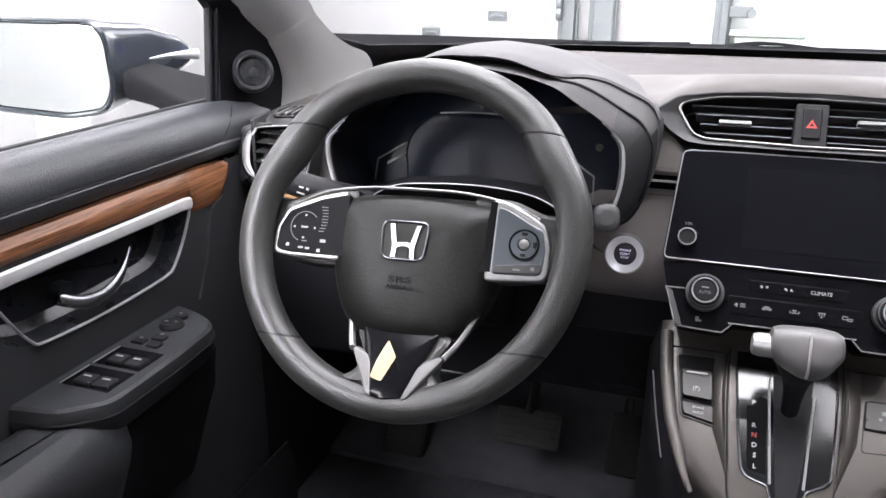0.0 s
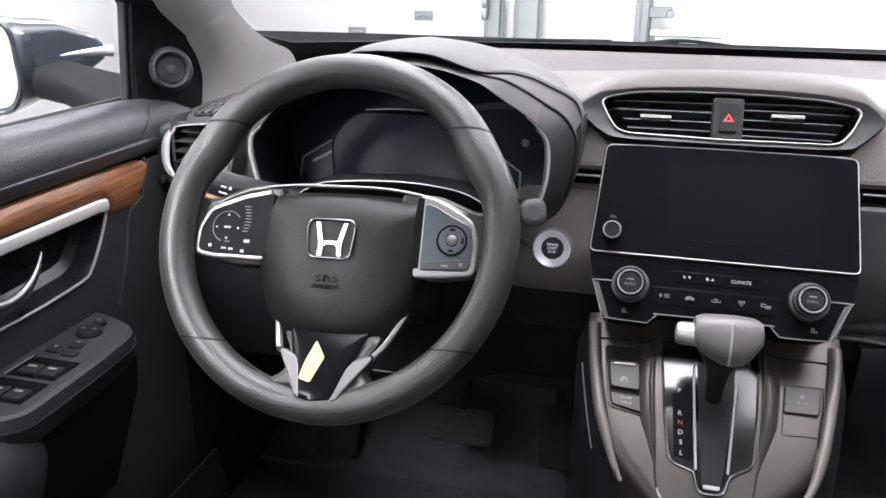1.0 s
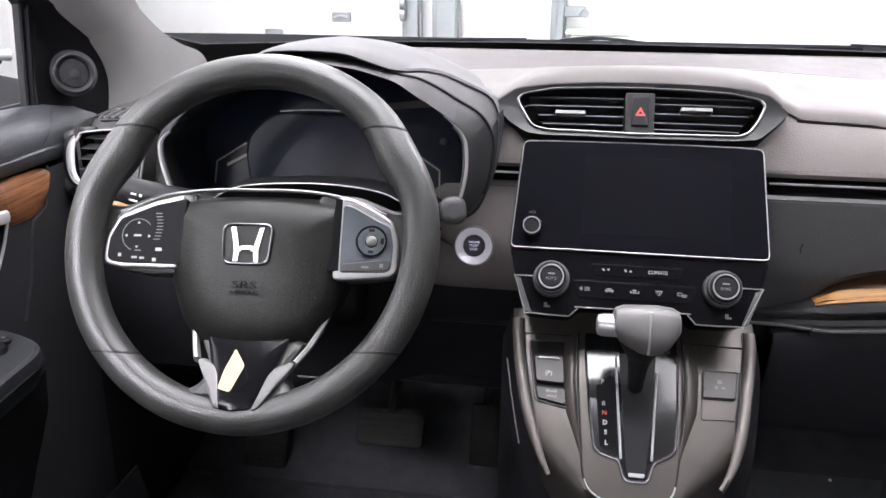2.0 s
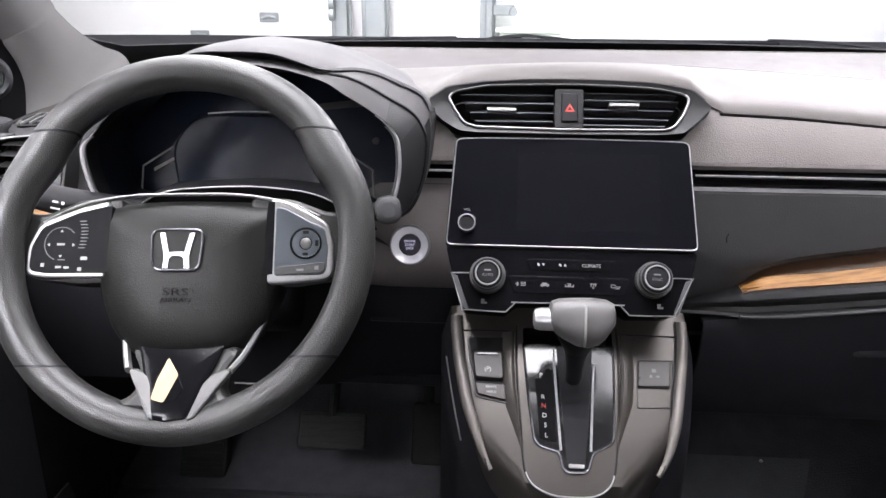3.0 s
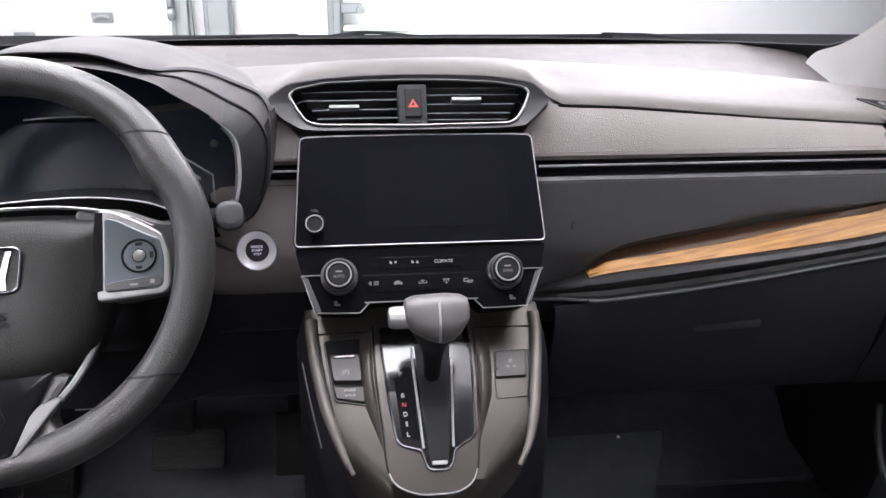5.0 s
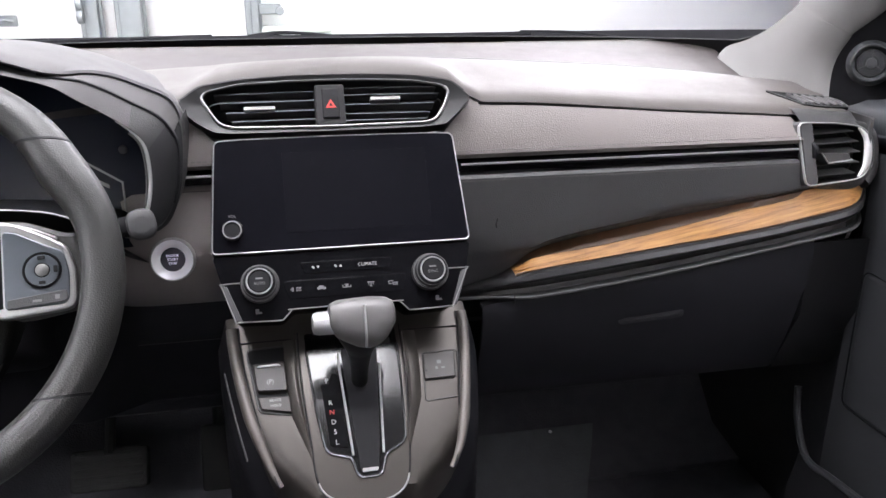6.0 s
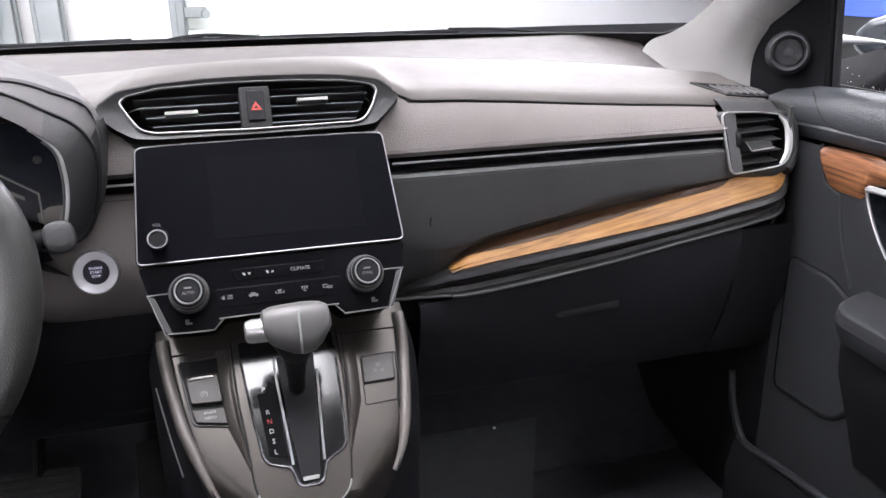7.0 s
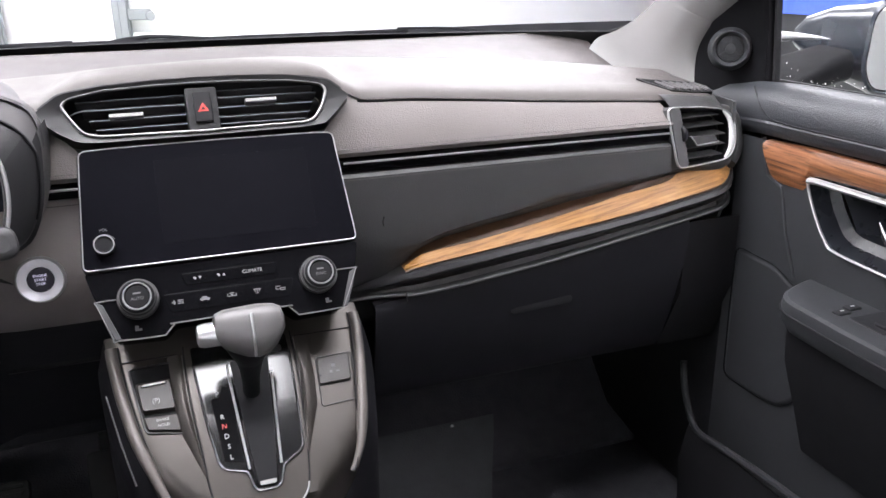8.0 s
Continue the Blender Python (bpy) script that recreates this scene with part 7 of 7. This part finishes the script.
    for k in range(3):
        a = math.pi / 2 + 2 * math.pi * k / 3
        part("diffuser_arm", sweep([TM @ Vector((r * math.cos(a), r * math.sin(a), z)) for r, z in ((0.006, 0.0022), (0.012, 0.0016), (0.0185, 0.0004))], 0.0006, 0.0006, TM.col[2][:3]), POD, sp)
    # window frame post, glass and upper frame
    part("window_post", sweep([P(0.738, 0.097, 0.765), P(0.736, 0.107, 0.86), P(0.730, 0.112, 0.96), P(0.715, 0.075, 1.04)], 0.008, 0.008, (-s, 0, 0), power=0.6), SAIL, t, "dark window post")
    part("window_channel", sweep([P(0.742, 0.087, 0.775), P(0.741, 0.096, 0.86), P(0.735, 0.100, 0.96), P(0.720, 0.06, 1.04)], 0.003, 0.006, (-s, 0, 0)), BLACK, t, "black rubber channel")
    part("upper_frame", sweep(spline([P(0.727, 0.17, 0.86), P(0.728, 0.06, 0.99), P(0.715, -0.10, 1.12), P(0.700, -0.35, 1.24), P(0.695, -0.7, 1.27), P(0.695, -1.02, 1.26)], 4), 0.018, 0.012, (-s, 0, 0)), BLACK, t, "black upper window frame")
    gl = part("window_glass", sheet([[P(x, y, z) for y in (0.092, -0.3, -0.7, -1.02)] for x, z in ((0.752, 0.772), (0.748, 0.90), (0.732, 1.08), (0.712, 1.24))]), PANE, t, "clear side glass")
    gl.visible_shadow = False
    if s > 0:
        rnd = random.Random(11)
        bm = bmesh.new()
        for i in range(44):
            y, z = rnd.uniform(-0.16, 0.082), 0.782 + 0.020 * rnd.random() ** 2.5
            r = rnd.uniform(0.0004, 0.0010)
            lathe([(r, 0.0), (r * 0.7, r * 0.5), (r * 0.2, r * 0.7)], frame_at(P(0.7508, y, z), (0, -1, 0), (0, 0, 1)), 6, bm)
        part("droplets", bm, WHITEMARK, t, "dried drops on the side glass")
    return t


front_door(1)
front_door(-1)


# ---- door mirrors outside ----
def door_mirror(s):
    t = thing("door_mirror", "dark painted door mirror on the driver's door" if s < 0 else "dark painted door mirror on the passenger's door", "door mirror", (s * 0.80, 0.14, 0.76), "door mirrors")

    def P(x, y, z):
        return Vector((s * x, y, z))
    n_ = Vector((-s * 0.22, -0.975, 0.02)).normalized()
    r_ = Vector((0, 0, 1)).cross(n_).normalized()
    M = frame_at(P(1.045, 0.125, 0.806), r_, n_.cross(r_))
    tw = 1 if s < 0 else -1
    # outline seen from the driver's place: x towards the car is s-dependent
    o = [(-0.118, -0.040), (-0.10, -0.064), (0.02, -0.074), (0.082, -0.064), (0.098, -0.03), (0.092, 0.048), (0.075, 0.066), (-0.09, 0.070), (-0.116, 0.040)]
    if s > 0:
        o = [(-x, y) for x, y in o][::-1]
    o = rounded(o, 0.018, 4)
    reach = 0.125 if s < 0 else 0.100
    shell = [([(x * kx + tw * reach * f, y * ky + dy) for x, y in o], z) for kx, ky, f, dy, z in ((0.38, 0.26, 1.0, 0.012, -0.128), (0.58, 0.48, 0.80, 0.014, -0.110), (0.82, 0.80, 0.42, 0.008, -0.070), (0.96, 0.96, 0.12, 0.001, -0.025))]
    part("housing", rings(shell + [(inset(o, -0.004), -0.004), (inset(o, -0.003), 0.004), (inset(o, 0.001), 0.008), (inset(o, 0.004), 0.004)], M, cap_front=False), PAINT, t, "painted shell")
    part("rim", ring_between(inset(o, 0.0), inset(o, 0.007), 0.0085, -0.001, M, 0.0), BLACK, t, "black rim")
    part("glass", slab(inset(o, 0.006), -0.002, 0.003, M, 0.0005), MIRROR, t, "mirror glass")
    rnd = random.Random(5)
    bm = bmesh.new()
    for i in range(46):
        dx, dy = rnd.uniform(-0.085, 0.085), rnd.uniform(-0.03, 0.055)
        r = rnd.uniform(0.0004, 0.0011)
        lathe([(r, 0.0029), (r * 0.7, 0.0029 + r * 0.4), (r * 0.2, 0.0029 + r * 0.5)], M @ Matrix.Translation((dx, dy, 0)), 7, bm)
    part("droplets", bm, WHITEMARK, t, "dried water drops on the glass")
    part("arm", sheet([[P(x, y, z + (y - 0.17) * 0.06) for y, z in rounded(rect(y0, z0, y1, z1), min(z1 - z0, y1 - y0) * 0.42, 4)] for x, y0, z0, y1, z1 in (
        (0.772, 0.09, 0.742, 0.27, 0.772), (0.80, 0.10, 0.746, 0.26, 0.776), (0.84, 0.115, 0.752, 0.245, 0.782), (0.88, 0.13, 0.757, 0.235, 0.792), (0.93, 0.14, 0.760, 0.225, 0.806))], closed=True), SAIL, t, "black mirror foot")
    blade = spline([P(0.876, 0.138, 0.8235), P(0.866, 0.165, 0.8250), P(0.856, 0.190, 0.8248), P(0.848, 0.212, 0.8240)], 4)
    part("foot_blade", taper(blade, [(0.0008 + 0.0078 * i / 12, 0.002 + 0.004 * i / 12) for i in range(13)], (0, -1, 0)), BLADE, t, "pale blade at the mirror foot")


door_mirror(1)
door_mirror(-1)
